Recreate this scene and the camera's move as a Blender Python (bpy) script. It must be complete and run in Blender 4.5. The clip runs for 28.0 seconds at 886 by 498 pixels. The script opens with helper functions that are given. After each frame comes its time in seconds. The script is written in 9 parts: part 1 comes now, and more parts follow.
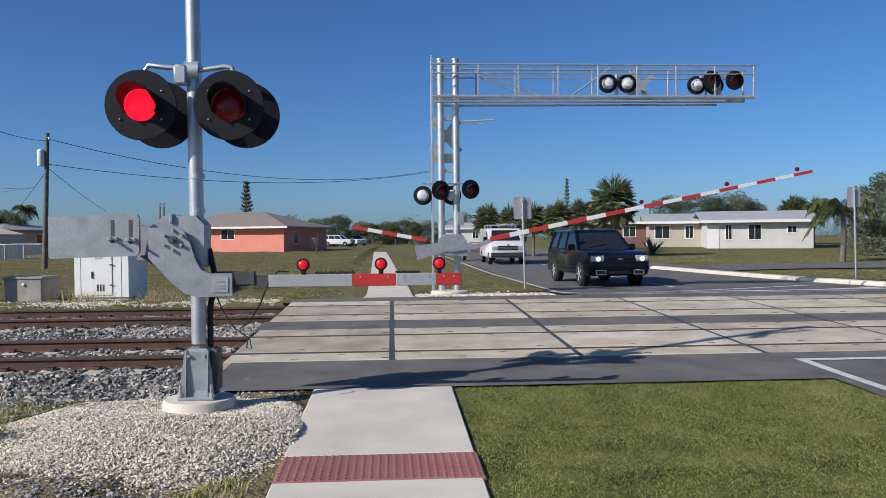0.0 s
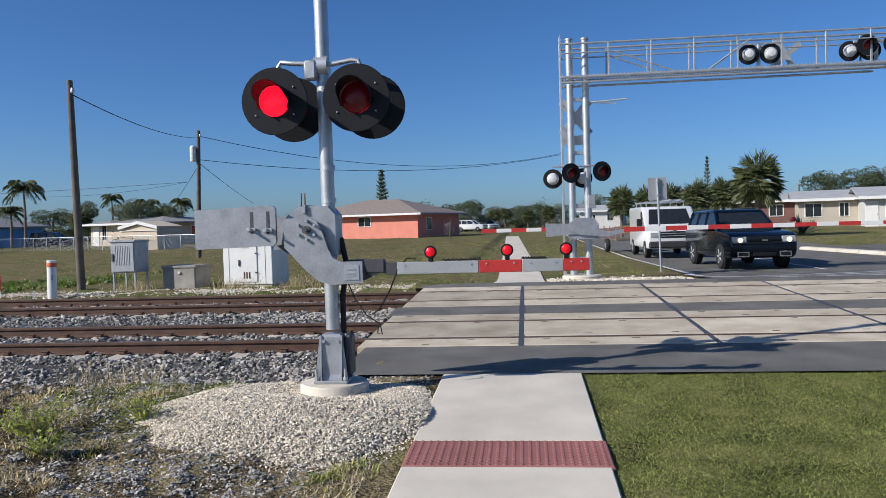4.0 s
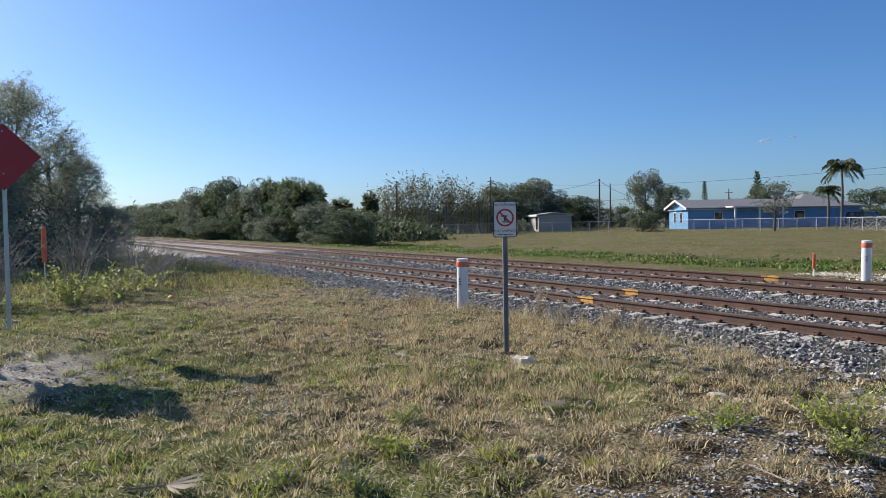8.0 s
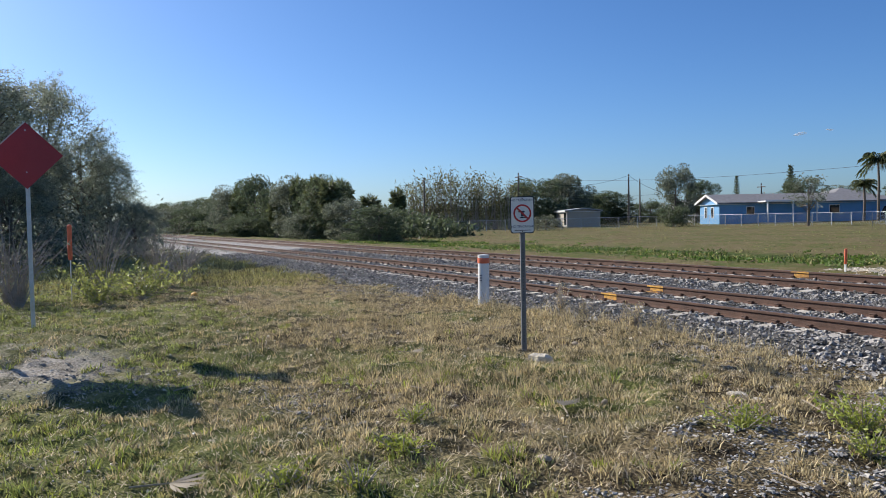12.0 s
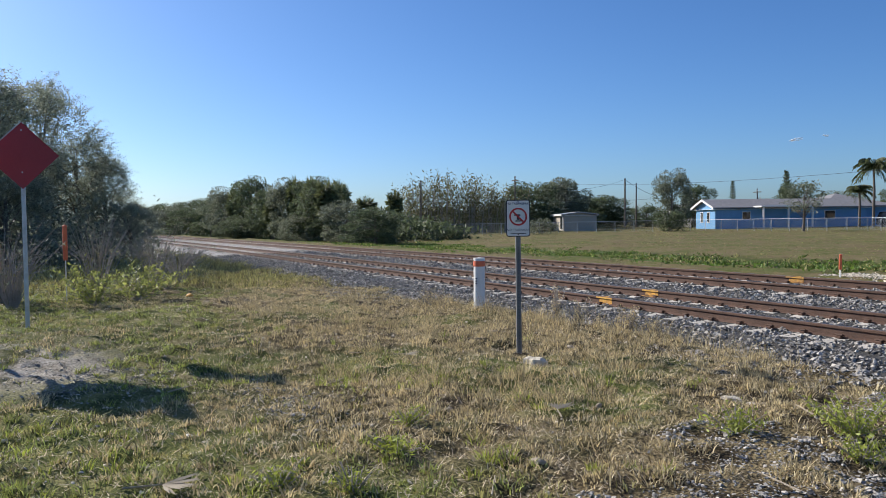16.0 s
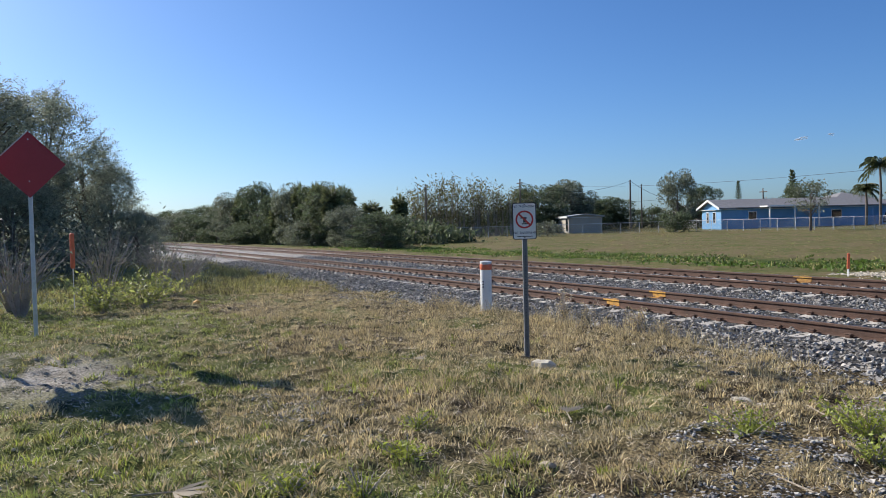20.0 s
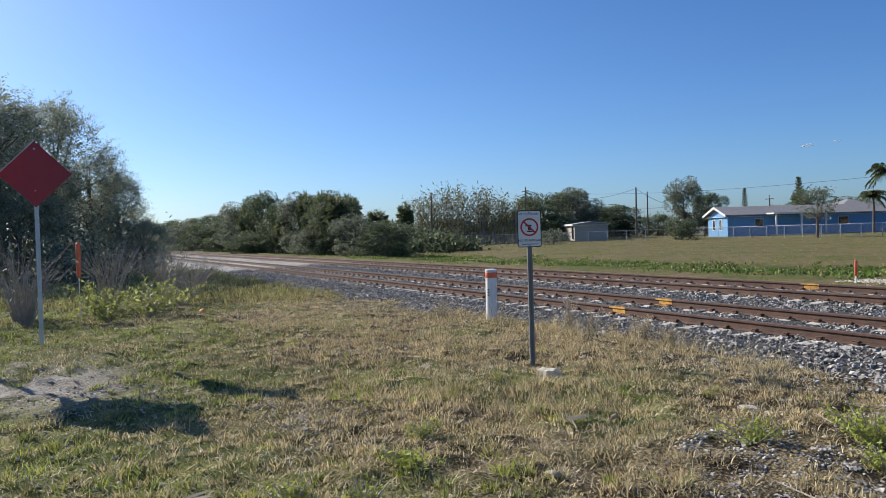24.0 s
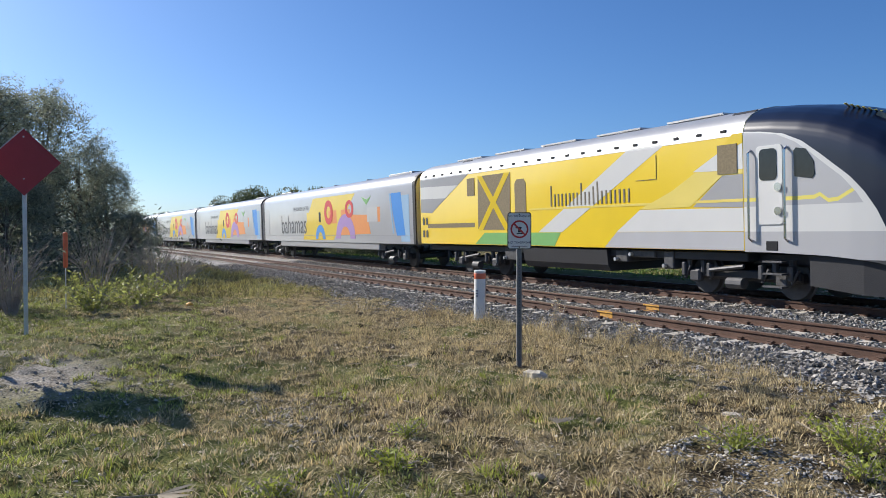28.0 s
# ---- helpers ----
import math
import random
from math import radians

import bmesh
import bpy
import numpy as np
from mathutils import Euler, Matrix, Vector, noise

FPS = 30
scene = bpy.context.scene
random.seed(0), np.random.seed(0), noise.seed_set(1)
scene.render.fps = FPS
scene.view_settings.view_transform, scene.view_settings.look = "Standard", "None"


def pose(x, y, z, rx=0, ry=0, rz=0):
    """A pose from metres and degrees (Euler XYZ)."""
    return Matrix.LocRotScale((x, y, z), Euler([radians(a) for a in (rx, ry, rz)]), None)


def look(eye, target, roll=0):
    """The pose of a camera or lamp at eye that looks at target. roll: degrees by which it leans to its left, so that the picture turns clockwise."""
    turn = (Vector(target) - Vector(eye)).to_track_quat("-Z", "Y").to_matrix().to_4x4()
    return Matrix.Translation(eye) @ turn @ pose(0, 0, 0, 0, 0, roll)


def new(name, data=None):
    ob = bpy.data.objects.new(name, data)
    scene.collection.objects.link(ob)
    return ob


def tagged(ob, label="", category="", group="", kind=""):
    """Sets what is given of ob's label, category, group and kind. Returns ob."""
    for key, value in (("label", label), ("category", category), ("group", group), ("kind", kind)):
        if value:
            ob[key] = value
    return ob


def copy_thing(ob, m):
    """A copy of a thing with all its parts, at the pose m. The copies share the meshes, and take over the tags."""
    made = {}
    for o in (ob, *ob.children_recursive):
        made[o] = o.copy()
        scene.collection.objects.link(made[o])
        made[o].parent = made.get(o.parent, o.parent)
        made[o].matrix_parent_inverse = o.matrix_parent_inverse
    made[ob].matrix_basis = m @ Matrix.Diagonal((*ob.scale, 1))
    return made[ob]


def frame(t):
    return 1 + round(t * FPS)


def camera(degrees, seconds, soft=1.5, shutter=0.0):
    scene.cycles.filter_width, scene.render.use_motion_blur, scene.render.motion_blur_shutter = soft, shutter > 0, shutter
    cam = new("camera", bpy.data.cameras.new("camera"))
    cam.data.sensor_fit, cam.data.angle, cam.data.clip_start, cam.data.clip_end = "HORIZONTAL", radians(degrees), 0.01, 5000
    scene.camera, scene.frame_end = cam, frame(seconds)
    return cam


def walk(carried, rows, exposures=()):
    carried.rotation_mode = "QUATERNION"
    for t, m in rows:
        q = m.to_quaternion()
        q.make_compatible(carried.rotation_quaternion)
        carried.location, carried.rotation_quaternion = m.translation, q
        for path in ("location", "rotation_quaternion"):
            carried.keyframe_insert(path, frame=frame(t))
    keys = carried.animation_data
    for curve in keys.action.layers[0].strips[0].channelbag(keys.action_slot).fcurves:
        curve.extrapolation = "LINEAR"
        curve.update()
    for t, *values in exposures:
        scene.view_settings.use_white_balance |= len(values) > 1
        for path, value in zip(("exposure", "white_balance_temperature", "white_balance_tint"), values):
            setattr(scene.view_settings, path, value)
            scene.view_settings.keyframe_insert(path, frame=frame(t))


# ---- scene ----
cam = camera(59.2, 28.0, soft=0.45)
PATH = [
    (0, (0.115, -0.446, 1.932), (0.245, 1.548, 1.841), -0.4),
    (0.5, (0.122, -0.448, 1.929), (0.256, 1.545, 1.837), -0.6),
    (1, (0.12, -0.462, 1.931), (0.259, 1.531, 1.837), -0.7),
    (1.5, (0.118, -0.458, 1.928), (0.265, 1.534, 1.831), -0.9),
    (2, (0.108, -0.459, 1.928), (0.261, 1.533, 1.83), -1.0),
    (2.5, (0.115, -0.466, 1.932), (0.258, 1.526, 1.83), -1.0),
    (4.5, (0.198, -0.353, 1.956), (-0.279, 1.584, 1.819), -2.2),
    (5, (0.064, -0.191, 1.96), (-0.781, 1.617, 1.831), -2.6),
    (5.5, (0.006, -0.184, 1.956), (-1.31, 1.318, 1.847), -3.4),
    (6, (0.034, -0.128, 1.948), (-1.615, 0.999, 1.838), -3.3),
    (6.5, (0.045, -0.093, 1.941), (-1.692, 0.892, 1.819), -2.5),
    (7, (0.051, -0.058, 1.939), (-1.699, 0.903, 1.818), -2.3),
    (7.5, (-0.018, 0.012, 1.916), (-1.768, 0.975, 1.81), -2.5),
    (8, (-0.155, 0.11, 1.927), (-1.908, 1.068, 1.828), -2.5),
    (8.5, (-0.153, 0.182, 1.928), (-1.917, 1.119, 1.826), -2.2),
    (9, (-0.144, 0.289, 1.913), (-1.923, 1.198, 1.805), -2.0),
    (9.5, (-0.134, 0.317, 1.912), (-1.926, 1.199, 1.797), -2.0),
    (10, (-0.144, 0.316, 1.918), (-1.945, 1.179, 1.8), -2.3),
    (10.5, (-0.178, 0.314, 1.914), (-1.979, 1.175, 1.796), -2.5),
    (11, (-0.166, 0.297, 1.94), (-1.964, 1.164, 1.819), -2.6),
    (11.5, (-0.166, 0.3, 1.918), (-1.959, 1.178, 1.807), -2.8),
    (12, (-0.165, 0.299, 1.915), (-1.952, 1.19, 1.81), -2.8),
    (12.5, (-0.149, 0.304, 1.919), (-1.932, 1.205, 1.818), -2.8),
    (14.5, (-0.151, 0.318, 1.912), (-1.928, 1.23, 1.809), -2.5),
    (15, (-0.153, 0.309, 1.905), (-1.931, 1.219, 1.803), -2.4),
    (15.5, (-0.146, 0.3, 1.922), (-1.927, 1.205, 1.82), -2.3),
    (16, (-0.154, 0.302, 1.914), (-1.937, 1.202, 1.816), -2.4),
    (16.5, (-0.141, 0.293, 1.916), (-1.926, 1.189, 1.824), -2.4),
    (17, (-0.144, 0.291, 1.92), (-1.932, 1.183, 1.833), -2.6),
    (17.5, (-0.143, 0.286, 1.921), (-1.932, 1.176, 1.838), -2.8),
    (18, (-0.135, 0.281, 1.919), (-1.925, 1.169, 1.839), -3.0),
    (18.5, (-0.152, 0.286, 1.918), (-1.942, 1.174, 1.837), -3.1),
    (19, (-0.153, 0.289, 1.916), (-1.943, 1.177, 1.832), -3.1),
    (19.5, (-0.166, 0.297, 1.916), (-1.956, 1.184, 1.829), -3.1),
    (20, (-0.168, 0.295, 1.916), (-1.958, 1.183, 1.828), -3.1),
    (20.5, (-0.167, 0.298, 1.913), (-1.958, 1.185, 1.826), -3.1),
    (21, (-0.176, 0.306, 1.911), (-1.967, 1.192, 1.825), -3.0),
    (21.5, (-0.165, 0.308, 1.913), (-1.957, 1.193, 1.831), -3.1),
    (23.5, (-0.175, 0.301, 1.918), (-1.971, 1.179, 1.853), -3.2),
    (24, (-0.178, 0.315, 1.911), (-1.975, 1.191, 1.845), -3.3),
    (24.5, (-0.166, 0.308, 1.918), (-1.962, 1.184, 1.851), -3.3),
    (25, (-0.165, 0.308, 1.918), (-1.962, 1.184, 1.852), -3.3),
    (25.5, (-0.151, 0.3, 1.922), (-1.948, 1.177, 1.857), -3.2),
    (26, (-0.164, 0.294, 1.923), (-1.959, 1.174, 1.861), -2.8),
    (26.5, (-0.162, 0.29, 1.93), (-1.954, 1.175, 1.869), -2.4),
    (27, (-0.147, 0.294, 1.936), (-1.936, 1.185, 1.875), -2.0),
    (27.5, (-0.164, 0.311, 1.922), (-1.95, 1.209, 1.859), -1.8),
    (28, (-0.179, 0.314, 1.908), (-1.964, 1.214, 1.841), -1.7),
]
TILT = pose(0, 10.5, 0, 1.8) @ pose(0, -10.5, 0)  # the crossing's own slope
walk(cam, [(t, TILT @ look(eye, target, roll)) for t, eye, target, roll in PATH], [(0.0, 0.06, 6300, 10), (4.5, 0.17, 6300, 10), (5.2, 0.31, 6380, 10), (6.2, 0.42, 6500, 10), (24.0, 0.42, 6500, 10), (28.0, 0.37, 6500, 10)])

# ---- world, sun, exposure ----
SUN = Vector((-2.3, -1.2, 1.54)).normalized()
world = bpy.data.worlds.new("sky")
scene.world = world
world.use_nodes = True
wn = world.node_tree.nodes
sky = wn.new("ShaderNodeTexSky")
sky.sky_type, sky.sun_disc = "NISHITA", False
sky.sun_elevation = math.asin(SUN.z)
sky.sun_rotation = math.atan2(SUN.x, SUN.y)
sky.air_density, sky.dust_density, sky.ozone_density, sky.altitude = 0.8, 1.1, 4.0, 200
clear = wn.new("ShaderNodeHueSaturation")
clear.inputs["Saturation"].default_value = 1.12
tint = wn.new("ShaderNodeMix")
tint.data_type, tint.blend_type = "RGBA", "MULTIPLY"
tint.inputs[0].default_value = 1.0
tint.inputs[7].default_value = (0.77, 0.96, 1.17, 1)
world.node_tree.links.new(sky.outputs[0], clear.inputs["Color"])
world.node_tree.links.new(clear.outputs[0], tint.inputs[6])
world.node_tree.links.new(tint.outputs[2], wn["Background"].inputs[0])
wn["Background"].inputs[1].default_value = 0.087
sun = new("sun", bpy.data.lights.new("sun", "SUN"))
sun.data.energy, sun.data.angle, sun.data.color = 4.9, radians(0.53), (1.0, 0.94, 0.86)
sun.matrix_world = look(SUN * 60, (0, 0, 0))


# ---- materials ----
def mat(name, color, rough=0.7, metal=0.0, scale=6.0, vary=0.25, bump=0.15, fine=60.0, emit=0.0, coat=0.0, rand=0.0, dirt=None, spec=None):
    """A surface with two scales of variation, fine relief and, per object or island, a shade of its own."""
    m = bpy.data.materials.new(name)
    m.use_nodes = True
    nt = m.node_tree
    p = nt.nodes["Principled BSDF"]
    co = nt.nodes.new("ShaderNodeTexCoord")
    n1, n2 = nt.nodes.new("ShaderNodeTexNoise"), nt.nodes.new("ShaderNodeTexNoise")
    n1.inputs["Scale"].default_value, n1.inputs["Detail"].default_value = scale, 5
    n2.inputs["Scale"].default_value, n2.inputs["Detail"].default_value = fine, 3
    for n in (n1, n2):
        nt.links.new(co.outputs["Object"], n.inputs["Vector"])
    mix = nt.nodes.new("ShaderNodeMix")
    mix.data_type = "FLOAT"
    mix.inputs[0].default_value = 0.4
    nt.links.new(n1.outputs[0], mix.inputs[2])
    nt.links.new(n2.outputs[0], mix.inputs[3])
    ramp = nt.nodes.new("ShaderNodeValToRGB")
    c = Vector(color)
    d = Vector(dirt) if dirt else c * (1 - vary)
    ramp.color_ramp.elements[0].position, ramp.color_ramp.elements[1].position = 0.32, 0.68
    ramp.color_ramp.elements[0].color = (*d, 1)
    ramp.color_ramp.elements[1].color = (*[min(v * (1 + vary * 0.5), 1) for v in c], 1)
    nt.links.new(mix.outputs[0], ramp.inputs[0])
    out = ramp.outputs[0]
    if rand:
        info, hsv, mp = nt.nodes.new("ShaderNodeObjectInfo"), nt.nodes.new("ShaderNodeHueSaturation"), nt.nodes.new("ShaderNodeMapRange")
        geo, add = nt.nodes.new("ShaderNodeNewGeometry"), nt.nodes.new("ShaderNodeMath")
        add.operation = "ADD"
        frac = nt.nodes.new("ShaderNodeMath")
        frac.operation = "FRACT"
        nt.links.new(info.outputs["Random"], add.inputs[0])
        nt.links.new(geo.outputs["Random Per Island"], add.inputs[1])
        nt.links.new(add.outputs[0], frac.inputs[0])
        mp.inputs[3].default_value, mp.inputs[4].default_value = 1 - rand, 1 + rand
        nt.links.new(frac.outputs[0], mp.inputs[0])
        nt.links.new(mp.outputs[0], hsv.inputs["Value"])
        nt.links.new(out, hsv.inputs["Color"])
        out = hsv.outputs[0]
    nt.links.new(out, p.inputs["Base Color"])
    p.inputs["Roughness"].default_value, p.inputs["Metallic"].default_value = rough, metal
    if spec is not None:
        p.inputs["Specular IOR Level"].default_value = spec
    if coat:
        p.inputs["Coat Weight"].default_value = coat
    if bump:
        b = nt.nodes.new("ShaderNodeBump")
        b.inputs["Strength"].default_value, b.inputs["Distance"].default_value = bump, 0.02
        nt.links.new(n2.outputs[0], b.inputs["Height"])
        nt.links.new(b.outputs[0], p.inputs["Normal"])
    if emit:
        p.inputs["Emission Color"].default_value = (*color, 1)
        p.inputs["Emission Strength"].default_value = emit
    return m


def ground_material():
    """Lawn, dry grass, sand and bare soil, spread over the one sheet of ground."""
    m = bpy.data.materials.new("ground")
    m.use_nodes = True
    nt = m.node_tree
    p = nt.nodes["Principled BSDF"]
    p.inputs["Roughness"].default_value = 0.95
    p.inputs["Specular IOR Level"].default_value = 0.1
    pos = nt.nodes.new("ShaderNodeNewGeometry").outputs["Position"]
    sep = nt.nodes.new("ShaderNodeSeparateXYZ")
    nt.links.new(pos, sep.inputs[0])

    def noise_tex(scale, detail=4):
        n = nt.nodes.new("ShaderNodeTexNoise")
        n.inputs["Scale"].default_value, n.inputs["Detail"].default_value = scale, detail
        nt.links.new(pos, n.inputs["Vector"])
        return n.outputs[0]

    def math_node(op, a, b=None):
        n = nt.nodes.new("ShaderNodeMath")
        n.operation = op
        for i, v in enumerate((a, b)):
            if v is None:
                continue
            if isinstance(v, (int, float)):
                n.inputs[i].default_value = v
            else:
                nt.links.new(v, n.inputs[i])
        return n.outputs[0]

    def step(v, lo, hi):
        n = nt.nodes.new("ShaderNodeMapRange")
        n.interpolation_type = "SMOOTHSTEP"
        n.inputs[1].default_value, n.inputs[2].default_value = lo, hi
        nt.links.new(v, n.inputs[0])
        return n.outputs[0]

    def ramp(v, *stops):
        n = nt.nodes.new("ShaderNodeValToRGB")
        n.color_ramp.elements[0].position, n.color_ramp.elements[0].color = stops[0][0], (*stops[0][1], 1)
        n.color_ramp.elements[1].position, n.color_ramp.elements[1].color = stops[-1][0], (*stops[-1][1], 1)
        for q, c in stops[1:-1]:
            n.color_ramp.elements.new(q).color = (*c, 1)
        nt.links.new(v, n.inputs[0])
        return n.outputs[0]

    def blend(f, a, b):
        n = nt.nodes.new("ShaderNodeMix")
        n.data_type = "RGBA"
        nt.links.new(f, n.inputs[0])
        nt.links.new(a, n.inputs[6])
        nt.links.new(b, n.inputs[7])
        return n.outputs[2]

    big, mid, small = noise_tex(0.35), noise_tex(2.2), noise_tex(38, 8)
    mixed = math_node("ADD", math_node("MULTIPLY", mid, 0.55), math_node("MULTIPLY", small, 0.45))
    # dry soil and grass; the darkest stops also paint in shade between the tufts
    dry = ramp(mixed, (0.38, (0.022, 0.017, 0.011)), (0.47, (0.095, 0.072, 0.040)), (0.57, (0.31, 0.245, 0.135)), (0.66, (0.13, 0.115, 0.045)))
    green = ramp(mixed, (0.36, (0.034, 0.044, 0.010)), (0.5, (0.125, 0.14, 0.040)), (0.64, (0.27, 0.25, 0.10)))
    field = ramp(math_node("ADD", math_node("MULTIPLY", mid, 0.35), math_node("ADD", math_node("MULTIPLY", big, 0.35), math_node("MULTIPLY", small, 0.3))), (0.38, (0.15, 0.108, 0.062)), (0.46, (0.20, 0.16, 0.082)), (0.52, (0.14, 0.135, 0.050)), (0.60, (0.10, 0.125, 0.035)))
    lush = ramp(mixed, (0.36, (0.02, 0.04, 0.008)), (0.62, (0.09, 0.14, 0.025)))
    sand = ramp(mixed, (0.36, (0.07, 0.058, 0.042)), (0.46, (0.28, 0.25, 0.20)), (0.6, (0.54, 0.49, 0.42)))
    wob = math_node("MULTIPLY", math_node("SUBTRACT", mid, 0.5), 3.0)
    x, y = math_node("ADD", sep.outputs[0], wob), math_node("ADD", sep.outputs[1], wob)
    col = blend(step(big, 0.47, 0.62), dry, green)
    col = blend(step(x, 0.2, 0.9), col, green)
    near = step(math_node("SUBTRACT", 3.2, y), 0.0, 2.5)
    col = blend(math_node("MULTIPLY", near, 0.75), col, green)
    col = blend(step(sep.outputs[1], 16.5, 17.5), col, field)
    strip = math_node("MULTIPLY", step(y, 18.5, 20.0), math_node("SUBTRACT", 1.0, step(y, 24.5, 27.0)))
    strip = math_node("MULTIPLY", strip, math_node("SUBTRACT", 1.0, step(sep.outputs[0], -19, -14)))
    col = blend(strip, col, lush)
    dx, dy = math_node("ADD", x, 10.4), math_node("SUBTRACT", y, 0.15)
    r = math_node("SQRT", math_node("ADD", math_node("POWER", dx, 2.0), math_node("POWER", math_node("MULTIPLY", dy, 1.5), 2.0)))
    col = blend(math_node("SUBTRACT", 1.0, step(r, 0.3, 2.0)), col, sand)
    nt.links.new(col, p.inputs["Base Color"])
    b = nt.nodes.new("ShaderNodeBump")
    b.inputs["Strength"].default_value, b.inputs["Distance"].default_value = 0.9, 0.05
    nt.links.new(small, b.inputs["Height"])
    nt.links.new(b.outputs[0], p.inputs["Normal"])
    return m


GROUND = ground_material()
ASPHALT = mat("asphalt", (0.155, 0.146, 0.130), 0.9, scale=1.4, vary=0.5, bump=0.5, fine=170)
CONCRETE = mat("concrete", (0.63, 0.57, 0.475), 0.9, scale=1.8, vary=0.22, bump=0.05, fine=120)
PANEL = mat("panel_concrete", (0.525, 0.46, 0.355), 0.9, scale=1.6, vary=0.3, bump=0.12, fine=90, rand=0.2, dirt=(0.30, 0.245, 0.17))
TIE = mat("tie_concrete", (0.52, 0.475, 0.41), 0.9, scale=3, vary=0.3, bump=0.3, rand=0.12)
OLD_CONCRETE = mat("stained_concrete", (0.34, 0.315, 0.275), 0.92, scale=3, vary=0.4, bump=0.2)
TACTILE = mat("tactile_red", (0.30, 0.12, 0.105), 0.75, scale=2, vary=0.25, bump=0.2)
RUST = mat("rusty_steel", (0.115, 0.062, 0.042), 0.75, 0.2, scale=4, vary=0.45, bump=0.3)
RAILTOP = mat("worn_rail_head", (0.20, 0.14, 0.11), 0.4, 0.7, scale=2, vary=0.4, bump=0.05)
STONE = mat("grey_ballast", (0.36, 0.333, 0.295), 0.9, scale=9, vary=0.5, bump=0.3, rand=0.68)
# near-black colour stands in for the shade in the gaps between stones
SHADE_BED = mat("ballast_bed", (0.055, 0.051, 0.045), 0.95, scale=14, vary=0.6, bump=1.0, fine=40)
FAR_BED = mat("far_ballast", (0.34, 0.32, 0.295), 0.95, scale=5, vary=0.75, bump=1.0, fine=17)
WHITE_STONE = mat("white_gravel", (0.68, 0.60, 0.475), 0.85, scale=9, vary=0.2, bump=0.1, rand=0.36)
WHITE_BED = mat("white_gravel_bed", (0.46, 0.40, 0.31), 0.95, scale=30, vary=0.5, bump=1.0, fine=60)
GALV = mat("galvanised_steel", (0.50, 0.52, 0.54), 0.48, 0.65, scale=5, vary=0.22, bump=0.012)
# post steel with its backlit, shaded side put into the base colour
POST_SHADED = mat("shaded_post_steel", (0.17, 0.175, 0.18), 0.6, 0.3, scale=6, vary=0.3, bump=0.05)
ALU = mat("cast_aluminium", (0.40, 0.41, 0.43), 0.5, 0.55, scale=7, vary=0.25, bump=0.02)
STEELDARK = mat("dark_steel", (0.10, 0.10, 0.105), 0.55, 0.4, scale=8, vary=0.3)
BLACK = mat("black_paint", (0.010, 0.011, 0.014), 0.6, scale=4, vary=0.3, bump=0.04, spec=0.3)
RUBBER = mat("black_rubber", (0.02, 0.02, 0.02), 0.8, scale=9, vary=0.3)
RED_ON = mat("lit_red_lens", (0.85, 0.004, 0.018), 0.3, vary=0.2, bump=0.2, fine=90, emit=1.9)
ARM_LENS = mat("arm_lamp_lens", (0.62, 0.006, 0.015), 0.25, vary=0.3, bump=0.2, fine=90, emit=0.45)
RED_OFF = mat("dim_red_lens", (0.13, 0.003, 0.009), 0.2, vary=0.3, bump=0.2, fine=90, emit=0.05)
WHITE_LENS = mat("pale_lamp_back", (0.62, 0.63, 0.64), 0.5, vary=0.15)
RED = mat("red_sheeting", (0.50, 0.035, 0.03), 0.45, vary=0.15, bump=0.02)
WHITE = mat("white_paint", (0.74, 0.73, 0.70), 0.5, scale=3, vary=0.1, bump=0.04)
ROADWHITE = mat("road_paint", (0.62, 0.62, 0.60), 0.8, scale=5, vary=0.3, bump=0.15)
ORANGE = mat("orange_plastic", (0.72, 0.16, 0.07), 0.5, vary=0.15)
SPRAY = mat("orange_spray_paint", (0.80, 0.42, 0.05), 0.7, scale=9, vary=0.35, dirt=(0.14, 0.07, 0.045))
WOOD = mat("weathered_pole_wood", (0.15, 0.125, 0.10), 0.9, scale=3, vary=0.4, bump=0.5, fine=30)
BARK = mat("bark", (0.17, 0.14, 0.11), 0.95, scale=4, vary=0.45, bump=0.7, fine=25)
DIAMOND_RED = mat("red_sign_face", (0.33, 0.03, 0.04), 0.5, scale=2, vary=0.15, bump=0.02)
SIGNGREY = mat("bare_sign_back", (0.46, 0.47, 0.47), 0.5, 0.4, scale=3, vary=0.15)
INK = mat("sign_ink", (0.03, 0.03, 0.04), 0.6, vary=0.2, bump=0)
NAVY = mat("dark_blue_ink", (0.05, 0.06, 0.11), 0.6, vary=0.2, bump=0)
GLASS = mat("dark_window_glass", (0.02, 0.024, 0.028), 0.06, vary=0.3, bump=0)
CHROME = mat("chrome", (0.7, 0.7, 0.72), 0.15, 1.0, vary=0.05, bump=0)
HEADLAMP = mat("lit_headlamp", (1.0, 0.80, 0.52), 0.2, vary=0.02, bump=0, emit=1.1)
SLAB_GREY = mat("weathered_concrete", (0.62, 0.55, 0.44), 0.95, scale=14, vary=0.35, bump=0.8)
WOODCHIP = mat("pale_broken_concrete", (0.42, 0.35, 0.26), 0.95, scale=8, vary=0.3, bump=0.6)


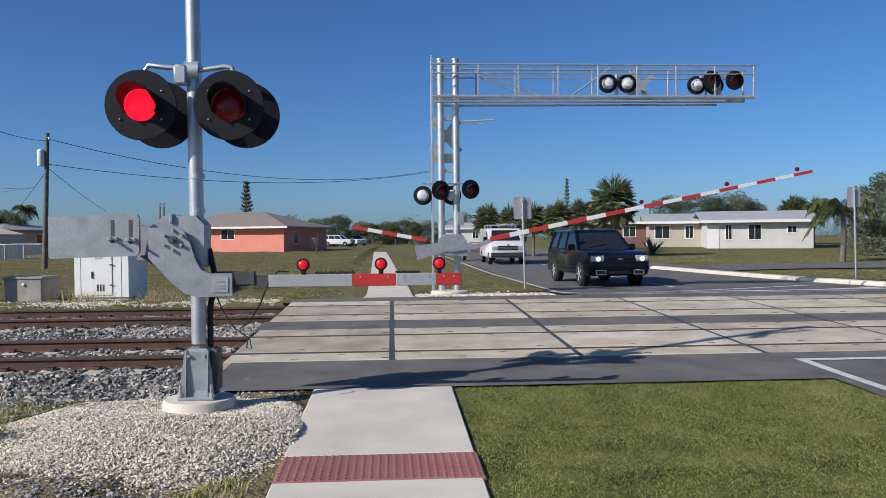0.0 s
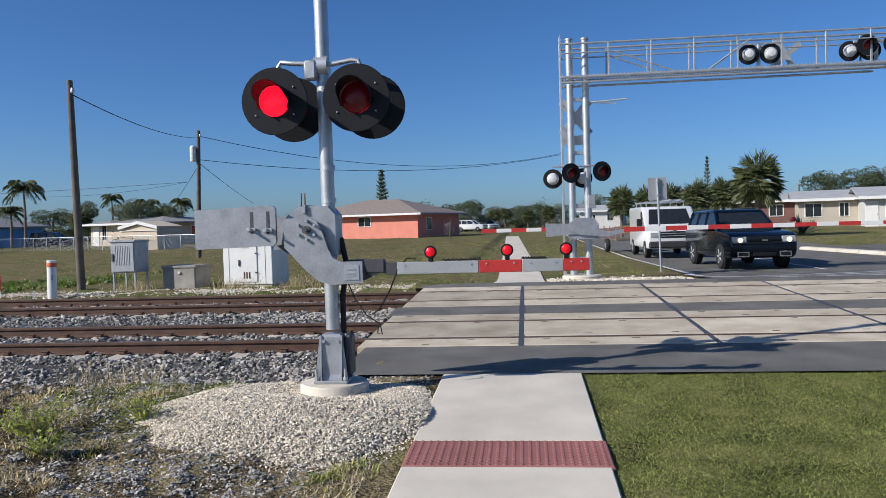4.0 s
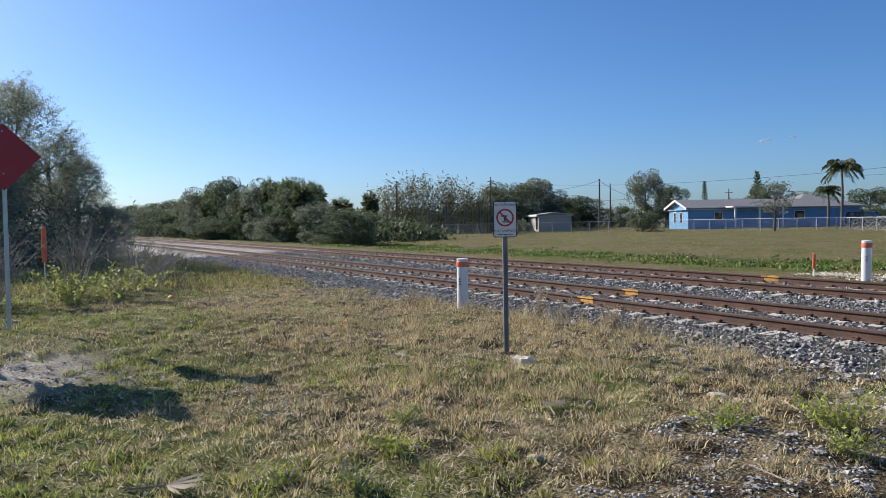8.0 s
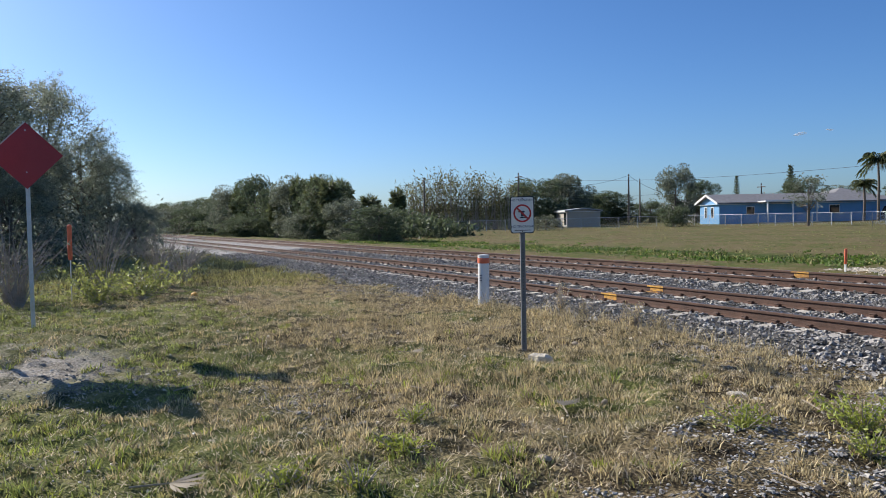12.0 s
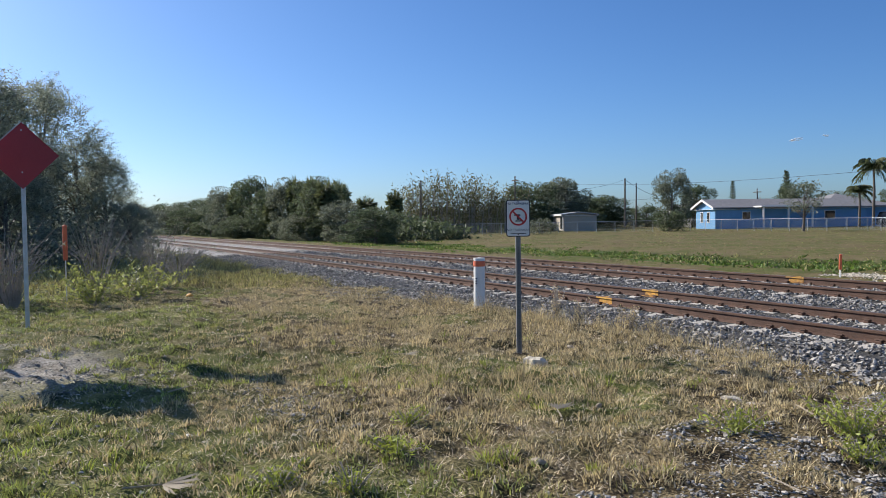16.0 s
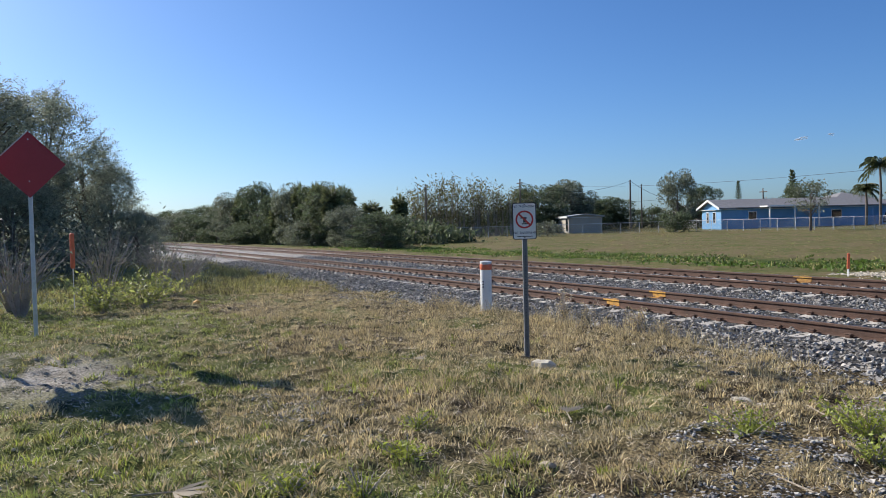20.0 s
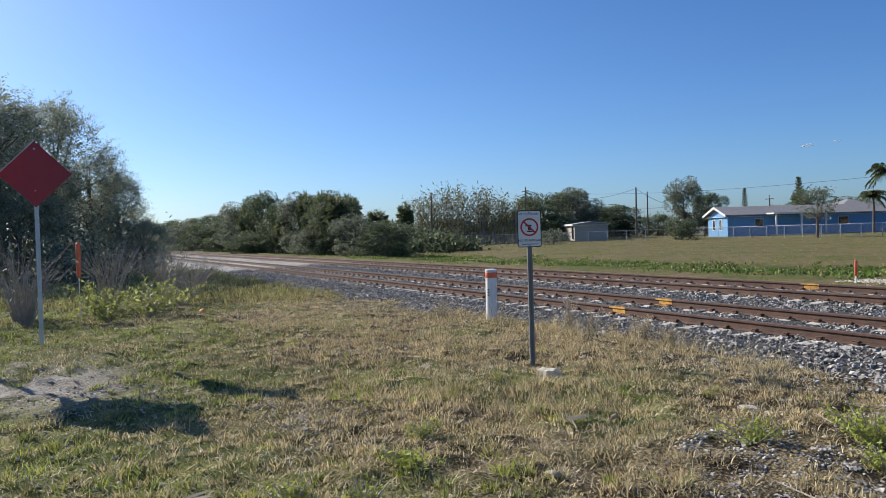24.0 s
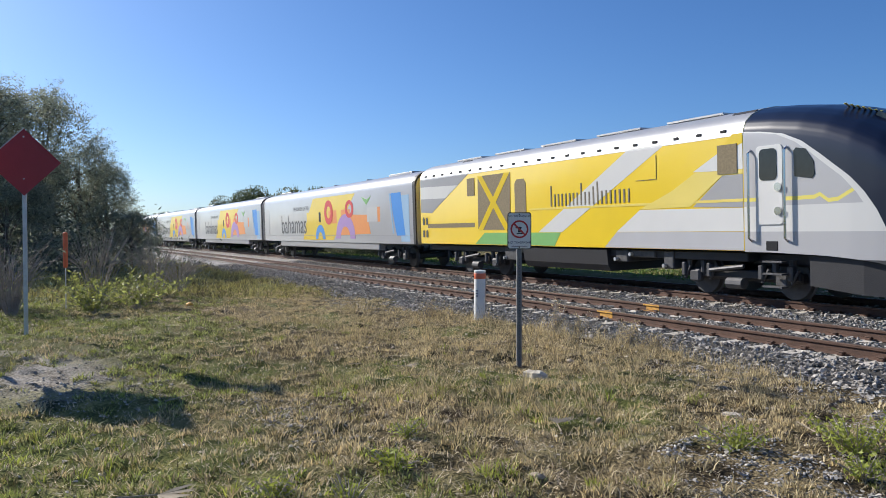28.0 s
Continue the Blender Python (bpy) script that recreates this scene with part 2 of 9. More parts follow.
# ---- mesh building ----
class Shape:
    """Gathers vertices and faces for one mesh."""

    def __init__(self):
        self.v, self.f = [], []

    def add(self, verts, faces):
        k = len(self.v)
        self.v += [tuple(p) for p in verts]
        self.f += [tuple(i + k for i in f) for f in faces]
        return self

    def box(self, c, s, bevel=0.0, m=None):
        """A box of centre c and size s with chamfered edges."""
        h = [d / 2 for d in s]
        b = min(bevel, *[d * 0.45 for d in h])
        out, faces = [], []
        if b <= 0:
            out = [(sx * h[0], sy * h[1], sz * h[2]) for sx in (-1, 1) for sy in (-1, 1) for sz in (-1, 1)]
            faces = [(0, 1, 3, 2), (4, 6, 7, 5), (0, 4, 5, 1), (2, 3, 7, 6), (0, 2, 6, 4), (1, 5, 7, 3)]
        else:
            idx = {}
            for sx in (-1, 1):
                for sy in (-1, 1):
                    for sz in (-1, 1):
                        sg = (sx, sy, sz)
                        for ax in range(3):
                            idx[sg, ax] = len(out)
                            out.append(tuple(sg[i] * (h[i] if i == ax else h[i] - b) for i in range(3)))
            for ax in range(3):
                o1, o2 = (ax + 1) % 3, (ax + 2) % 3
                for sg in (-1, 1):
                    q = []
                    for a, e in ((-1, -1), (1, -1), (1, 1), (-1, 1)):
                        key = [0, 0, 0]
                        key[ax], key[o1], key[o2] = sg, a, e
                        q.append(idx[tuple(key), ax])
                    faces.append(tuple(q if sg > 0 else q[::-1]))
                    for e in (-1, 1):
                        k1, k2 = [0, 0, 0], [0, 0, 0]
                        k1[o1], k1[o2], k1[ax] = sg, e, -1
                        k2[o1], k2[o2], k2[ax] = sg, e, 1
                        faces.append((idx[tuple(k1), o1], idx[tuple(k2), o1], idx[tuple(k2), o2], idx[tuple(k1), o2]))
            for sx in (-1, 1):
                for sy in (-1, 1):
                    for sz in (-1, 1):
                        faces.append(tuple(idx[(sx, sy, sz), a] for a in range(3)))
        pts = [Vector(p) for p in out]
        if m is not None:
            pts = [m @ p for p in pts]
        return self.add([p + Vector(c) for p in pts], faces)

    def rod(self, a, b, r, r2=None, n=10):
        """A capped round bar from a to b."""
        a, b = Vector(a), Vector(b)
        r2 = r if r2 is None else r2
        z = (b - a).normalized()
        x = z.orthogonal().normalized()
        y = z.cross(x)
        ring = [(x * math.cos(2 * math.pi * i / n) + y * math.sin(2 * math.pi * i / n)) for i in range(n)]
        verts = [a + d * r for d in ring] + [b + d * r2 for d in ring]
        faces = [(i, (i + 1) % n, n + (i + 1) % n, n + i) for i in range(n)] + [tuple(range(n))[::-1], tuple(range(n, 2 * n))]
        return self.add(verts, faces)

    def tube(self, pts, r, n=6):
        p = [Vector(q) for q in pts]
        rings = []
        x = (p[1] - p[0]).orthogonal().normalized()
        for i, q in enumerate(p):
            d = (p[min(i + 1, len(p) - 1)] - p[max(i - 1, 0)]).normalized()
            x = (x - d * x.dot(d)).normalized()
            y = d.cross(x)
            rings.append([q + (x * math.cos(2 * math.pi * k / n) + y * math.sin(2 * math.pi * k / n)) * r for k in range(n)])
        return self.loft(rings)

    def lathe(self, profile, c=(0, 0, 0), m=None, n=24, close=True):
        """A turned shape about z; profile: rows of (radius, height)."""
        verts, faces = [], []
        for r, z in profile:
            for i in range(n):
                p = Vector((r * math.cos(2 * math.pi * i / n), r * math.sin(2 * math.pi * i / n), z))
                verts.append((m @ p if m is not None else p) + Vector(c))
        for k in range(len(profile) - 1):
            for i in range(n):
                j = (i + 1) % n
                faces.append((k * n + i, k * n + j, (k + 1) * n + j, (k + 1) * n + i))
        if close:
            faces += [tuple(range(n))[::-1], tuple(range((len(profile) - 1) * n, len(profile) * n))]
        return self.add(verts, faces)

    def prism(self, poly, depth, axis="y", c=(0, 0, 0)):
        """A polygon (two coordinates a corner) drawn out by depth along an axis, from its near side on."""
        k = len(poly)

        def place(u, w, d):
            p = {"y": (u, d, w), "x": (d, u, w), "z": (u, w, d)}[axis]
            return Vector(p) + Vector(c)
        verts = [place(u, w, 0) for u, w in poly] + [place(u, w, depth) for u, w in poly]
        faces = [tuple(range(k)), tuple(range(2 * k - 1, k - 1, -1))]
        faces += [(i, k + i, k + (i + 1) % k, (i + 1) % k) for i in range(k)]
        return self.add(verts, faces)

    def loft(self, rings, cap=True):
        n = len(rings[0])
        verts = [p for r in rings for p in r]
        faces = []
        for k in range(len(rings) - 1):
            for i in range(n):
                j = (i + 1) % n
                faces.append((k * n + i, k * n + j, (k + 1) * n + j, (k + 1) * n + i))
        if cap:
            faces += [tuple(range(n))[::-1], tuple(range((len(rings) - 1) * n, len(rings) * n))]
        return self.add(verts, faces)

    def mesh(self, name, material, smooth=False):
        me = bpy.data.meshes.new(name)
        me.from_pydata(self.v, [], self.f)
        bm = bmesh.new()
        bm.from_mesh(me)
        bmesh.ops.recalc_face_normals(bm, faces=bm.faces)
        bm.to_mesh(me)
        bm.free()
        if smooth:
            me.polygons.foreach_set("use_smooth", [True] * len(me.polygons))
            me.set_sharp_from_angle(angle=radians(40))
        me.materials.append(material)
        return me


def part(name, shape, material, parent, label="", smooth=False):
    """One mesh object under a thing or a part."""
    ob = new(name, shape.mesh(name, material, smooth))
    ob.parent = parent
    if label:
        tagged(ob, label)
    return ob


def thing(name, label, category, m=None, group="", kind=""):
    ob = new(name)
    ob.empty_display_size = 0.3
    if m is not None:
        ob.matrix_basis = m
    return tagged(ob, label, category, group, kind)


def solid(name, shape, material, label="", category="", kind="", smooth=False, group=""):
    return tagged(new(name, shape.mesh(name, material, smooth)), label, category, group, kind)


def fast_mesh(name, verts, faces, material):
    """A mesh from arrays of vertices and of triangles or quads."""
    me = bpy.data.meshes.new(name)
    verts, faces = np.asarray(verts, dtype=np.float32), np.asarray(faces, dtype=np.int32)
    k = faces.shape[1]
    me.vertices.add(len(verts))
    me.vertices.foreach_set("co", verts.ravel())
    me.loops.add(faces.size)
    me.loops.foreach_set("vertex_index", faces.ravel())
    me.polygons.add(len(faces))
    me.polygons.foreach_set("loop_start", np.arange(0, faces.size, k, dtype=np.int32))
    me.update(calc_edges=True)
    me.materials.append(material)
    return me


# ---- the lie of the land ----
SLOPE = math.tan(radians(1.8))


def bend(x):
    """How far the line swings towards the near side, far along it."""
    d = np.clip(-np.asarray(x, dtype=float) - 40, 0, None)
    e = np.minimum(d, 120)
    return -(e * e / 4000 + (d - e) * 0.06)


def plane(y):
    return (np.asarray(y, dtype=float) - 10.5) * SLOPE


def ease(v, lo, hi):
    t = np.clip((np.asarray(v, dtype=float) - lo) / (hi - lo), 0, 1)
    return t * t * (3 - 2 * t)


def land(x, y):
    """Height of the ground."""
    x, y = np.asarray(x, dtype=float), np.asarray(y, dtype=float)
    yy = y - bend(x)
    east = np.where(yy < 17, plane(np.clip(yy, 0, 17)) - 0.03, 0.175 * (1 - ease(yy, 17, 21.5)))
    east = east - 0.3 * ease(yy, 9.0, 9.6) * (1 - ease(yy, 16.6, 17.2))
    east = east + 0.004 * np.clip(y - 40, 0, 60) + 0.010 * np.clip(y - 26, 0, 60) * ease(x, 13, 18)
    west = -0.10 + 0.17 * ease(-x, 8, 14) * (1 - ease(yy, 2, 6))
    bed = plane(yy) - 0.34
    west = west - 0.12 * np.exp(-((x + 9.6) / 2.2) ** 2 - ((yy - 2.3) / 1.3) ** 2)
    west = west * (1 - ease(yy, 7.8, 9.1)) + bed * ease(yy, 7.8, 9.1)
    far = 0.10 - 0.25 * ease(yy, 19.5, 21.5) * (1 - ease(yy, 24, 30)) * ease(-x, 13, 18) + 0.005 * np.clip(yy - 24, 0, 60)
    west = west * (1 - ease(yy, 16.6, 17.6)) + far * ease(yy, 16.6, 17.6)
    k = ease(x, -2.6, -1.6)
    return west * (1 - k) + east * k


def at(x, y, dz=0.0):
    return (x, y, float(land(x, y)) + dz)


def sheet(name, xs, ys, height, material, label, category="ground"):
    """A sheet over a grid of xs and ys."""
    gx, gy = np.meshgrid(xs, ys)
    v = np.stack([gx.ravel(), gy.ravel(), height(gx, gy).ravel()], 1)
    nx, ny = len(xs), len(ys)
    i, j = np.meshgrid(np.arange(nx - 1), np.arange(ny - 1))
    a = (j * nx + i).ravel()
    me = fast_mesh(name, v, np.stack([a, a + 1, a + nx + 1, a + nx], 1), material)
    me.polygons.foreach_set("use_smooth", [True] * len(me.polygons))
    return tagged(new(name, me), label, category, kind="structure")


def steps(*runs):
    out = []
    for lo, hi, d in runs:
        out += list(np.arange(lo, hi - 1e-6, d))
    return np.array(sorted(set(np.round(out + [runs[-1][1]], 4))))


rough = np.random.RandomState(4)
xs = steps((-2600, -400, 200), (-400, -60, 10), (-60, -24, 2), (-24, -13, 0.25), (-13, -1, 0.1), (-1, 14, 0.25), (14, 60, 2), (60, 400, 20), (400, 2600, 200))
ys = steps((-400, -20, 20), (-20, -4, 1), (-4, -2, 0.25), (-2, 8.6, 0.1), (8.6, 24, 0.25), (24, 60, 2), (60, 200, 10), (200, 2600, 200))


def uneven(gx, gy):
    z = land(gx, gy)
    k = np.where((gx < -1.2) | (gy > 22), 1.0, 0.3) * np.where((gy > 9) & (gy < 17.3), 0.0, 1.0)
    k = k * np.where((gx > -1.6) & (gx < 1.6), 0.0, 1.0) * np.where((gx > 3.6) & (gy > 15), 0.0, 1.0)
    return z + k * (0.030 * np.sin(gx * 1.7 + gy * 0.6) * np.sin(gy * 1.3 - gx * 0.4) + 0.018 * np.sin(gx * 3.9 + 1) * np.cos(gy * 4.3) + np.where(gx < -1.2, 0.026, 0.0) * (np.sin(gx * 9.7 + 2 * np.sin(gy * 3.1)) * np.sin(gy * 8.9 + 2 * np.sin(gx * 2.7)) + 0.7 * np.sin(gx * 15.1 - gy * 6.3) * np.sin(gy * 16.7 + gx * 5.1)))


sheet("ground", xs, ys, uneven, GROUND, "uneven ground of lawn, dry grass and bare sand")

# asphalt of the road and round the crossing
sheet("road", steps((5.2, 13.2, 0.5)), steps((-30, 8.2, 1)), lambda x, y: land(x, y) + 0.03, ASPHALT, "grey asphalt road with worn white lines", "road")
sheet("road_apron", steps((-2.0, 13.2, 0.4)), steps((8.2, 9.86, 0.4)), lambda x, y: plane(y) - 0.004, ASPHALT, "strip of grey asphalt before the rails", "road")
sheet("road_between_tracks", steps((-2.2, 14.2, 0.4)), steps((12.72, 13.76, 0.26)), lambda x, y: plane(y) - 0.006, ASPHALT, "strip of grey asphalt between the two tracks", "road")
sheet("road_far_apron", steps((-2.3, 4.6, 0.3)), steps((16.86, 18.3, 0.24)), lambda x, y: np.maximum(land(x, y) + 0.03, np.where(y < 17.05, plane(y) - 0.006, -9)), ASPHALT, "strip of grey asphalt beyond the rails", "road")
sheet("road_far", steps((4.6, 13.0, 0.6), (13, 15, 1)), steps((16.86, 24, 0.24), (24, 60, 3), (60, 300, 20)), lambda x, y: np.maximum(land(x, y) + 0.035, np.where(y < 17.05, plane(y) - 0.006, -9)), ASPHALT, "grey asphalt road running on past the palms", "road")
sheet("side_street", steps((15, 90, 3)), steps((32.5, 37.5, 1)), lambda x, y: land(x, y) + 0.05, ASPHALT, "narrow grey asphalt side street", "road")

# white lines on the road


def line(name, pts, w, label="white painted road line"):
    s = Shape()
    for (x0, y0), (x1, y1) in zip(pts, pts[1:]):
        n = max(1, int(math.hypot(x1 - x0, y1 - y0) / 0.8))
        d = Vector((x1 - x0, y1 - y0)).normalized()
        nx, ny = -d.y * w / 2, d.x * w / 2
        for i in range(n):
            q = []
            for k, sg in ((i, 1), (i, -1), (i + 1, -1), (i + 1, 1)):
                x, y = x0 + (x1 - x0) * k / n + sg * nx, y0 + (y1 - y0) * k / n + sg * ny
                z = float(plane(y)) + 0.004 if 8.2 < y < 17.05 else float(land(x, y)) + 0.042
                q.append((x, y, z))
            s.add(q, [(0, 1, 2, 3)])
    return solid(name, s, ROADWHITE, label, "road line", "structure")


line("road_line", [(5.42, -20), (5.42, 9.25)], 0.13)
line("road_line", [(5.35, 9.3), (8.4, 9.3)], 0.13)
line("road_line", [(4.75, 21.5), (4.35, 32), (4.3, 60), (4.3, 140)], 0.13)
line("road_line", [(4.6, 21.6), (5.2, 19.2), (12.6, 19.4)], 0.22)
line("road_line", [(5.3, 19.5), (12.8, 22.6)], 0.2)
line("road_line", [(8.2, 20.1), (14.4, 20.4)], 0.42)
line("road_line", [(9.2, 19.5), (14.3, 21.3)], 0.3)
line("road_line", [(5.4, 18.1), (13.2, 18.35)], 0.2)
line("road_line", [(8.6, 22.5), (8.6, 60)], 0.12)

# kerb along the far side of the road
kerb = thing("kerb", "pale concrete kerb with dark joints along the road", "kerb", kind="structure")
KP = [(15.6, 20.2), (14.6, 21.6), (13.9, 24.0), (13.3, 27.5), (12.9, 31.0), (12.4, 36.0)]
for (x0, y0), (x1, y1) in zip(KP, KP[1:]):
    n = max(1, round(math.hypot(x1 - x0, y1 - y0) / 1.5))
    for i in range(n):
        a, b = (Vector((x0 + (x1 - x0) * (i + e) / n, y0 + (y1 - y0) * (i + e) / n, 0)) for e in (0.01, 0.99))
        d = (b - a).normalized()
        o = Vector((d.y, -d.x, 0))
        if o.x < 0:
            o = -o
        za, zb = float(land(a.x, a.y)), float(land(b.x, b.y))
        ring = [[p + o * u + Vector((0, 0, z + w)) for u, w in ((0, -0.1), (0, 0.10), (0.05, 0.16), (0.34, 0.17), (0.38, -0.1))] for p, z in ((a, za), (b, zb))]
        part("kerb_stone", Shape().loft(ring), CONCRETE, kerb)

# ---- sidewalk ----
walkway = thing("sidewalk", "pale concrete sidewalk in long slabs", "sidewalk", kind="structure")


def slab(x0, x1, y0, y1, top, mt, parent, name="slab"):
    z0, z1 = top(y0), top(y1)
    b = 0.012
    v = [(x, y, z - dz) for dz, e in ((0.12, 0), (b, 0), (0, b)) for x, y, z in ((x0 + e, y0 + e, z0), (x1 - e, y0 + e, z0), (x1 - e, y1 - e, z1), (x0 + e, y1 - e, z1))]
    f = [(8, 9, 10, 11)] + [(k + i, k + (i + 1) % 4, k + 4 + (i + 1) % 4, k + 4 + i) for k in (0, 4) for i in range(4)]
    return part(name, Shape().add(v, f), mt, parent)


near_top = lambda y: float(plane(y)) + 0.0
for y0, y1 in ((-6.0, -3.0), (-2.99, -0.01), (0.0, 2.57), (2.58, 5.16), (5.78, 8.19)):
    slab(-0.77, 0.77, y0, y1, near_top, CONCRETE, walkway)
far_top = lambda y: float(land(0, y)) + 0.03
for y0 in np.arange(18.3, 80, 1.5):
    slab(-0.62 - 0.02 * max(0, y0 - 22), 0.66 - 0.02 * max(0, y0 - 22), y0, y0 + 1.49, far_top, CONCRETE, walkway)
pad = thing("tactile_pad", "dull red tactile paving pad with raised domes", "tactile paving", kind="structure")
slab(-0.77, 0.79, 5.17, 5.77, lambda y: near_top(y) + 0.003, TACTILE, pad, "pad")
dome = Shape()
for i in range(25):
    for j in range(10):
        x, y = -0.74 + i * 0.0615, 5.20 + j * 0.06
        dome.lathe([(0.017, 0.0), (0.014, 0.006), (0.009, 0.008)], (x, y, near_top(y) + 0.002), n=6)
tagged(part("dome", dome, TACTILE, pad, "low round domes"), kind="stuff")

# ---- the crossing's concrete panels ----
crossing = thing("level_crossing", "pale stained concrete crossing panels between the rails", "level crossing", kind="structure")
RAILS = (10.5, 12.005, 14.6, 16.1)


def panel(x0, x1, y0, y1):
    p = slab(x0, x1, y0, y1, lambda y: float(plane(y)) + 0.0, PANEL, crossing, "panel")
    return p


slot = Shape()
for n in range(-1, 6):
    xa, xb = 0.10 + 2.56 * n, 0.10 + 2.56 * (n + 1)
    if n == -1:
        xa = -2.15
    for y0, y1 in ((9.88, 10.42), (10.60, 11.92), (12.09, 12.70), (13.78, 14.52), (14.70, 16.02), (16.18, 16.84)):
        panel(xa + 0.03, xb - 0.03, y0, y1)
        for k in range(4):
            x, y = xa + 0.35 + k * 0.6, y0 + (0.12 if k % 2 else y1 - y0 - 0.12)
            slot.box((x, y, float(plane(y)) + 0.001), (0.10, 0.022, 0.008))
tagged(part("lifting_slot", slot, STEELDARK, crossing, "small dark lifting slots"), kind="stuff")
filler = Shape()
for n in range(0, 6):
    x = 0.10 + 2.56 * n
    filler.add([(x - 0.05, 9.87, float(plane(9.87)) - 0.003), (x + 0.05, 9.87, float(plane(9.87)) - 0.003), (x + 0.05, 16.85, float(plane(16.85)) - 0.003), (x - 0.05, 16.85, float(plane(16.85)) - 0.003)], [(0, 1, 2, 3)])
part("joint_filler", filler, STEELDARK, crossing, "dark joints between panels")
for y in RAILS:
    s = Shape()
    s.add([(-2.2, y - 0.09, float(plane(y)) - 0.05), (16, y - 0.09, float(plane(y)) - 0.05), (16, y + 0.09, float(plane(y)) - 0.05), (-2.2, y + 0.09, float(plane(y)) - 0.05)], [(0, 1, 2, 3)])
    part("flangeway", s, RUBBER, crossing, "black rubber flangeway")

# ---- rails, ties, ballast ----
track_x = np.concatenate([np.arange(-700, -160, 20.0), np.arange(-160, -40, 5.0), np.array([-40.0, -20.0, 0.0, 20.0, 60.0])])
RAIL_SECTION = [(-0.075, -0.17), (0.075, -0.17), (0.07, -0.155), (0.014, -0.14), (0.012, -0.05), (0.036, -0.04), (0.037, -0.008), (0.03, 0.0), (-0.03, 0.0), (-0.037, -0.008), (-0.036, -0.04), (-0.012, -0.05), (-0.014, -0.14), (-0.07, -0.155)]
for y in RAILS:
    rings = [[(x, y + float(bend(x)) + u, float(plane(y)) + w) for u, w in RAIL_SECTION] for x in track_x]
    rail = solid("rail", Shape().loft(rings), RUST, "rust-brown steel rail on concrete ties", "rail", group="rails of the two tracks", smooth=False)
    top = Shape().loft([[(x, y + float(bend(x)) + u, float(plane(y)) + w) for u, w in ((-0.026, 0.0005), (0.026, 0.0005), (0.026, 0.003), (-0.026, 0.003))] for x in track_x])
    part("running_surface", top, RAILTOP, rail, "worn running surface")

track_ob = [thing("railway_track", "concrete ties of a railway track in grey ballast", "railway track", kind="structure") for _ in range(2)]
tie = Shape().loft([[(-0.12, u, -0.40), (0.12, u, -0.40), (0.11, u, w), (-0.11, u, w)] for u, w in ((-1.25, -0.17), (-0.6, -0.165), (-0.35, -0.2), (0.35, -0.2), (0.6, -0.165), (1.25, -0.17))])
tie_me = tie.mesh("tie", TIE)
clip = Shape()
for u in (-0.7525, 0.7525):
    for e in (-1, 1):
        clip.box((0, u + e * 0.10, -0.145), (0.10, 0.07, 0.05), 0.012)
        clip.tube([(0.05, u + e * 0.06, -0.13), (0.06, u + e * 0.13, -0.105), (-0.04, u + e * 0.13, -0.105), (-0.05, u + e * 0.07, -0.13)], 0.011, 5)
clip_me = clip.mesh("rail_clip", RUST)
TIE_X = np.arange(-2.7, -84, -0.61)
for tr, yc in zip(track_ob, (11.2525, 15.35)):
    for x in TIE_X:
        m = Matrix.Translation((x, yc + float(bend(x)), float(plane(yc)))) @ Matrix.Rotation(math.atan(SLOPE), 4, "X")
        o = new("tie", tie_me)
        o.parent, o.matrix_basis = tr, m
        if x > -45:
            o = new("rail_clip", clip_me)
            o.parent, o.matrix_basis = tr, m
    rest = Shape()
    for x in np.arange(-84.0, -200, -0.61):
        rest.box((x, yc + float(bend(x)), float(plane(yc)) - 0.22), (0.23, 2.5, 0.1))
    tagged(part("far_tie", rest, TIE, tr), kind="stuff")

bx = np.concatenate([np.arange(-46.2, -2.4, 0.6), np.array([-2.3])])
far_x = np.concatenate([np.arange(-700, -60, 10.0), np.arange(-60, -45, 1.5), np.array([-45.4])])
by = np.array([6.8, 7.2, 7.7, 8.2, 8.6, 9.2, 9.7, 10.2, 10.8, 11.5, 12.3, 12.8, 13.4, 14, 14.6, 15.4, 16.1, 16.7, 17.1, 17.6])


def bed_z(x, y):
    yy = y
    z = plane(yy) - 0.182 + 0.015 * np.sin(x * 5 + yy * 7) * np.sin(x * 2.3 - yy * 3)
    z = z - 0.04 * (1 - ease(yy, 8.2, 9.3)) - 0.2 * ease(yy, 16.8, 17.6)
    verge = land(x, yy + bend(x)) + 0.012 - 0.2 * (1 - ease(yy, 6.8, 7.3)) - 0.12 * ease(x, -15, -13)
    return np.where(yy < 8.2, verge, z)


def shoulder(x):
    """Where the stones begin on the near side of the line."""
    return 8.15 - 0.85 * ease(-x, 12.5, 17) - 0.55 * ease(x, -8.0, -4.5) + 0.22 * np.sin(x * 1.3) + 0.14 * np.sin(x * 3.7)



# the near bed has gap shade in its colour, the far one is stone-coloured
for along, surface in ((bx, SHADE_BED), (far_x, FAR_BED)):
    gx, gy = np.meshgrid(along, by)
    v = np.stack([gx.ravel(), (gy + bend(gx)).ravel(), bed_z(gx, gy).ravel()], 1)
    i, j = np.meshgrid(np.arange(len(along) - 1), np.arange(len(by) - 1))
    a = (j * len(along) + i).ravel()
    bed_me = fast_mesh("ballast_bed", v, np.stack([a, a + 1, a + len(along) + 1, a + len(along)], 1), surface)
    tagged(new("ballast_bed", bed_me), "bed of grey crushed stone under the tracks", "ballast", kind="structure")


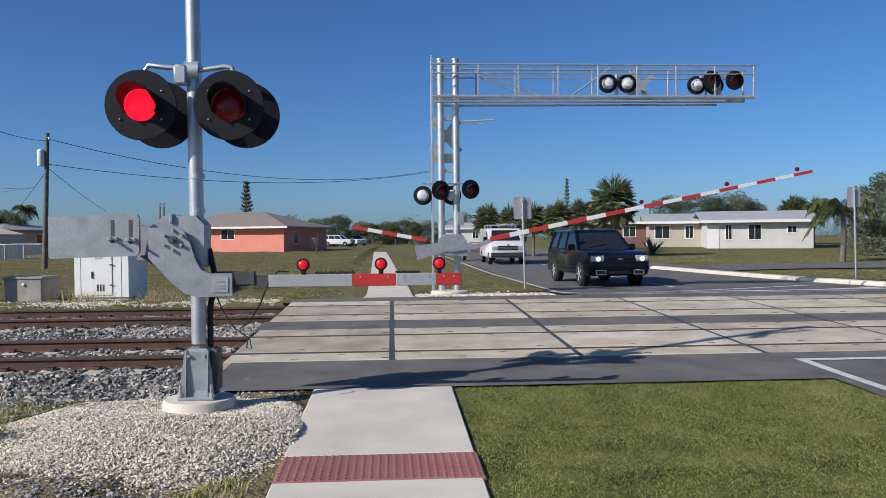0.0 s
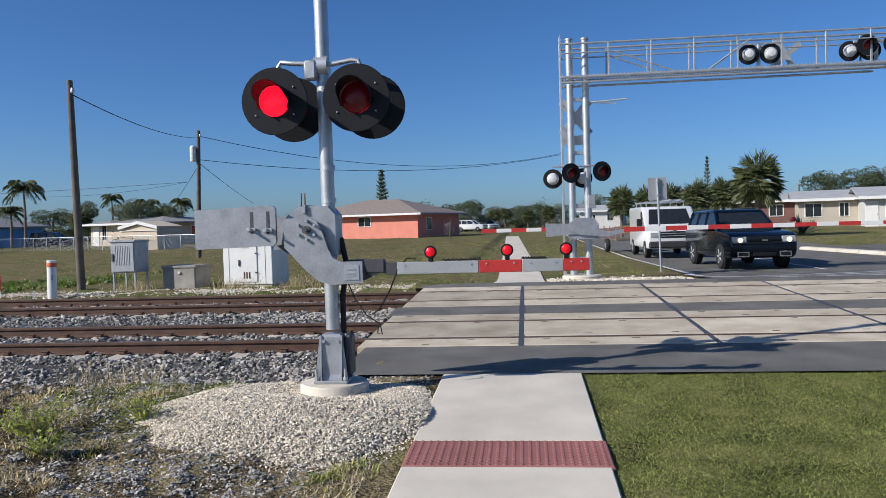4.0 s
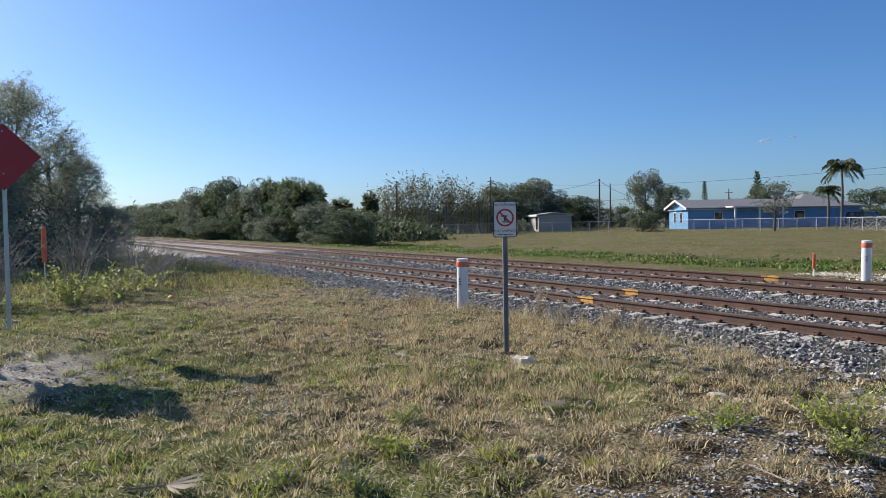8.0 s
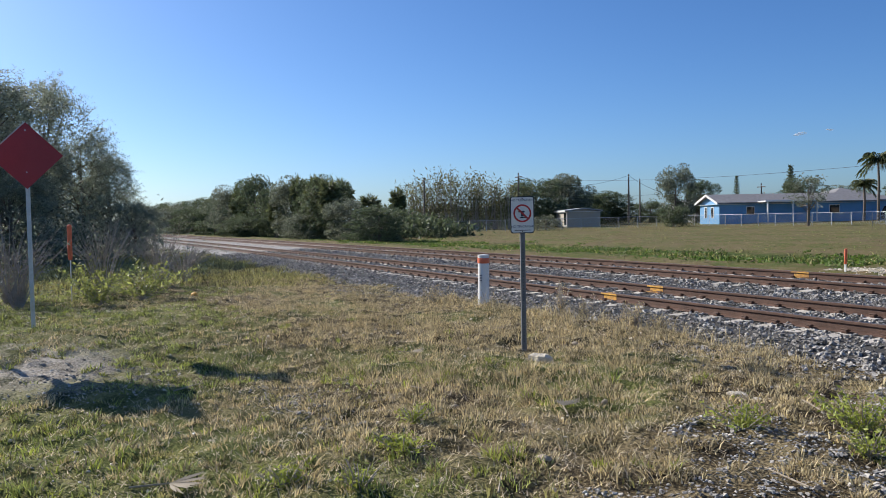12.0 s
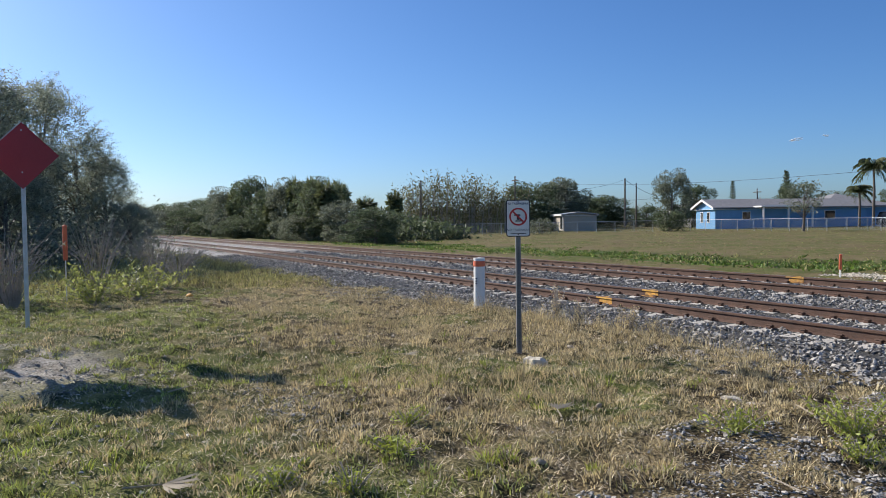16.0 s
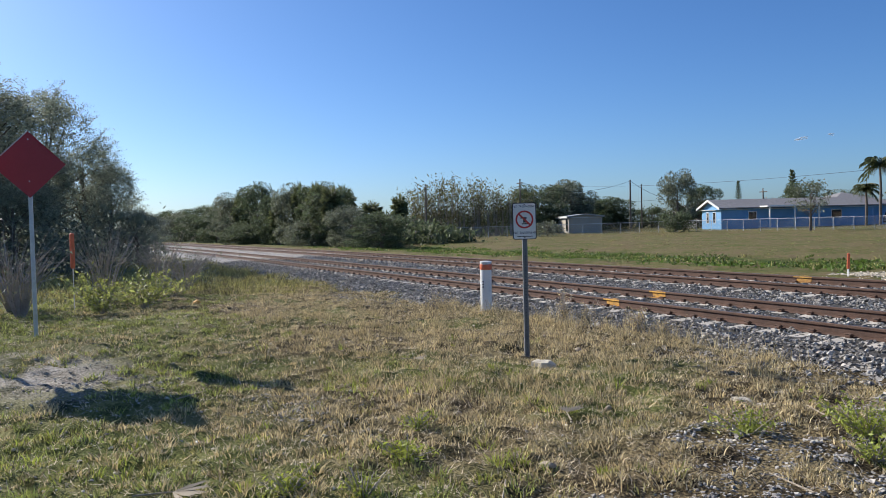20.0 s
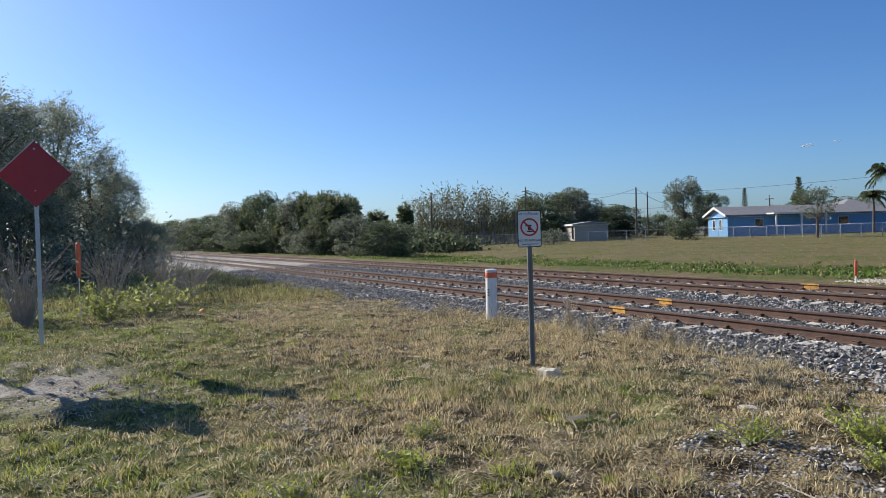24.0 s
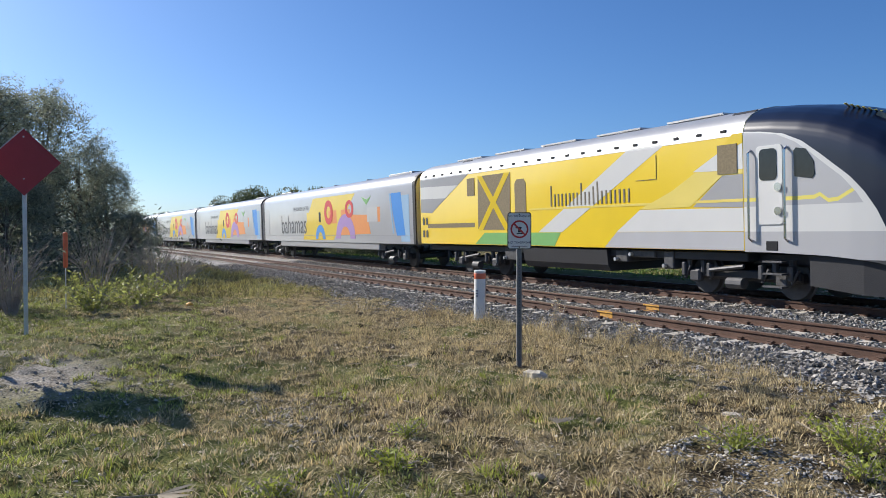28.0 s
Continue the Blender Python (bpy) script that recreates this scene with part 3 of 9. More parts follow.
# ---- scattered stones and blades ----
ICO = bmesh.new()
bmesh.ops.create_icosphere(ICO, subdivisions=1, radius=1)
ICO_V = np.array([v.co[:] for v in ICO.verts])
ICO_F = np.array([[v.index for v in f.verts] for f in ICO.faces])
ICO.free()
CUBE_V = np.array([(a, b, c) for a in (-0.75, 0.75) for b in (-0.75, 0.75) for c in (-0.75, 0.75)])
CUBE_F = np.array([(0, 1, 3), (0, 3, 2), (4, 6, 7), (4, 7, 5), (0, 4, 5), (0, 5, 1), (2, 3, 7), (2, 7, 6), (0, 2, 6), (0, 6, 4), (1, 5, 7), (1, 7, 3)])


def stones(name, pts, size, material, label, category, seed=1, flat=0.75, round_=True):
    """Many angular stones, each turned and stretched its own way."""
    base_v, base_f = (ICO_V, ICO_F) if round_ else (CUBE_V, CUBE_F)
    rs = np.random.RandomState(seed)
    n = len(pts)
    s = size * rs.uniform(0.55, 1.35, (n, 1, 1)) * np.stack([rs.uniform(0.7, 1.3, (n,)), rs.uniform(0.7, 1.3, (n,)), rs.uniform(0.5, 1.0, (n,)) * flat + 0.15], 1)[:, None, :]
    jit = base_v[None] * rs.uniform(0.55, 1.35, (n, len(base_v), 1)) + (0 if round_ else rs.normal(0, 0.24, (n, len(base_v), 3)))
    if not round_:
        jit = jit * np.where(base_v[None, :, 2:] > 0, rs.uniform(0.3, 0.95, (n, 1, 1)), 1.0)
    v = jit * s
    for ax in ((0, 1), (1, 2)):
        t = rs.uniform(*((0, 2 * np.pi) if ax == (0, 1) else (-0.75, 0.6)), n)
        c, w = np.cos(t)[:, None], np.sin(t)[:, None]
        p, q = v[:, :, ax[0]].copy(), v[:, :, ax[1]].copy()
        v[:, :, ax[0]], v[:, :, ax[1]] = p * c - q * w, p * w + q * c
    v = v + np.asarray(pts)[:, None, :]
    f = base_f[None] + (np.arange(n) * len(base_v))[:, None, None]
    me = fast_mesh(name, v.reshape(-1, 3), f.reshape(-1, 3), material)
    me.shade_flat()
    return tagged(new(name, me), label, category, kind="stuff")


rs = np.random.RandomState(7)


def spread(n, x0, x1, y0, y1, keep=None, near=None):
    x = rs.uniform(0, 1, n)
    x = x0 + (x1 - x0) * x ** (near or 1.0)
    y = rs.uniform(y0, y1, n)
    if keep is not None:
        k = keep(x, y)
        x, y = x[k], y[k]
    return x, y


def off_rail(x, y):
    return np.all([np.abs(y - r) > 0.09 for r in RAILS], axis=0)


x, y = spread(84000, -2.35, -47, 6.8, 17.3, lambda u, w: off_rail(u, w) & (w > shoulder(u) + 0.12 * rs.normal(0, 1, len(u))), 1.75)
mound = 0.05 * (np.sin(x * 3.1) * np.sin(y * 4.7)) + np.where((np.abs((x + 2.7) / 0.61 - np.round((x + 2.7) / 0.61)) < 0.2) & (((y > 10.0) & (y < 12.5)) | ((y > 14.1) & (y < 16.6))), -0.07, 0.0)
stones("ballast_stones", np.stack([x, y + bend(x), np.maximum(bed_z(x, y) + 0.011 + 0.3 * mound + rs.normal(0, 0.014, len(x)), uneven(x, y + bend(x)) - 0.005)], 1), 0.029, STONE, "angular grey crushed stones between the rails", "ballast", round_=False)


# ---- crossing signal beside the sidewalk ----
MX, MY = -1.83, 7.46


def mound_r(x, y):
    """How far out on the gravel mound a place lies: 1 on its edge."""
    a = np.arctan2(y - 6.75, x + 2.05)
    return np.hypot((x + 2.05) / 1.45, (y - 6.75) / 1.5) * (1 + 0.05 * np.sin(3 * a + 1) + 0.04 * np.sin(7 * a))



FLASHERS = []


def light_head(parent, c, face, lit=None, r=0.335):
    """A round flashing light: a black disc with a hood, a lens and its housing. face: the way that it looks."""
    f = Vector(face).normalized()
    m = f.to_track_quat("Z", "Y").to_matrix()
    up = m.inverted() @ Vector((0, 0, 1))
    turn = m @ Matrix.Rotation(math.atan2(-up.x, up.y), 3, "Z")
    c = Vector(c)
    body = part("background_disc", Shape().lathe([(0.10, -0.02), (r, -0.012), (r + 0.006, 0.0), (r, 0.008), (0.112, 0.008)], c, turn, 32), BLACK, parent, "round black background disc", True)
    part("housing", Shape().lathe([(0.03, -0.17), (0.09, -0.165), (0.125, -0.10), (0.13, -0.02)], c, turn, 20), BLACK, body, "", True)
    hood = Shape()
    n = 18
    v, fc = [], []
    for k, d in enumerate((0.0, 1.0)):
        for i in range(n + 1):
            a = radians(-28 + 236 * i / n)
            reach = 0.012 + d * 0.36 * (0.25 + 0.75 * max(0.0, math.sin(a)) ** 0.6)
            for q in (0.170, 0.164):
                v.append(c + turn @ Vector((q * math.cos(a), q * math.sin(a), reach)))
    w = 2 * (n + 1)
    for i in range(n):
        fc += [(2 * i, 2 * i + 2, w + 2 * i + 2, w + 2 * i), (2 * i + 1, w + 2 * i + 1, w + 2 * i + 3, 2 * i + 3), (w + 2 * i, w + 2 * i + 2, w + 2 * i + 3, w + 2 * i + 1)]
    part("hood", hood.add(v, fc), BLACK, body, "black visor hood")
    rim = [(0.012, 0.050), (0.08, 0.044), (0.14, 0.026), (0.157, 0.004)]
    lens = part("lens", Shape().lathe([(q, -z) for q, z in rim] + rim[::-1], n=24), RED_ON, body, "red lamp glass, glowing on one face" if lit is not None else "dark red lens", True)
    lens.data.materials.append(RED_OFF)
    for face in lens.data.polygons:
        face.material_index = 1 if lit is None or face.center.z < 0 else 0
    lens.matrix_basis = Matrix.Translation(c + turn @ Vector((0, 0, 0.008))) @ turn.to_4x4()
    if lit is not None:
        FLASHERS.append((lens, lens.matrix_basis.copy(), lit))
    for a in (35, 145, 215, 325):
        p = c + turn @ Vector((0.24 * math.cos(radians(a)), 0.24 * math.sin(radians(a)), 0.012))
        part("screw", Shape().rod(p, p + turn @ Vector((0, 0, 0.008)), 0.009, n=6), GALV, body)
    return body


signal = thing("crossing_signal", "grey railway crossing signal mast with red flashing lights", "crossing signal")
part("pole", Shape().rod((MX, MY, 0.55), (MX - 0.03, MY, 6.0), 0.071, n=24), GALV, signal, "galvanised round pole", True)
part("pole_cap", Shape().lathe([(0.08, 0), (0.075, 0.04), (0.03, 0.07)], (MX - 0.03, MY, 6.0), n=18), GALV, signal, smooth=True)
part("foundation", Shape().lathe([(0.36, -0.3), (0.355, 0.0), (0.335, 0.025)], (MX, MY, -0.02), n=36), CONCRETE, signal, "round concrete foundation", True)
base = Shape().box((MX, MY, 0.025), (0.46, 0.46, 0.035), 0.008)
base.loft([[(MX + sx * w, MY + sy * w, z) for sx, sy in ((-1, -1), (1, -1), (1, 1), (-1, 1))] for w, z in ((0.17, 0.04), (0.15, 0.10), (0.135, 0.5), (0.125, 0.53))])
for sx in (-1, 1):
    base.prism([(0.13, 0.04), (0.22, 0.04), (0.19, 0.30), (0.15, 0.52), (0.13, 0.52)], 0.016, "y", (MX, MY - 0.15, 0)) if sx > 0 else base.prism([(-0.13, 0.04), (-0.22, 0.04), (-0.19, 0.30), (-0.15, 0.52), (-0.13, 0.52)], 0.016, "y", (MX, MY - 0.15, 0))
    base.prism([(-0.13, 0.04), (-0.22, 0.04), (-0.15, 0.52), (-0.13, 0.52)], 0.014, "x", (MX + sx * 0.14, MY, 0))
base.v = [(MX + (q[0] - MX) * 0.76, MY + (q[1] - MY) * 0.76, q[2] * 0.96) for q in base.v]
part("base_casting", base, ALU, signal, "finned cast base")
for sx in (-1, 1):
    for sy in (-1, 1):
        part("anchor_bolt", Shape().rod((MX + sx * 0.15, MY + sy * 0.15, 0.0), (MX + sx * 0.15, MY + sy * 0.15, 0.16), 0.014, n=8).rod((MX + sx * 0.15, MY + sy * 0.15, 0.045), (MX + sx * 0.15, MY + sy * 0.15, 0.08), 0.03, n=6), GALV, signal)
    part("base_screw", Shape().rod((MX + sx * 0.075, MY - 0.10, 0.44), (MX + sx * 0.075, MY - 0.13, 0.44), 0.017, n=6), GALV, signal)
part("junction_box", Shape().box((MX + 0.16, MY + 0.05, 0.28), (0.08, 0.18, 0.42), 0.02), STEELDARK, signal, "dark side box")
# crossarm of the lights
arm = Shape().rod((MX - 0.09, MY - 0.02, 3.27), (MX + 0.05, MY - 0.02, 3.27), 0.10, n=16).box((MX - 0.12, MY - 0.08, 3.22), (0.13, 0.1, 0.2), 0.02)
arm.tube([(MX - 0.06, MY - 0.06, 3.29), (MX - 0.28, MY - 0.06, 3.30), (MX - 0.44, MY - 0.06, 3.32), (MX - 0.47, MY - 0.07, 3.26)], 0.026, 10)
arm.tube([(MX + 0.05, MY - 0.06, 3.27), (MX + 0.30, MY - 0.06, 3.31), (MX + 0.37, MY - 0.07, 3.30), (MX + 0.39, MY - 0.07, 3.24)], 0.026, 10)
part("light_crossarm", arm, GALV, signal, "pipe crossarm for the lights", True)
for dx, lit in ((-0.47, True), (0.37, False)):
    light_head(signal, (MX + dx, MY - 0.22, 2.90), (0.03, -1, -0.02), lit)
    light_head(signal, (MX + dx + 0.10, MY + 0.12, 2.86), (-0.15, 1, -0.02))
for z in (3.10, 2.2, 1.86):
    part("band_clamp", Shape().rod((MX, MY, z), (MX, MY, z + 0.05), 0.078, n=20), GALV, signal)

part("crossbuck_blade", Shape().box((0, 0, 0), (1.2, 0.01, 0.2), 0.003, Matrix.Rotation(radians(50), 3, "Y")).box((0, 0.012, 0), (1.2, 0.01, 0.2), 0.003, Matrix.Rotation(radians(-50), 3, "Y")), WHITE, signal, "white crossbuck blades").location = (MX, MY - 0.1, 5.2)

# gate mechanism with its counterweight, the short arm lowered across the sidewalk
gate = thing("crossing_gate", "grey gate mechanism with lowered red and white arm", "crossing gate")
part("mechanism_case", Shape().loft([[(MX + x, y, z) for x, z in ((-0.47, 1.45), (-0.42, 1.72), (-0.28, 1.83), (0.02, 1.83), (0.10, 1.74), (0.10, 1.32), (-0.36, 1.32))] for y in (MY - 0.16, MY + 0.14)]), ALU, gate, "cast aluminium case")
part("case_strap", Shape().box((MX - 0.21, MY - 0.02, 1.80), (0.035, 0.34, 0.09), 0.01), ALU, gate)
part("arm_plate", Shape().prism([(-2.25, 1.71), (-1.99, 1.72), (-1.91, 1.68), (-1.85, 1.56), (-1.80, 1.40), (-1.75, 1.30), (-1.67, 1.26), (-1.45, 1.26), (-1.45, 1.04), (-1.77, 1.03), (-1.91, 1.07), (-2.01, 1.16), (-2.08, 1.23), (-2.25, 1.42)], -0.03, "y", (0, MY - 0.20, 0)), ALU, gate, "curved flat gate plate")
part("counterweight_plate", Shape().prism([(-3.17, 1.82), (-2.41, 1.85), (-2.34, 1.84), (-2.32, 1.81), (-2.32, 1.48), (-2.35, 1.44), (-3.15, 1.42), (-3.17, 1.44)], -0.045, "y", (0, MY - 0.22, 0)), ALU, gate, "large grey counterweight plate")
part("far_counterweight", Shape().prism([(-2.46, 1.74), (-2.31, 1.74), (-2.31, 1.39), (-2.47, 1.39)], 0.05, "y", (0, MY + 0.12, 0)), ALU, gate, "second plate behind")
part("counterweight_link", Shape().prism([(-2.34, 1.44), (-2.27, 1.45), (-1.80, 1.11), (-1.85, 1.07)], -0.03, "y", (0, MY - 0.17, 0)), STEELDARK, gate, "dark link arm")
hub = Vector((-2.01, MY - 0.235, 1.59))
part("hub", Shape().rod(hub, hub + Vector((0, -0.03, 0)), 0.042, n=16).rod(hub + Vector((0, -0.03, 0)), hub + Vector((0, -0.05, 0)), 0.02, n=6), STEELDARK, gate, "dark hub nut")
for a in range(6):
    p = hub + Vector((0.095 * math.cos(a * math.pi / 3 + 0.5), 0, 0.095 * math.sin(a * math.pi / 3 + 0.5)))
    part("hub_bolt", Shape().rod(p, p + Vector((0, -0.03, 0)), 0.016, n=6), GALV, gate)
for x, z1, z0 in [(-2.57, 1.79, 1.57), (-2.4, 1.79, 1.56)]:
    part("slot", Shape().box((x, MY - 0.2665, (z0 + z1) / 2), (0.032, 0.004, z1 - z0), 0.001), STEELDARK, gate, "dark adjusting slot")
    part("slot_bolt", Shape().rod((x, MY - 0.25, z0 + 0.04), (x, MY - 0.36, z0 + 0.04), 0.014, n=8).box((x, MY - 0.28, z0 + 0.04), (0.10, 0.02, 0.035), 0.005), GALV, gate, "long threaded bolt")
part("maker_plate", Shape().box((-1.560, MY - 0.234, 1.150), (0.15, 0.008, 0.15), 0.002), GALV, gate, "raised square plate")
pl_marks = Shape()
for i, (w, dz) in enumerate(((0.08, 0.03), (0.10, -0.01), (0.09, -0.035))):
    pl_marks.box((-1.560, MY - 0.239, 1.150 + dz), (w, 0.004, 0.018), 0.001)
part("plate_marks", pl_marks, ALU, gate)
AZ = 1.17
part("arm_support", Shape().prism([(-1.78, 1.25), (-1.30, 1.23), (-1.13, 1.23), (-1.12, 1.09), (-1.30, 1.13), (-1.49, 1.05), (-1.78, 1.05)], 0.06, "y", (0, MY - 0.03, 0)), STEELDARK, gate, "dark arm bracket")
part("arm_tube", Shape().box((-1.46, MY, AZ + 0.03), (0.40, 0.09, 0.14), 0.01), STEELDARK, gate)
for x0, x1, mt, lb in ((-1.13, -0.29, SIGNGREY, "grey-white arm section"), (-0.29, 0.15, RED, "red arm section"), (0.15, 0.56, SIGNGREY, "grey-white arm section"), (0.56, 0.82, RED, "red arm section")):
    part("arm_section", Shape().box(((x0 + x1) / 2, MY - 0.02, AZ), (x1 - x0 - 0.002, 0.035, 0.125), 0.006), mt, gate, lb)
    for x in (x0 + 0.08, x1 - 0.08):
        part("arm_bolt", Shape().rod((x, MY - 0.03, AZ + 0.03), (x, MY - 0.045, AZ + 0.03), 0.010, n=6), GALV, gate)
for x in [-0.78, 0.0, 0.59]:
    lamp = part("arm_light", Shape().box((x, MY - 0.02, AZ + 0.085), (0.05, 0.05, 0.05), 0.01), BLACK, gate, "small arm light")
    part("lamp_case", Shape().lathe([(0.04, -0.035), (0.062, -0.03), (0.066, 0.02), (0.06, 0.03)], (x, MY - 0.02, AZ + 0.16), Matrix.Rotation(radians(90), 3, "X"), 18), BLACK, lamp, "", True)
    part("lens", Shape().lathe([(0.048, 0.03), (0.044, 0.045), (0.025, 0.056), (0.005, 0.058)], (x, MY - 0.02, AZ + 0.16), Matrix.Rotation(radians(90), 3, "X"), 18), ARM_LENS, lamp, "glowing red lens", True)
for x0, x1 in ((-0.66, -0.27), (0.15, 0.39)):
    n = 26
    part("arm_cable", Shape().tube([(x0 + (x1 - x0) * i / n, MY - 0.02 + 0.012 * math.cos(i * 2.1), AZ + 0.075 + 0.012 * math.sin(i * 2.1)) for i in range(n + 1)], 0.010, 5), RUBBER, gate, "black coiled cable")
loop = Shape().tube([(MX + 0.90, MY, AZ + 0.09), (MX + 0.80, MY - 0.02, AZ + 0.10), (MX + 0.70, MY - 0.03, AZ - 0.02), (MX + 0.62, MY - 0.02, AZ - 0.22), (MX + 0.50, MY, AZ - 0.42), (MX + 0.42, MY, AZ - 0.47)], 0.008, 5)
loop.tube([(MX + 0.14, MY, AZ - 0.05), (MX + 0.24, MY, AZ - 0.30), (MX + 0.36, MY, AZ - 0.48), (MX + 0.42, MY, AZ - 0.52), (MX + 0.50, MY, AZ - 0.58), (MX + 0.52, MY, AZ - 0.68), (MX + 0.47, MY, AZ - 0.67), (MX + 0.49, MY, AZ - 0.56)], 0.007, 5)
part("hanging_cable", loop, RUBBER, gate, "thin black hanging cable")
part("conduit", Shape().tube([(MX + 0.10, MY + 0.05, 1.5), (MX + 0.16, MY + 0.05, 1.2), (MX + 0.10, MY + 0.06, 0.9), (MX + 0.10, MY + 0.06, 0.5)], 0.03, 8), RUBBER, gate, "black flexible conduit", True)

# white gravel mound round the foundation
rs = np.random.RandomState(11)
gxy = np.stack([rs.uniform(-3.7, -0.72, 56000), rs.uniform(5.1, 8.3, 56000)], 1)
keep = (mound_r(gxy[:, 0], gxy[:, 1]) < 1.0 + 0.07 * rs.normal(0, 1, len(gxy))) & (np.hypot(gxy[:, 0] - MX, gxy[:, 1] - MY) > 0.35) & (gxy[:, 0] < -0.72) & (gxy[:, 1] < 8.3)
gxy = gxy[keep]
heap = lambda x, y: 0.25 * np.clip(1 - mound_r(x, y) ** 2, 0, 1) ** 0.8 * np.clip((np.hypot(x - MX, y - MY) - 0.25) / 0.9, 0.25, 1)
base_z = np.minimum(land(gxy[:, 0], gxy[:, 1]), -0.15)
stones("white_gravel", np.stack([gxy[:, 0], gxy[:, 1], base_z + heap(gxy[:, 0], gxy[:, 1]) + rs.uniform(0.0, 0.012, len(gxy))], 1), 0.0102, WHITE_STONE, "mound of small white gravel stones", "gravel", 3, round_=False)
mx_, my_ = np.linspace(-3.9, -0.79, 60), np.linspace(5.0, 8.2, 60)
sheet("gravel_bed", mx_, my_, lambda x, y: np.minimum(land(x, y), -0.15) + heap(x, y) - 0.010 - 0.3 * (mound_r(x, y) > 1.0), WHITE_BED, "low mound under the white gravel", "gravel")


# ---- trees and bushes ----
def leafy(m, share=0.42):
    """Lets some of the light through a leaf."""
    nt = m.node_tree
    p = nt.nodes["Principled BSDF"]
    t, mx = nt.nodes.new("ShaderNodeBsdfTranslucent"), nt.nodes.new("ShaderNodeMixShader")
    nt.links.new(p.inputs["Base Color"].links[0].from_socket, t.inputs[0])
    mx.inputs[0].default_value = share
    nt.links.new(p.outputs[0], mx.inputs[1])
    nt.links.new(t.outputs[0], mx.inputs[2])
    nt.links.new(mx.outputs[0], nt.nodes["Material Output"].inputs[0])
    return m


LEAF = mat("dull_green_leaf", (0.12, 0.15, 0.075), 0.6, scale=2, vary=0.4, bump=0, rand=0.5)
LEAF_GREY = mat("grey_green_leaf", (0.20, 0.22, 0.15), 0.6, scale=2, vary=0.4, bump=0, rand=0.5)
# grey-green leaf, paled so its colour carries the sun-side haze
LEAF_NEAR = mat("hazed_grey_green_leaf", (0.29, 0.315, 0.225), 0.5, scale=2, vary=0.4, bump=0, rand=0.5)
LEAF_WEED = mat("weed_leaf", (0.37, 0.41, 0.075), 0.55, scale=2, vary=0.35, bump=0, rand=0.4)
LEAF_BRIGHT = mat("bright_green_leaf", (0.22, 0.27, 0.05), 0.55, scale=2, vary=0.35, bump=0, rand=0.4)
LEAF_DITCH = mat("ditch_leaf", (0.13, 0.20, 0.035), 0.6, scale=2, vary=0.4, bump=0, rand=0.5)
LEAF_YELLOW = mat("yellow_green_leaf", (0.40, 0.42, 0.12), 0.55, scale=2, vary=0.4, bump=0, rand=0.45)
LEAF_BAMBOO = mat("pale_bamboo_leaf", (0.20, 0.19, 0.085), 0.6, scale=2, vary=0.4, bump=0, rand=0.4)
FROND = mat("palm_frond", (0.155, 0.175, 0.075), 0.5, scale=2, vary=0.4, bump=0, rand=0.4)
for m_ in (LEAF, LEAF_NEAR, LEAF_WEED, LEAF_GREY, LEAF_BRIGHT, LEAF_DITCH, LEAF_YELLOW, LEAF_BAMBOO, FROND):
    leafy(m_)
TWIG = mat("grey_twig", (0.36, 0.32, 0.28), 0.9, scale=8, vary=0.4, bump=0)


def leaf_mesh(centres, size, seed, long=1.6):
    """Small folded leaves about the given centres."""
    rs = np.random.RandomState(seed)
    n = len(centres)
    a = rs.normal(0, 1, (n, 3))
    a /= np.linalg.norm(a, axis=1)[:, None]
    b = np.cross(a, rs.normal(0, 1, (n, 3)))
    b /= np.linalg.norm(b, axis=1)[:, None]
    k = size * rs.uniform(0.6, 1.4, (n, 1))
    c = np.asarray(centres)
    v = np.stack([c - a * k * long, c + b * k * 0.5, c + a * k * long, c - b * k * 0.5], 1).reshape(-1, 3)
    return v, np.arange(4 * n).reshape(n, 4)


def spray_leaves(cc, w, size, seed, twigs=30, per=12):
    """Leaves set along thin twigs that reach out and up from the clumps of a crown."""
    rs = np.random.RandomState(seed)
    m = len(cc) * twigs
    root = np.repeat(np.asarray(cc), twigs, 0) + rs.normal(0, 0.035 * w, (m, 3))
    out = np.repeat(np.asarray(cc), twigs, 0) * np.array([1, 1, 0])
    out /= np.linalg.norm(out, axis=1)[:, None] + 0.3
    d = out * 0.7 + np.array([0, 0, 0.45]) + rs.normal(0, 0.6, (m, 3))
    d /= np.linalg.norm(d, axis=1)[:, None]
    ln = 0.13 * w * rs.uniform(0.5, 1.4, (m, 1))
    side = np.cross(d, rs.normal(0, 1, (m, 3)))
    side /= np.linalg.norm(side, axis=1)[:, None]
    vs = []
    for k, t in enumerate(np.linspace(0.12, 1.0, per)):
        c = root + d * ln * t + np.array([0, 0, -0.02 * w]) * t * t
        a = d * 0.7 + side * (1 if k % 2 else -1) + rs.normal(0, 0.25, (m, 3))
        a /= np.linalg.norm(a, axis=1)[:, None]
        b = np.cross(a, rs.normal(0, 1, (m, 3)))
        b /= np.linalg.norm(b, axis=1)[:, None]
        q = size * rs.uniform(0.7, 1.3, (m, 1)) * (1.15 - 0.4 * t)
        vs.append(np.stack([c, c + a * q + b * q * 0.36, c + a * q * 2.3, c + a * q - b * q * 0.36], 1))
    v = np.concatenate(vs).reshape(-1, 3)
    return v, np.arange(len(v)).reshape(-1, 4)


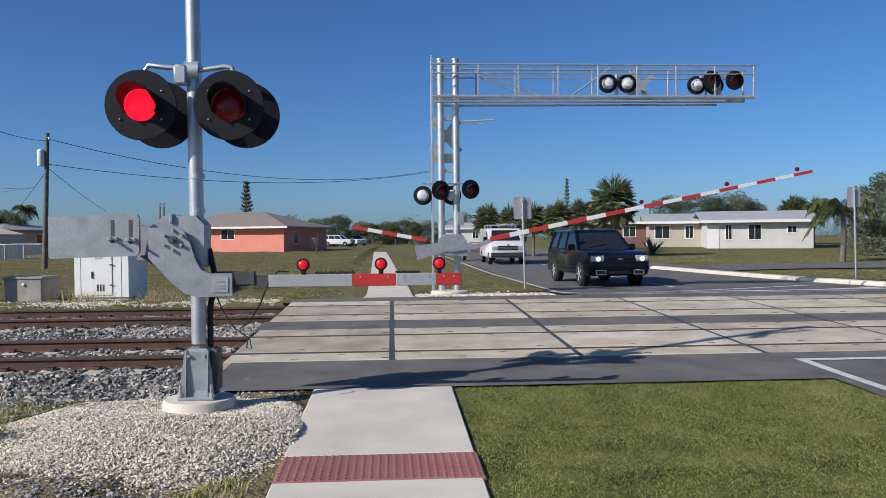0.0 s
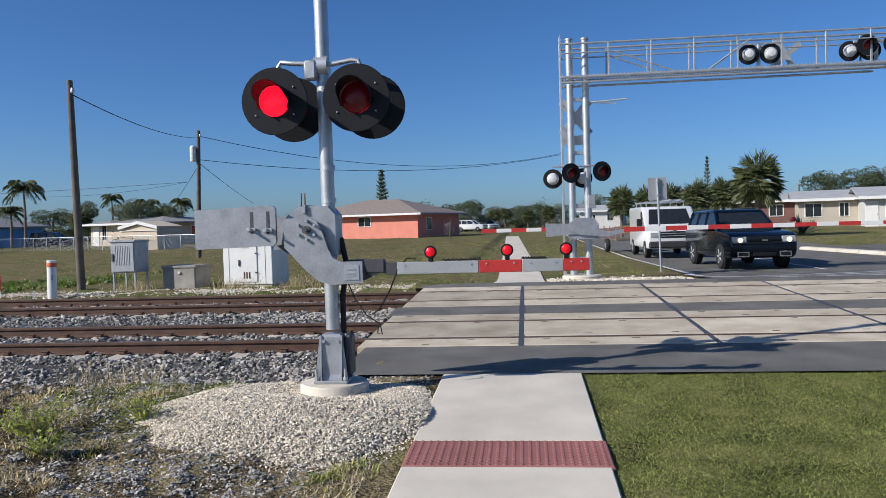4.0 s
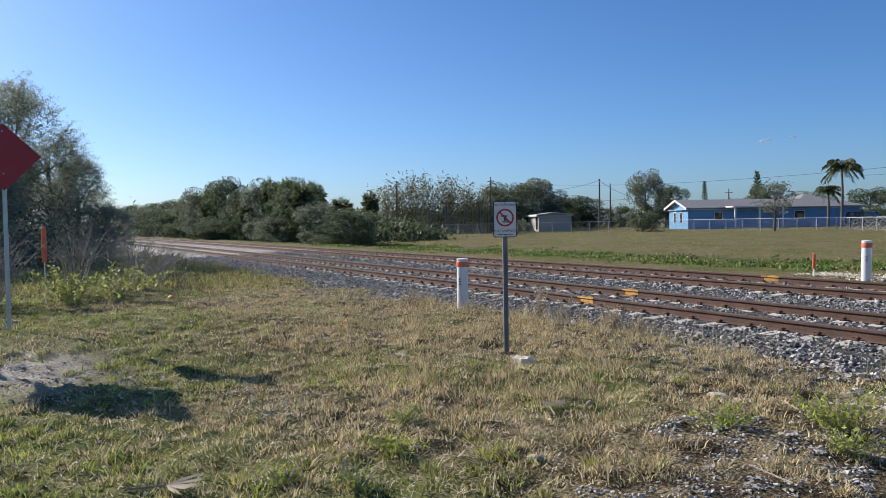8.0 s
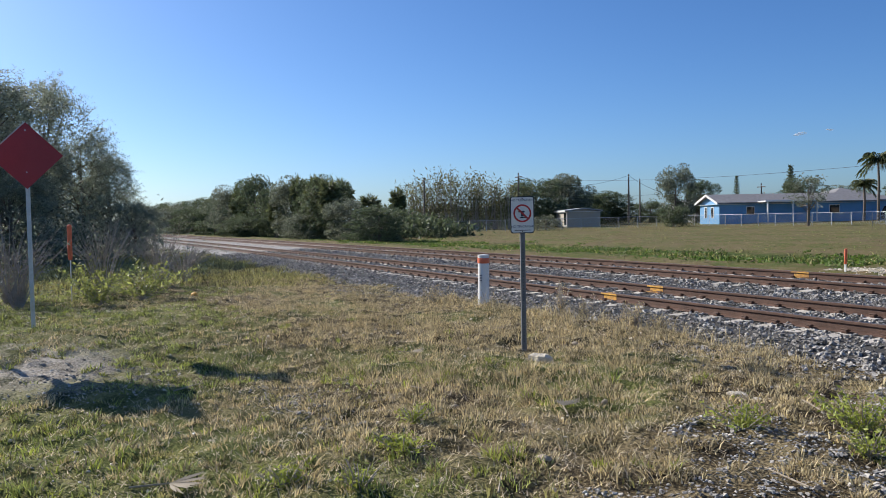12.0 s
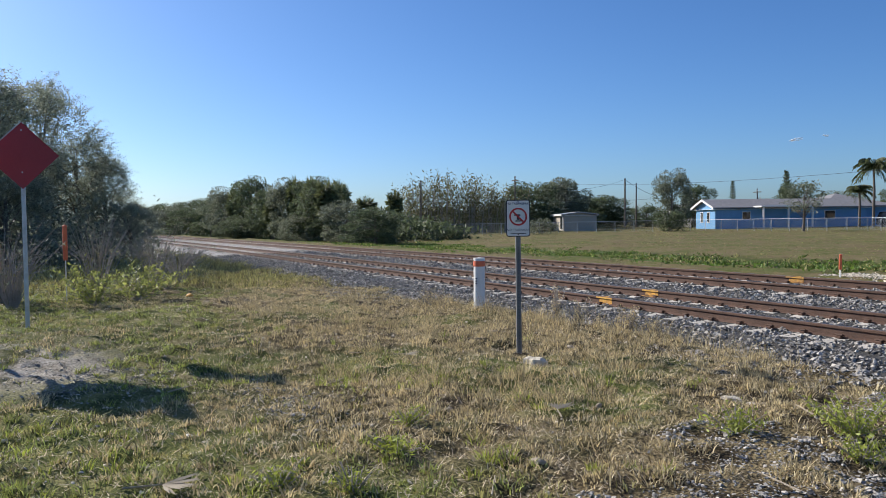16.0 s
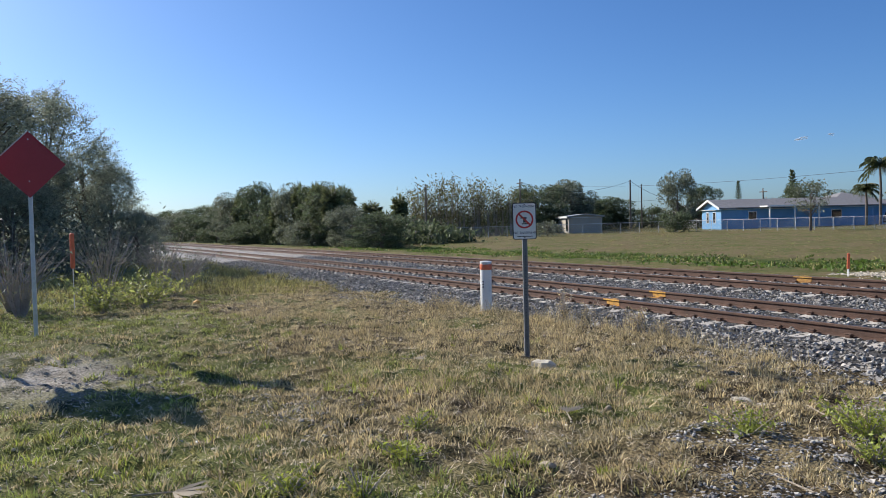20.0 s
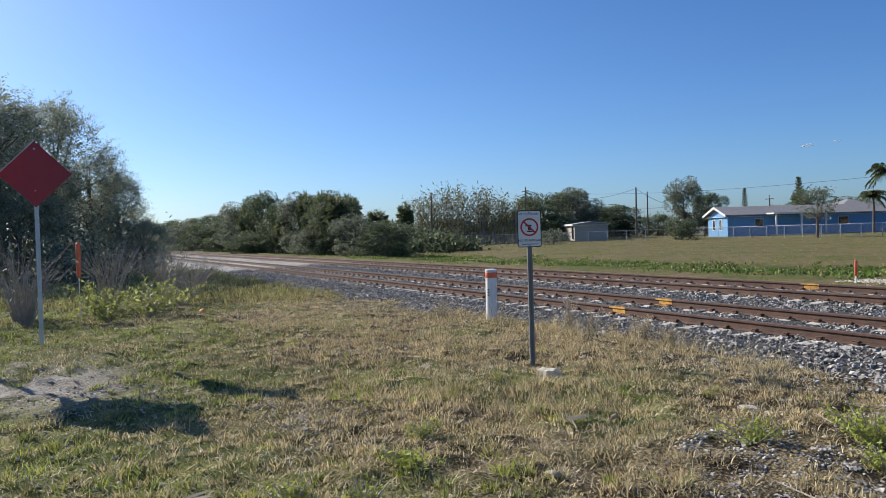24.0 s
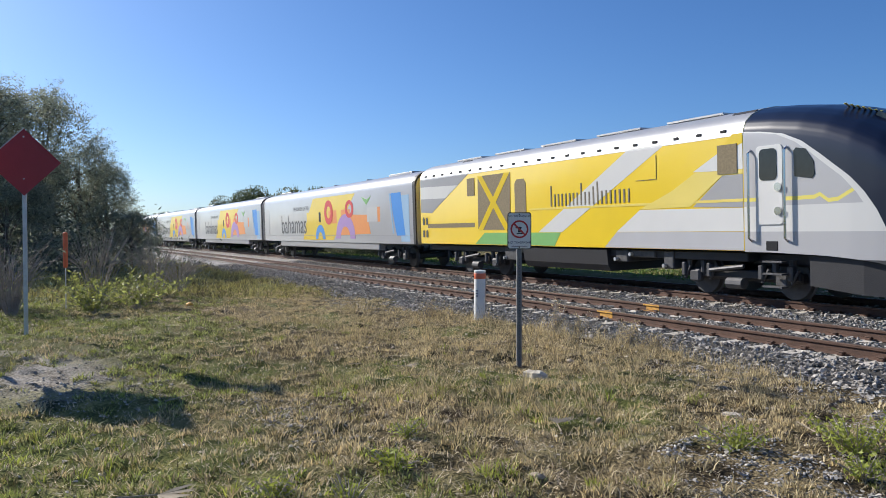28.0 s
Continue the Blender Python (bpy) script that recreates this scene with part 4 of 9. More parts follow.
def crown_points(rs, n, h, w, low, clumps=34, top=0.5):
    """Points gathered in clumps over an uneven crown."""
    t = rs.uniform(0, 1, clumps)
    zc = low + (h - low) * (0.06 + 0.86 * t)
    shape = np.sqrt(np.clip(1 - ((t - 0.36) / 0.70) ** 2, 0.05, 1))
    ang, rad = rs.uniform(0, 2 * np.pi, clumps), np.sqrt(rs.uniform(0.1, 1, clumps)) * w / 2 * shape * 0.85
    cc = np.stack([rad * np.cos(ang), rad * np.sin(ang), zc], 1)
    size = rs.uniform(0.10, 0.22, clumps) * w
    pick = rs.randint(0, clumps, n)
    d = rs.normal(0, 1, (n, 3))
    d /= np.linalg.norm(d, axis=1)[:, None]
    d *= rs.uniform(0.35, 1, (n, 1)) ** 0.5
    p = cc[pick] + d * size[pick][:, None] * np.array([1, 1, 0.72])
    p[:, 2] = np.clip(p[:, 2], low * 0.6, h * 1.02)
    return p, cc


def tree(name, h, w, seed, leaf, label, category="tree", n=2600, low=0.28, leaf_size=None, trunk_r=None, spray=False):
    rs = np.random.RandomState(seed)
    root = thing(name, label, category)
    p, cc = crown_points(rs, n, h, w, h * low, 80 if spray else 34)
    r = trunk_r or 0.022 * h + 0.03
    t = Shape().rod((0, 0, -0.2), (0.02 * h, 0, h * 0.35), r, r * 0.75, 9).rod((0.02 * h, 0, h * 0.35), (0, 0.02 * h, h * 0.72), r * 0.75, r * 0.35, 8)
    for c in cc[:: 4 if spray else 2]:
        z0 = h * (0.25 + 0.35 * rs.uniform())
        t.rod((0.01 * h, 0, min(z0, c[2] * 0.9)), c, r * 0.32, r * 0.08, 5)
    part("trunk", t, BARK, root, "", True)
    v, f = spray_leaves(cc, w, leaf_size, seed) if spray else leaf_mesh(p, leaf_size or max(0.05, w * 0.022), seed)
    o = new("crown", fast_mesh("crown", v, f, leaf))
    o.parent = root
    return root


def fan_palm(name, h, w, seed, label, boot=True):
    """A cabbage palm: bare trunk and a round head of fan fronds."""
    rs = np.random.RandomState(seed)
    root = thing(name, label, "palm tree")
    t = Shape()
    zs = np.linspace(-0.2, h - w * 0.45, 9)
    for a, b in zip(zs, zs[1:]):
        t.rod((0, 0, a), (0, 0, b), 0.17, 0.19, 9)
    part("trunk", t, BARK, root)
    vs, fs = [], []
    k = 0
    c = np.array([0, 0, h - w * 0.45])
    for i in range(150):
        el, az = math.asin(rs.uniform(-0.85, 1.0)), rs.uniform(0, 2 * np.pi)
        d = np.array([np.cos(el) * np.cos(az), np.cos(el) * np.sin(az), np.sin(el)])
        side = np.cross(d, [0, 0, 1.0])
        side /= np.linalg.norm(side)
        hub = c + d * w * 0.24 * rs.uniform(0.7, 1.1)
        vs += [c - side * 0.02, c + side * 0.02, hub + side * 0.02, hub - side * 0.02]
        fs.append((k, k + 1, k + 2, k + 3))
        k += 4
        for a in np.linspace(-1.5, 1.5, 15):
            q = d * np.cos(a) + side * np.sin(a) + np.array([0, 0, -0.30 - 0.2 * max(0.0, np.sin(el))])
            tip = hub + q / np.linalg.norm(q) * w * 0.24 * rs.uniform(0.75, 1.1)
            m_ = hub * 0.45 + tip * 0.55
            wd = np.cross(q, d) if abs(a) > 0.05 else side
            wd = wd / (np.linalg.norm(wd) + 1e-6) * w * 0.013
            vs += [hub, m_ + wd, tip, m_ - wd]
            fs.append((k, k + 1, k + 2, k + 3))
            k += 4
    o = new("crown", fast_mesh("crown", np.array(vs), fs, FROND))
    o.parent = root
    return root


def feather_palm(name, h, w, seed, label, fronds=36):
    """A tall palm with long drooping feather fronds."""
    rs = np.random.RandomState(seed)
    root = thing(name, label, "palm tree")
    part("trunk", Shape().rod((0, 0, -0.2), (0.1, 0, h * 0.5), 0.16, 0.13, 9).rod((0.1, 0, h * 0.5), (0, 0, h * 0.82), 0.13, 0.10, 9), BARK, root, "", True)
    vs, fs, k = [], [], 0
    for i in range(fronds):
        az, lift = rs.uniform(0, 2 * np.pi), rs.uniform(-0.15, 1.5)
        dirn = np.array([np.cos(az), np.sin(az), 0])
        side = np.array([-np.sin(az), np.cos(az), 0])
        for s_ in np.linspace(0.1, 1, 20):
            p = np.array([0, 0, h * 0.82]) + dirn * w * 0.55 * s_ * np.cos(lift * 0.6) + np.array([0, 0, w * 0.5 * (1.15 * np.sin(lift) * s_ - 0.75 * s_ ** 2.2)])
            for sg in (-1, 1):
                tip = p + side * sg * w * rs.uniform(0.06, 0.13) * (1.1 - s_ * 0.6) + dirn * w * 0.06 + np.array([0, 0, -w * rs.uniform(0.05, 0.15)])
                b = dirn * w * 0.018
                vs += [p - b, p + b, tip + b * 0.3, tip - b * 0.3]
                fs.append((k, k + 1, k + 2, k + 3))
                k += 4
    o = new("crown", fast_mesh("crown", np.array(vs), fs, FROND))
    o.parent = root
    return root


def tier_pine(name, h, w, seed, label):
    """A narrow pine whose branches stand in tiers."""
    rs = np.random.RandomState(seed)
    root = thing(name, label, "pine tree")
    part("trunk", Shape().rod((0, 0, -0.2), (0, 0, h), 0.018 * h, 0.02, 8), BARK, root)
    pts, tw = [], Shape()
    for z in np.linspace(h * 0.15, h * 0.98, 15):
        r = w / 2 * (1.05 - (z / h)) ** 0.75
        for a in np.arange(7) * 2 * np.pi / 7 + rs.uniform(0, 1):
            for q in np.linspace(0.2, 1, 12):
                pts.append((r * q * np.cos(a) + rs.normal(0, 0.03 * w), r * q * np.sin(a) + rs.normal(0, 0.03 * w), z + 0.06 * h * q * q * 0.6 + rs.normal(0, 0.006 * h)))
    v, f = leaf_mesh(pts, w * 0.045, seed, 1.8)
    o = new("crown", fast_mesh("crown", v, f, LEAF))
    o.parent = root
    return root


def bamboo(name, h, w, seed, label):
    rs = np.random.RandomState(seed)
    root = thing(name, label, "bamboo")
    pts, culms = [], Shape()
    for i in range(44):
        x, y = rs.normal(0, w * 0.22, 2)
        lx, ly, hh = rs.normal(0, w * 0.12), rs.normal(0, w * 0.12), h * rs.uniform(0.65, 1.0)
        q = [(x + lx * t ** 2, y + ly * t ** 2, hh * (t - 0.06 * t ** 4)) for t in (0, 0.35, 0.7, 1.0)]
        for a, b, r in zip(q, q[1:], (0.045, 0.035, 0.02)):
            culms.rod(a, b, r, r * 0.7, 5)
        for t in rs.uniform(0.25, 1, 42):
            pts.append((x + lx * t * t + rs.normal(0, 0.35), y + ly * t * t + rs.normal(0, 0.35), hh * t + rs.normal(0, 0.3)))
    tagged(part("culm_cluster", culms, TWIG, root), kind="stuff")
    v, f = leaf_mesh(pts, 0.11, seed, 2.0)
    o = new("crown", fast_mesh("crown", v, f, LEAF_BAMBOO))
    o.parent = root
    return root


def plant(kind, rows, prototypes, seed=0):
    """Copies of a few prototypes, each turned and scaled to its height and width."""
    rs = np.random.RandomState(seed)
    for i, (x, y, h, w) in enumerate(rows):
        src, h0, w0 = prototypes[i % len(prototypes)]
        o = copy_thing(src, pose(x, y, float(land(x, y)) - 0.05, 0, 0, rs.uniform(0, 360)))
        k = 1.05 if kind == "palm_tree" else 1.15
        o.scale = (k * w / w0, k * w / w0, h / h0)


BROAD = [(tree("tree", 6, 6, 21, LEAF, "dark green broadleaf tree with a dense crown", n=13000, low=0.0, leaf_size=0.075), 6, 6), (tree("tree", 6, 6, 22, LEAF_GREY, "grey-green broadleaf tree with an uneven crown", n=12000, low=0.03, leaf_size=0.075), 6, 6), (tree("tree", 6, 6, 23, LEAF, "dark green tree with a ragged crown", n=12000, low=0.0, leaf_size=0.075), 6, 6)]
# these three stand far back in the wood along the line
for (src, _, _), (x, y) in zip(BROAD, ((-150.0, 33.0), (-128.0, 34.0), (-108.0, 35.0))):
    src.matrix_basis = pose(x, y, float(land(x, y)))
PALM = [(fan_palm("palm_tree", 5, 4, 31, "cabbage palm with a round head of fan fronds"), 5, 4), (fan_palm("palm_tree", 5, 4, 32, "cabbage palm with a shaggy head of fronds"), 5, 4)]
for (src, _, _), (x, y) in zip(PALM, ((-92.0, 36.0), (-60.0, 100.0))):
    src.matrix_basis = pose(x, y, float(land(x, y)))
NEAR = [(tree("tree", 6, 5, 24, LEAF_NEAR, "grey-green broadleaf tree beside the line", low=0.0, leaf_size=0.048, spray=True), 6, 5), (tree("tree", 6, 5, 25, LEAF_NEAR, "fine-leaved grey-green tree beside the line", low=0.0, leaf_size=0.045, spray=True), 6, 5)]
for (src, _, _), (x, y) in zip(NEAR, ((-52.0, 0.5), (-49.0, -4.5))):
    src.matrix_basis = pose(x, y, float(land(x, y)))
plant("tree", ((-37.8, -4.0, 9.0, 8.6), (-39.9, -2.0, 8.8, 7.0), (-41.9, -0.1, 8.4, 6.0), (-43.6, 1.6, 6.8, 4.6), (-44.4, 2.9, 5.1, 3.4), (-45.6, 3.9, 3.3, 2.5), (-36.1, -1.3, 3.8, 4.2), (-44.0, -8.5, 9.4, 8.0), (-41.0, 3.8, 2.8, 3.0), (-48.0, 4.9, 3.0, 2.6)), NEAR, 1)
plant("tree", ((-164.2, 18.0, 5.4, 8.4), (-138.9, 18.9, 4.6, 8.1), (-123.6, 19.8, 4.4, 7.2), (-108.4, 19.9, 4.4, 6.4), (-98.1, 20.3, 6.4, 5.8), (-92.7, 21.7, 7.4, 5.9), (-85.4, 22.2, 5.6, 5.1), (-77.1, 22.3, 6.3, 5.2), (-72.5, 23.0, 6.2, 5.0), (-68.5, 22.8, 5.6, 5.7), (-61.3, 22.4, 3.6, 4.7), (-55.8, 22.7, 2.9, 4.8), (-88.0, 19.6, 2.3, 5.9), (-69.0, 21.3, 2.5, 4.7), (-198.8, 23.0, 6.5, 9), (-198.4, 27.0, 7.2, 9), (-170.0, 25.0, 6.0, 9), (-150.0, 26.0, 6.4, 9), (-140.0, 28.0, 7.0, 8)), BROAD, 2)
plant("tree", ((-85.1, 53.1, 3.6, 6.5), (-91.5, 65.1, 7.0, 7.7), (-94.2, 71.5, 4.6, 6.0), (-97.9, 78.2, 3.8, 6.3), (-78.9, 74.2, 7.8, 4.9), (-79.6, 79.2, 5.8, 5.7), (-74.0, 92.3, 6.1, 6.4), (-83.3, 112.9, 5.3, 7.1), (-90.1, 79.7, 3.2, 5.2), (-98.6, 49.4, 3.6, 10.4), (-95.6, 55.0, 3.5, 7.2),), BROAD, 3)
plant("tree", ((-70.6, 120.6, 6.9, 5.1), (-88.9, 64.5, 7.1, 6.4), (-98.0, 77.3, 5.0, 10.0), (-75.3, 117.8, 5.7, 8.1), (-69.9, 132.4, 7.3, 6.5), (-8.6, 129.2, 5.2, 5.7), (-12.8, 138.9, 5.0, 6.1), (-6.5, 169.4, 4.9, 7.4), (43.1, 116.9, 6.9, 6.8), (47.3, 115.2, 7.3, 7.7), (52.3, 116.4, 7.5, 5.6), (55.7, 117.0, 6.3, 5.7),), BROAD, 4)
plant("tree", ((34.0, 51.5, 5.6, 4.9), (31.1, 44.9, 5.4, 5.6), (3.5, 179.5, 5.7, 7.8), (-0.4, 179.5, 5.4, 7.8), (8.2, 169.3, 5.1, 7.4), (-38.3, 80.9, 4.4, 3.9), (-40.9, 79.6, 4.8, 4.6), (14.7, 158.8, 6.3, 5.8), (-19.5, 148.2, 5.6, 7.6), (-87.4, 57.8, 6.6, 9.1),), BROAD, 5)
plant("palm_tree", ((-73.6, 31.9, 5.1, 2.3), (-179.3, 17.9, 6.3, 3.4), (-168.9, 21.3, 6.0, 3.2), (7.4, 59.1, 4.4, 2.5), (9.8, 62.8, 4.4, 2.4), (10.9, 58.5, 4.4, 2.6), (12.2, 56.2, 4.5, 2.8), (15.9, 63.6, 4.7, 2.9), (14.5, 49.5, 5.8, 3.7), (40.0, 74.6, 5.2, 3.6), (39.1, 69.4, 4.8, 2.6), (4.6, 149.4, 4.7, 3.5), (0.8, 159.5, 4.3, 3.7), (-3.9, 164.4, 4.7, 3.8), (-5.7, 149.4, 4.2, 3.3),), PALM, 6)
plant("palm_tree", ((-46.0, -6.5, 9.4, 3.8), (-78.0, 27.5, 6.4, 3.0), (-75.0, 22.0, 6.6, 2.5), (-69.5, 22.0, 6.3, 2.6), (-66.2, 22.2, 6.0, 2.5), (-96.0, 20.6, 6.2, 2.8), (-82.0, 21.6, 4.8, 2.6)), PALM, 7)
feather_palm("palm_tree", 8.2, 3.7, 41, "tall palm with drooping feather fronds").matrix_basis = pose(-55.0, 80.8, float(land(-55.0, 80.8)) - 0.05)
feather_palm("palm_tree", 5.0, 2.9, 42, "palm with drooping feather fronds").matrix_basis = pose(-57.3, 81.7, float(land(-57.3, 81.7)) - 0.05)
feather_palm("palm_tree", 8.8, 3.4, 43, "distant palm with a small crown").matrix_basis = pose(-67.7, 122.3, float(land(-67.7, 122.3)) - 0.05)
feather_palm("palm_tree", 7.3, 4.5, 44, "distant palm with a small crown").matrix_basis = pose(-62.9, 124.8, float(land(-62.9, 124.8)) - 0.05)
feather_palm("palm_tree", 8.1, 2.8, 45, "slender palm with small crown").matrix_basis = pose(-62.2, 136.2, float(land(-62.2, 136.2)) - 0.05)
feather_palm("palm_tree", 3.4, 3.2, 46, "low bushy palm beside a house", 30).matrix_basis = pose(23.7, 39.0, float(land(23.7, 39.0)) - 0.05)
feather_palm("palm_tree", 6.4, 2.7, 47, "slender palm with small crown").matrix_basis = pose(-45.4, 99.6, float(land(-45.4, 99.6)) - 0.05)
tier_pine("pine_tree", 10.4, 3.4, 51, "tall narrow pine with tiered branches").matrix_basis = pose(-23.3, 127.4, float(land(-23.3, 127.4)) - 0.05)
tier_pine("pine_tree", 7.7, 2.2, 52, "slim pointed green pine tree").matrix_basis = pose(-102.0, 110.4, float(land(-102.0, 110.4)) - 0.05)
tier_pine("pine_tree", 8.1, 2.8, 53, "small green pine with tiers").matrix_basis = pose(-82.6, 100.7, float(land(-82.6, 100.7)) - 0.05)
tier_pine("pine_tree", 10.9, 2.2, 54, "small green pine with tiers").matrix_basis = pose(31.1, 136.0, float(land(31.1, 136.0)) - 0.05)
bamboo("bamboo", 7.0, 5.6, 61, "clump of pale thin bamboo").matrix_basis = pose(-87.1, 40.9, float(land(-87.1, 40.9)) - 0.05)
bamboo("bamboo", 7.8, 6.3, 62, "clump of pale thin bamboo").matrix_basis = pose(-85.6, 44.0, float(land(-85.6, 44.0)) - 0.05)
bamboo("bamboo", 7.5, 5.6, 63, "clump of pale thin bamboo").matrix_basis = pose(-84.1, 46.8, float(land(-84.1, 46.8)) - 0.05)
bamboo("bamboo", 6.3, 4.9, 64, "clump of pale thin bamboo").matrix_basis = pose(-82.6, 49.5, float(land(-82.6, 49.5)) - 0.05)
tree("tree", 4.7, 3.7, 71, LEAF_GREY, "small thin-leaved tree on the grass", n=900, low=0.35).matrix_basis = pose(-48.5, 61.4, float(land(-48.5, 61.4)) - 0.05)
tree("bush", 2.5, 3.5, 72, LEAF, "round dark green bush on the grass", "bush", n=2600, low=0.02).matrix_basis = pose(-61.6, 57.6, float(land(-61.6, 57.6)) - 0.05)
tree("bush", 1.6, 3.5, 73, LEAF_GREY, "low grey-green bush by the fence", "bush", n=700, low=0.05).matrix_basis = pose(-66.4, 45.1, float(land(-66.4, 45.1)) - 0.05)
tree("tree", 5.9, 5.1, 74, TWIG, "bare grey tree without leaves", n=260, low=0.3).matrix_basis = pose(-59.8, 126.3, float(land(-59.8, 126.3)) - 0.05)
tree("tree", 4.4, 6.1, 75, TWIG, "bare grey tree without leaves", n=260, low=0.3).matrix_basis = pose(-91.6, 106.2, float(land(-91.6, 106.2)) - 0.05)
tree("tree", 1.8, 1.5, 76, TWIG, "small bare sapling on the lawn", n=60, low=0.2).matrix_basis = pose(-6.4, 67.2, float(land(-6.4, 67.2)) - 0.05)

HEDGE = np.random.RandomState(90)
hp = []
for (x0, y0, x1, y1, h, n) in ((-420, 20, -170, 26, 5.5, 2600), (-170, 26, -66, 30, 3.6, 9000), (-66, 27, -56, 30, 2.6, 2200), (-130, 90, -30, 170, 4.5, 5200), (-30, 170, 120, 190, 7.0, 5200), (-140, 62, -84, 88, 3.0, 2600)):
    t = HEDGE.uniform(0, 1, n)
    hx, hyy = x0 + (x1 - x0) * t, y0 + (y1 - y0) * t + HEDGE.normal(0, 1.0, n)
    top = h * (0.65 + 0.35 * np.sin(hx * 0.37) * np.sin(hx * 0.11 + 1))
    hp.append(np.stack([hx, hyy, land(hx, hyy) + top * HEDGE.uniform(0, 1, n) ** 1.1], 1))
big = np.concatenate(hp)
v, f = leaf_mesh(big, 0.16, 91, 1.4)
tagged(new("undergrowth", fast_mesh("undergrowth", v, f, LEAF)), "tangle of dark green undergrowth along the line", "undergrowth", kind="stuff")
t = HEDGE.uniform(0, 1, 15000)
hx, hyy = -60 + 29 * t, -7 + 8.5 * t + HEDGE.normal(0, 1.0, 15000)
v, f = leaf_mesh(np.stack([hx, hyy, land(hx, hyy) + 4.0 * (0.65 + 0.35 * np.sin(hx * 0.6)) * HEDGE.uniform(0, 1, 15000) ** 1.3], 1), 0.07, 92, 1.5)
tagged(new("undergrowth", fast_mesh("undergrowth", v, f, LEAF_GREY)), "grey-green scrub along the line", "undergrowth", kind="stuff")

# two wisps of cloud far off
CLOUD = mat("thin_cloud", (0.9, 0.9, 0.92), 1.0, scale=0.05, vary=0.05, bump=0)
clear_part, veil = CLOUD.node_tree.nodes.new("ShaderNodeBsdfTransparent"), CLOUD.node_tree.nodes.new("ShaderNodeMixShader")
veil.inputs[0].default_value = 0.2
CLOUD.node_tree.links.new(clear_part.outputs[0], veil.inputs[1])
CLOUD.node_tree.links.new(CLOUD.node_tree.nodes["Principled BSDF"].outputs[0], veil.inputs[2])
CLOUD.node_tree.links.new(veil.outputs[0], CLOUD.node_tree.nodes["Material Output"].inputs[0])
for k, (far, wide) in enumerate(((Vector((-0.6238, 0.7765, 0.0905)) * 2000, 15), (Vector((-0.5997, 0.7949, 0.0932)) * 2000, 9))):
    rs = np.random.RandomState(300 + k)
    puff = Shape()
    for j in range(9):
        c = far + Vector((0.78, 0.62, 0)) * rs.normal(0, wide * 0.35) + Vector((0, 0, rs.normal(0, wide * 0.13)))
        w = wide * rs.uniform(0.2, 0.5)
        puff.lathe([(w * q, w * 0.35 * z) for q, z in ((0.05, -1), (0.6, -0.8), (0.92, -0.4), (1, 0), (0.92, 0.4), (0.6, 0.8), (0.05, 1))], c, n=14)
    solid("cloud", puff, CLOUD, "small thin white wisp of cloud", "cloud", "stuff", True)

# ---- poles and wires ----


def utility_pole(b, t, r, label, arm=False, can=False):
    root = thing("utility_pole", label, "utility pole")
    part("pole", Shape().rod((b[0], b[1], b[2] - 0.3), t, r, r * 0.68, 12), WOOD, root, "", True)
    tt = Vector(t)
    part("insulator", Shape().lathe([(0.02, -0.06), (0.05, -0.03), (0.05, 0.03), (0.03, 0.09)], tt + Vector((0.1, -0.05, -0.3)), n=8), GALV, root)
    if arm:
        part("crossarm", Shape().box(tt + Vector((0, 0, -0.5)), (1.4, 0.1, 0.12), 0.01), WOOD, root)
    if can:
        part("transformer", Shape().lathe([(0.16, -0.5), (0.18, -0.45), (0.18, 0.3), (0.12, 0.36)], tt + Vector((-0.3, -0.1, -1.2)), n=14), WHITE, root, "pale round transformer can", True)
        part("bracket", Shape().box(tt + Vector((-0.12, -0.05, -1.1)), (0.2, 0.05, 0.3), 0.01), STEELDARK, root)
    return root


utility_pole((-11.72, 19.34, 0.12), (-11.81, 19.34, 5.74), 0.115, "leaning weathered wooden utility pole by the track")
utility_pole((-17.72, 40.81, 0.45), (-17.51, 40.90, 7.16), 0.14, "dark wooden utility pole with a transformer can", can=True)
utility_pole((-70.63, 59.39, 0.99), (-70.61, 59.41, 6.27), 0.12, "thin dark wooden utility pole among houses")
utility_pole((-87.24, 75.37, 0.81), (-87.22, 75.39, 6.75), 0.12, "thin dark wooden utility pole among houses")
utility_pole((-80.60, 50.79, 0.16), (-80.56, 50.85, 6.97), 0.12, "thin dark wooden utility pole among houses", arm=True)
utility_pole((-77.05, 36.49, 0.48), (-77.01, 36.58, 6.12), 0.12, "thin dark wooden utility pole among houses")
utility_pole((-79.17, 90.56, 0.52), (-79.18, 90.55, 5.71), 0.12, "thin dark wooden utility pole among houses", arm=True)
utility_pole((-30.76, 105.35, 0.39), (-30.60, 105.39, 6.52), 0.12, "thin dark wooden utility pole among houses")
utility_pole((-24.64, 86.03, 0.72), (-24.58, 86.04, 5.63), 0.12, "thin dark wooden utility pole among houses")
utility_pole((27.20, 80.07, 0.29), (27.22, 80.06, 4.57), 0.12, "thin dark wooden utility pole among houses")
utility_pole((53.47, 118.05, -0.46), (53.49, 118.04, 7.48), 0.12, "thin dark wooden utility pole among houses")


def wire(a, b, sag, r=0.012):
    a, b = Vector(a), Vector(b)
    n = 14
    s = Shape().tube([a.lerp(b, i / n) - Vector((0, 0, 4 * sag * (i / n) * (1 - i / n))) for i in range(n + 1)], r, 4)
    return solid("overhead_wire", s, RUBBER, "thin black overhead wire between utility poles", "wire", group="overhead wires")


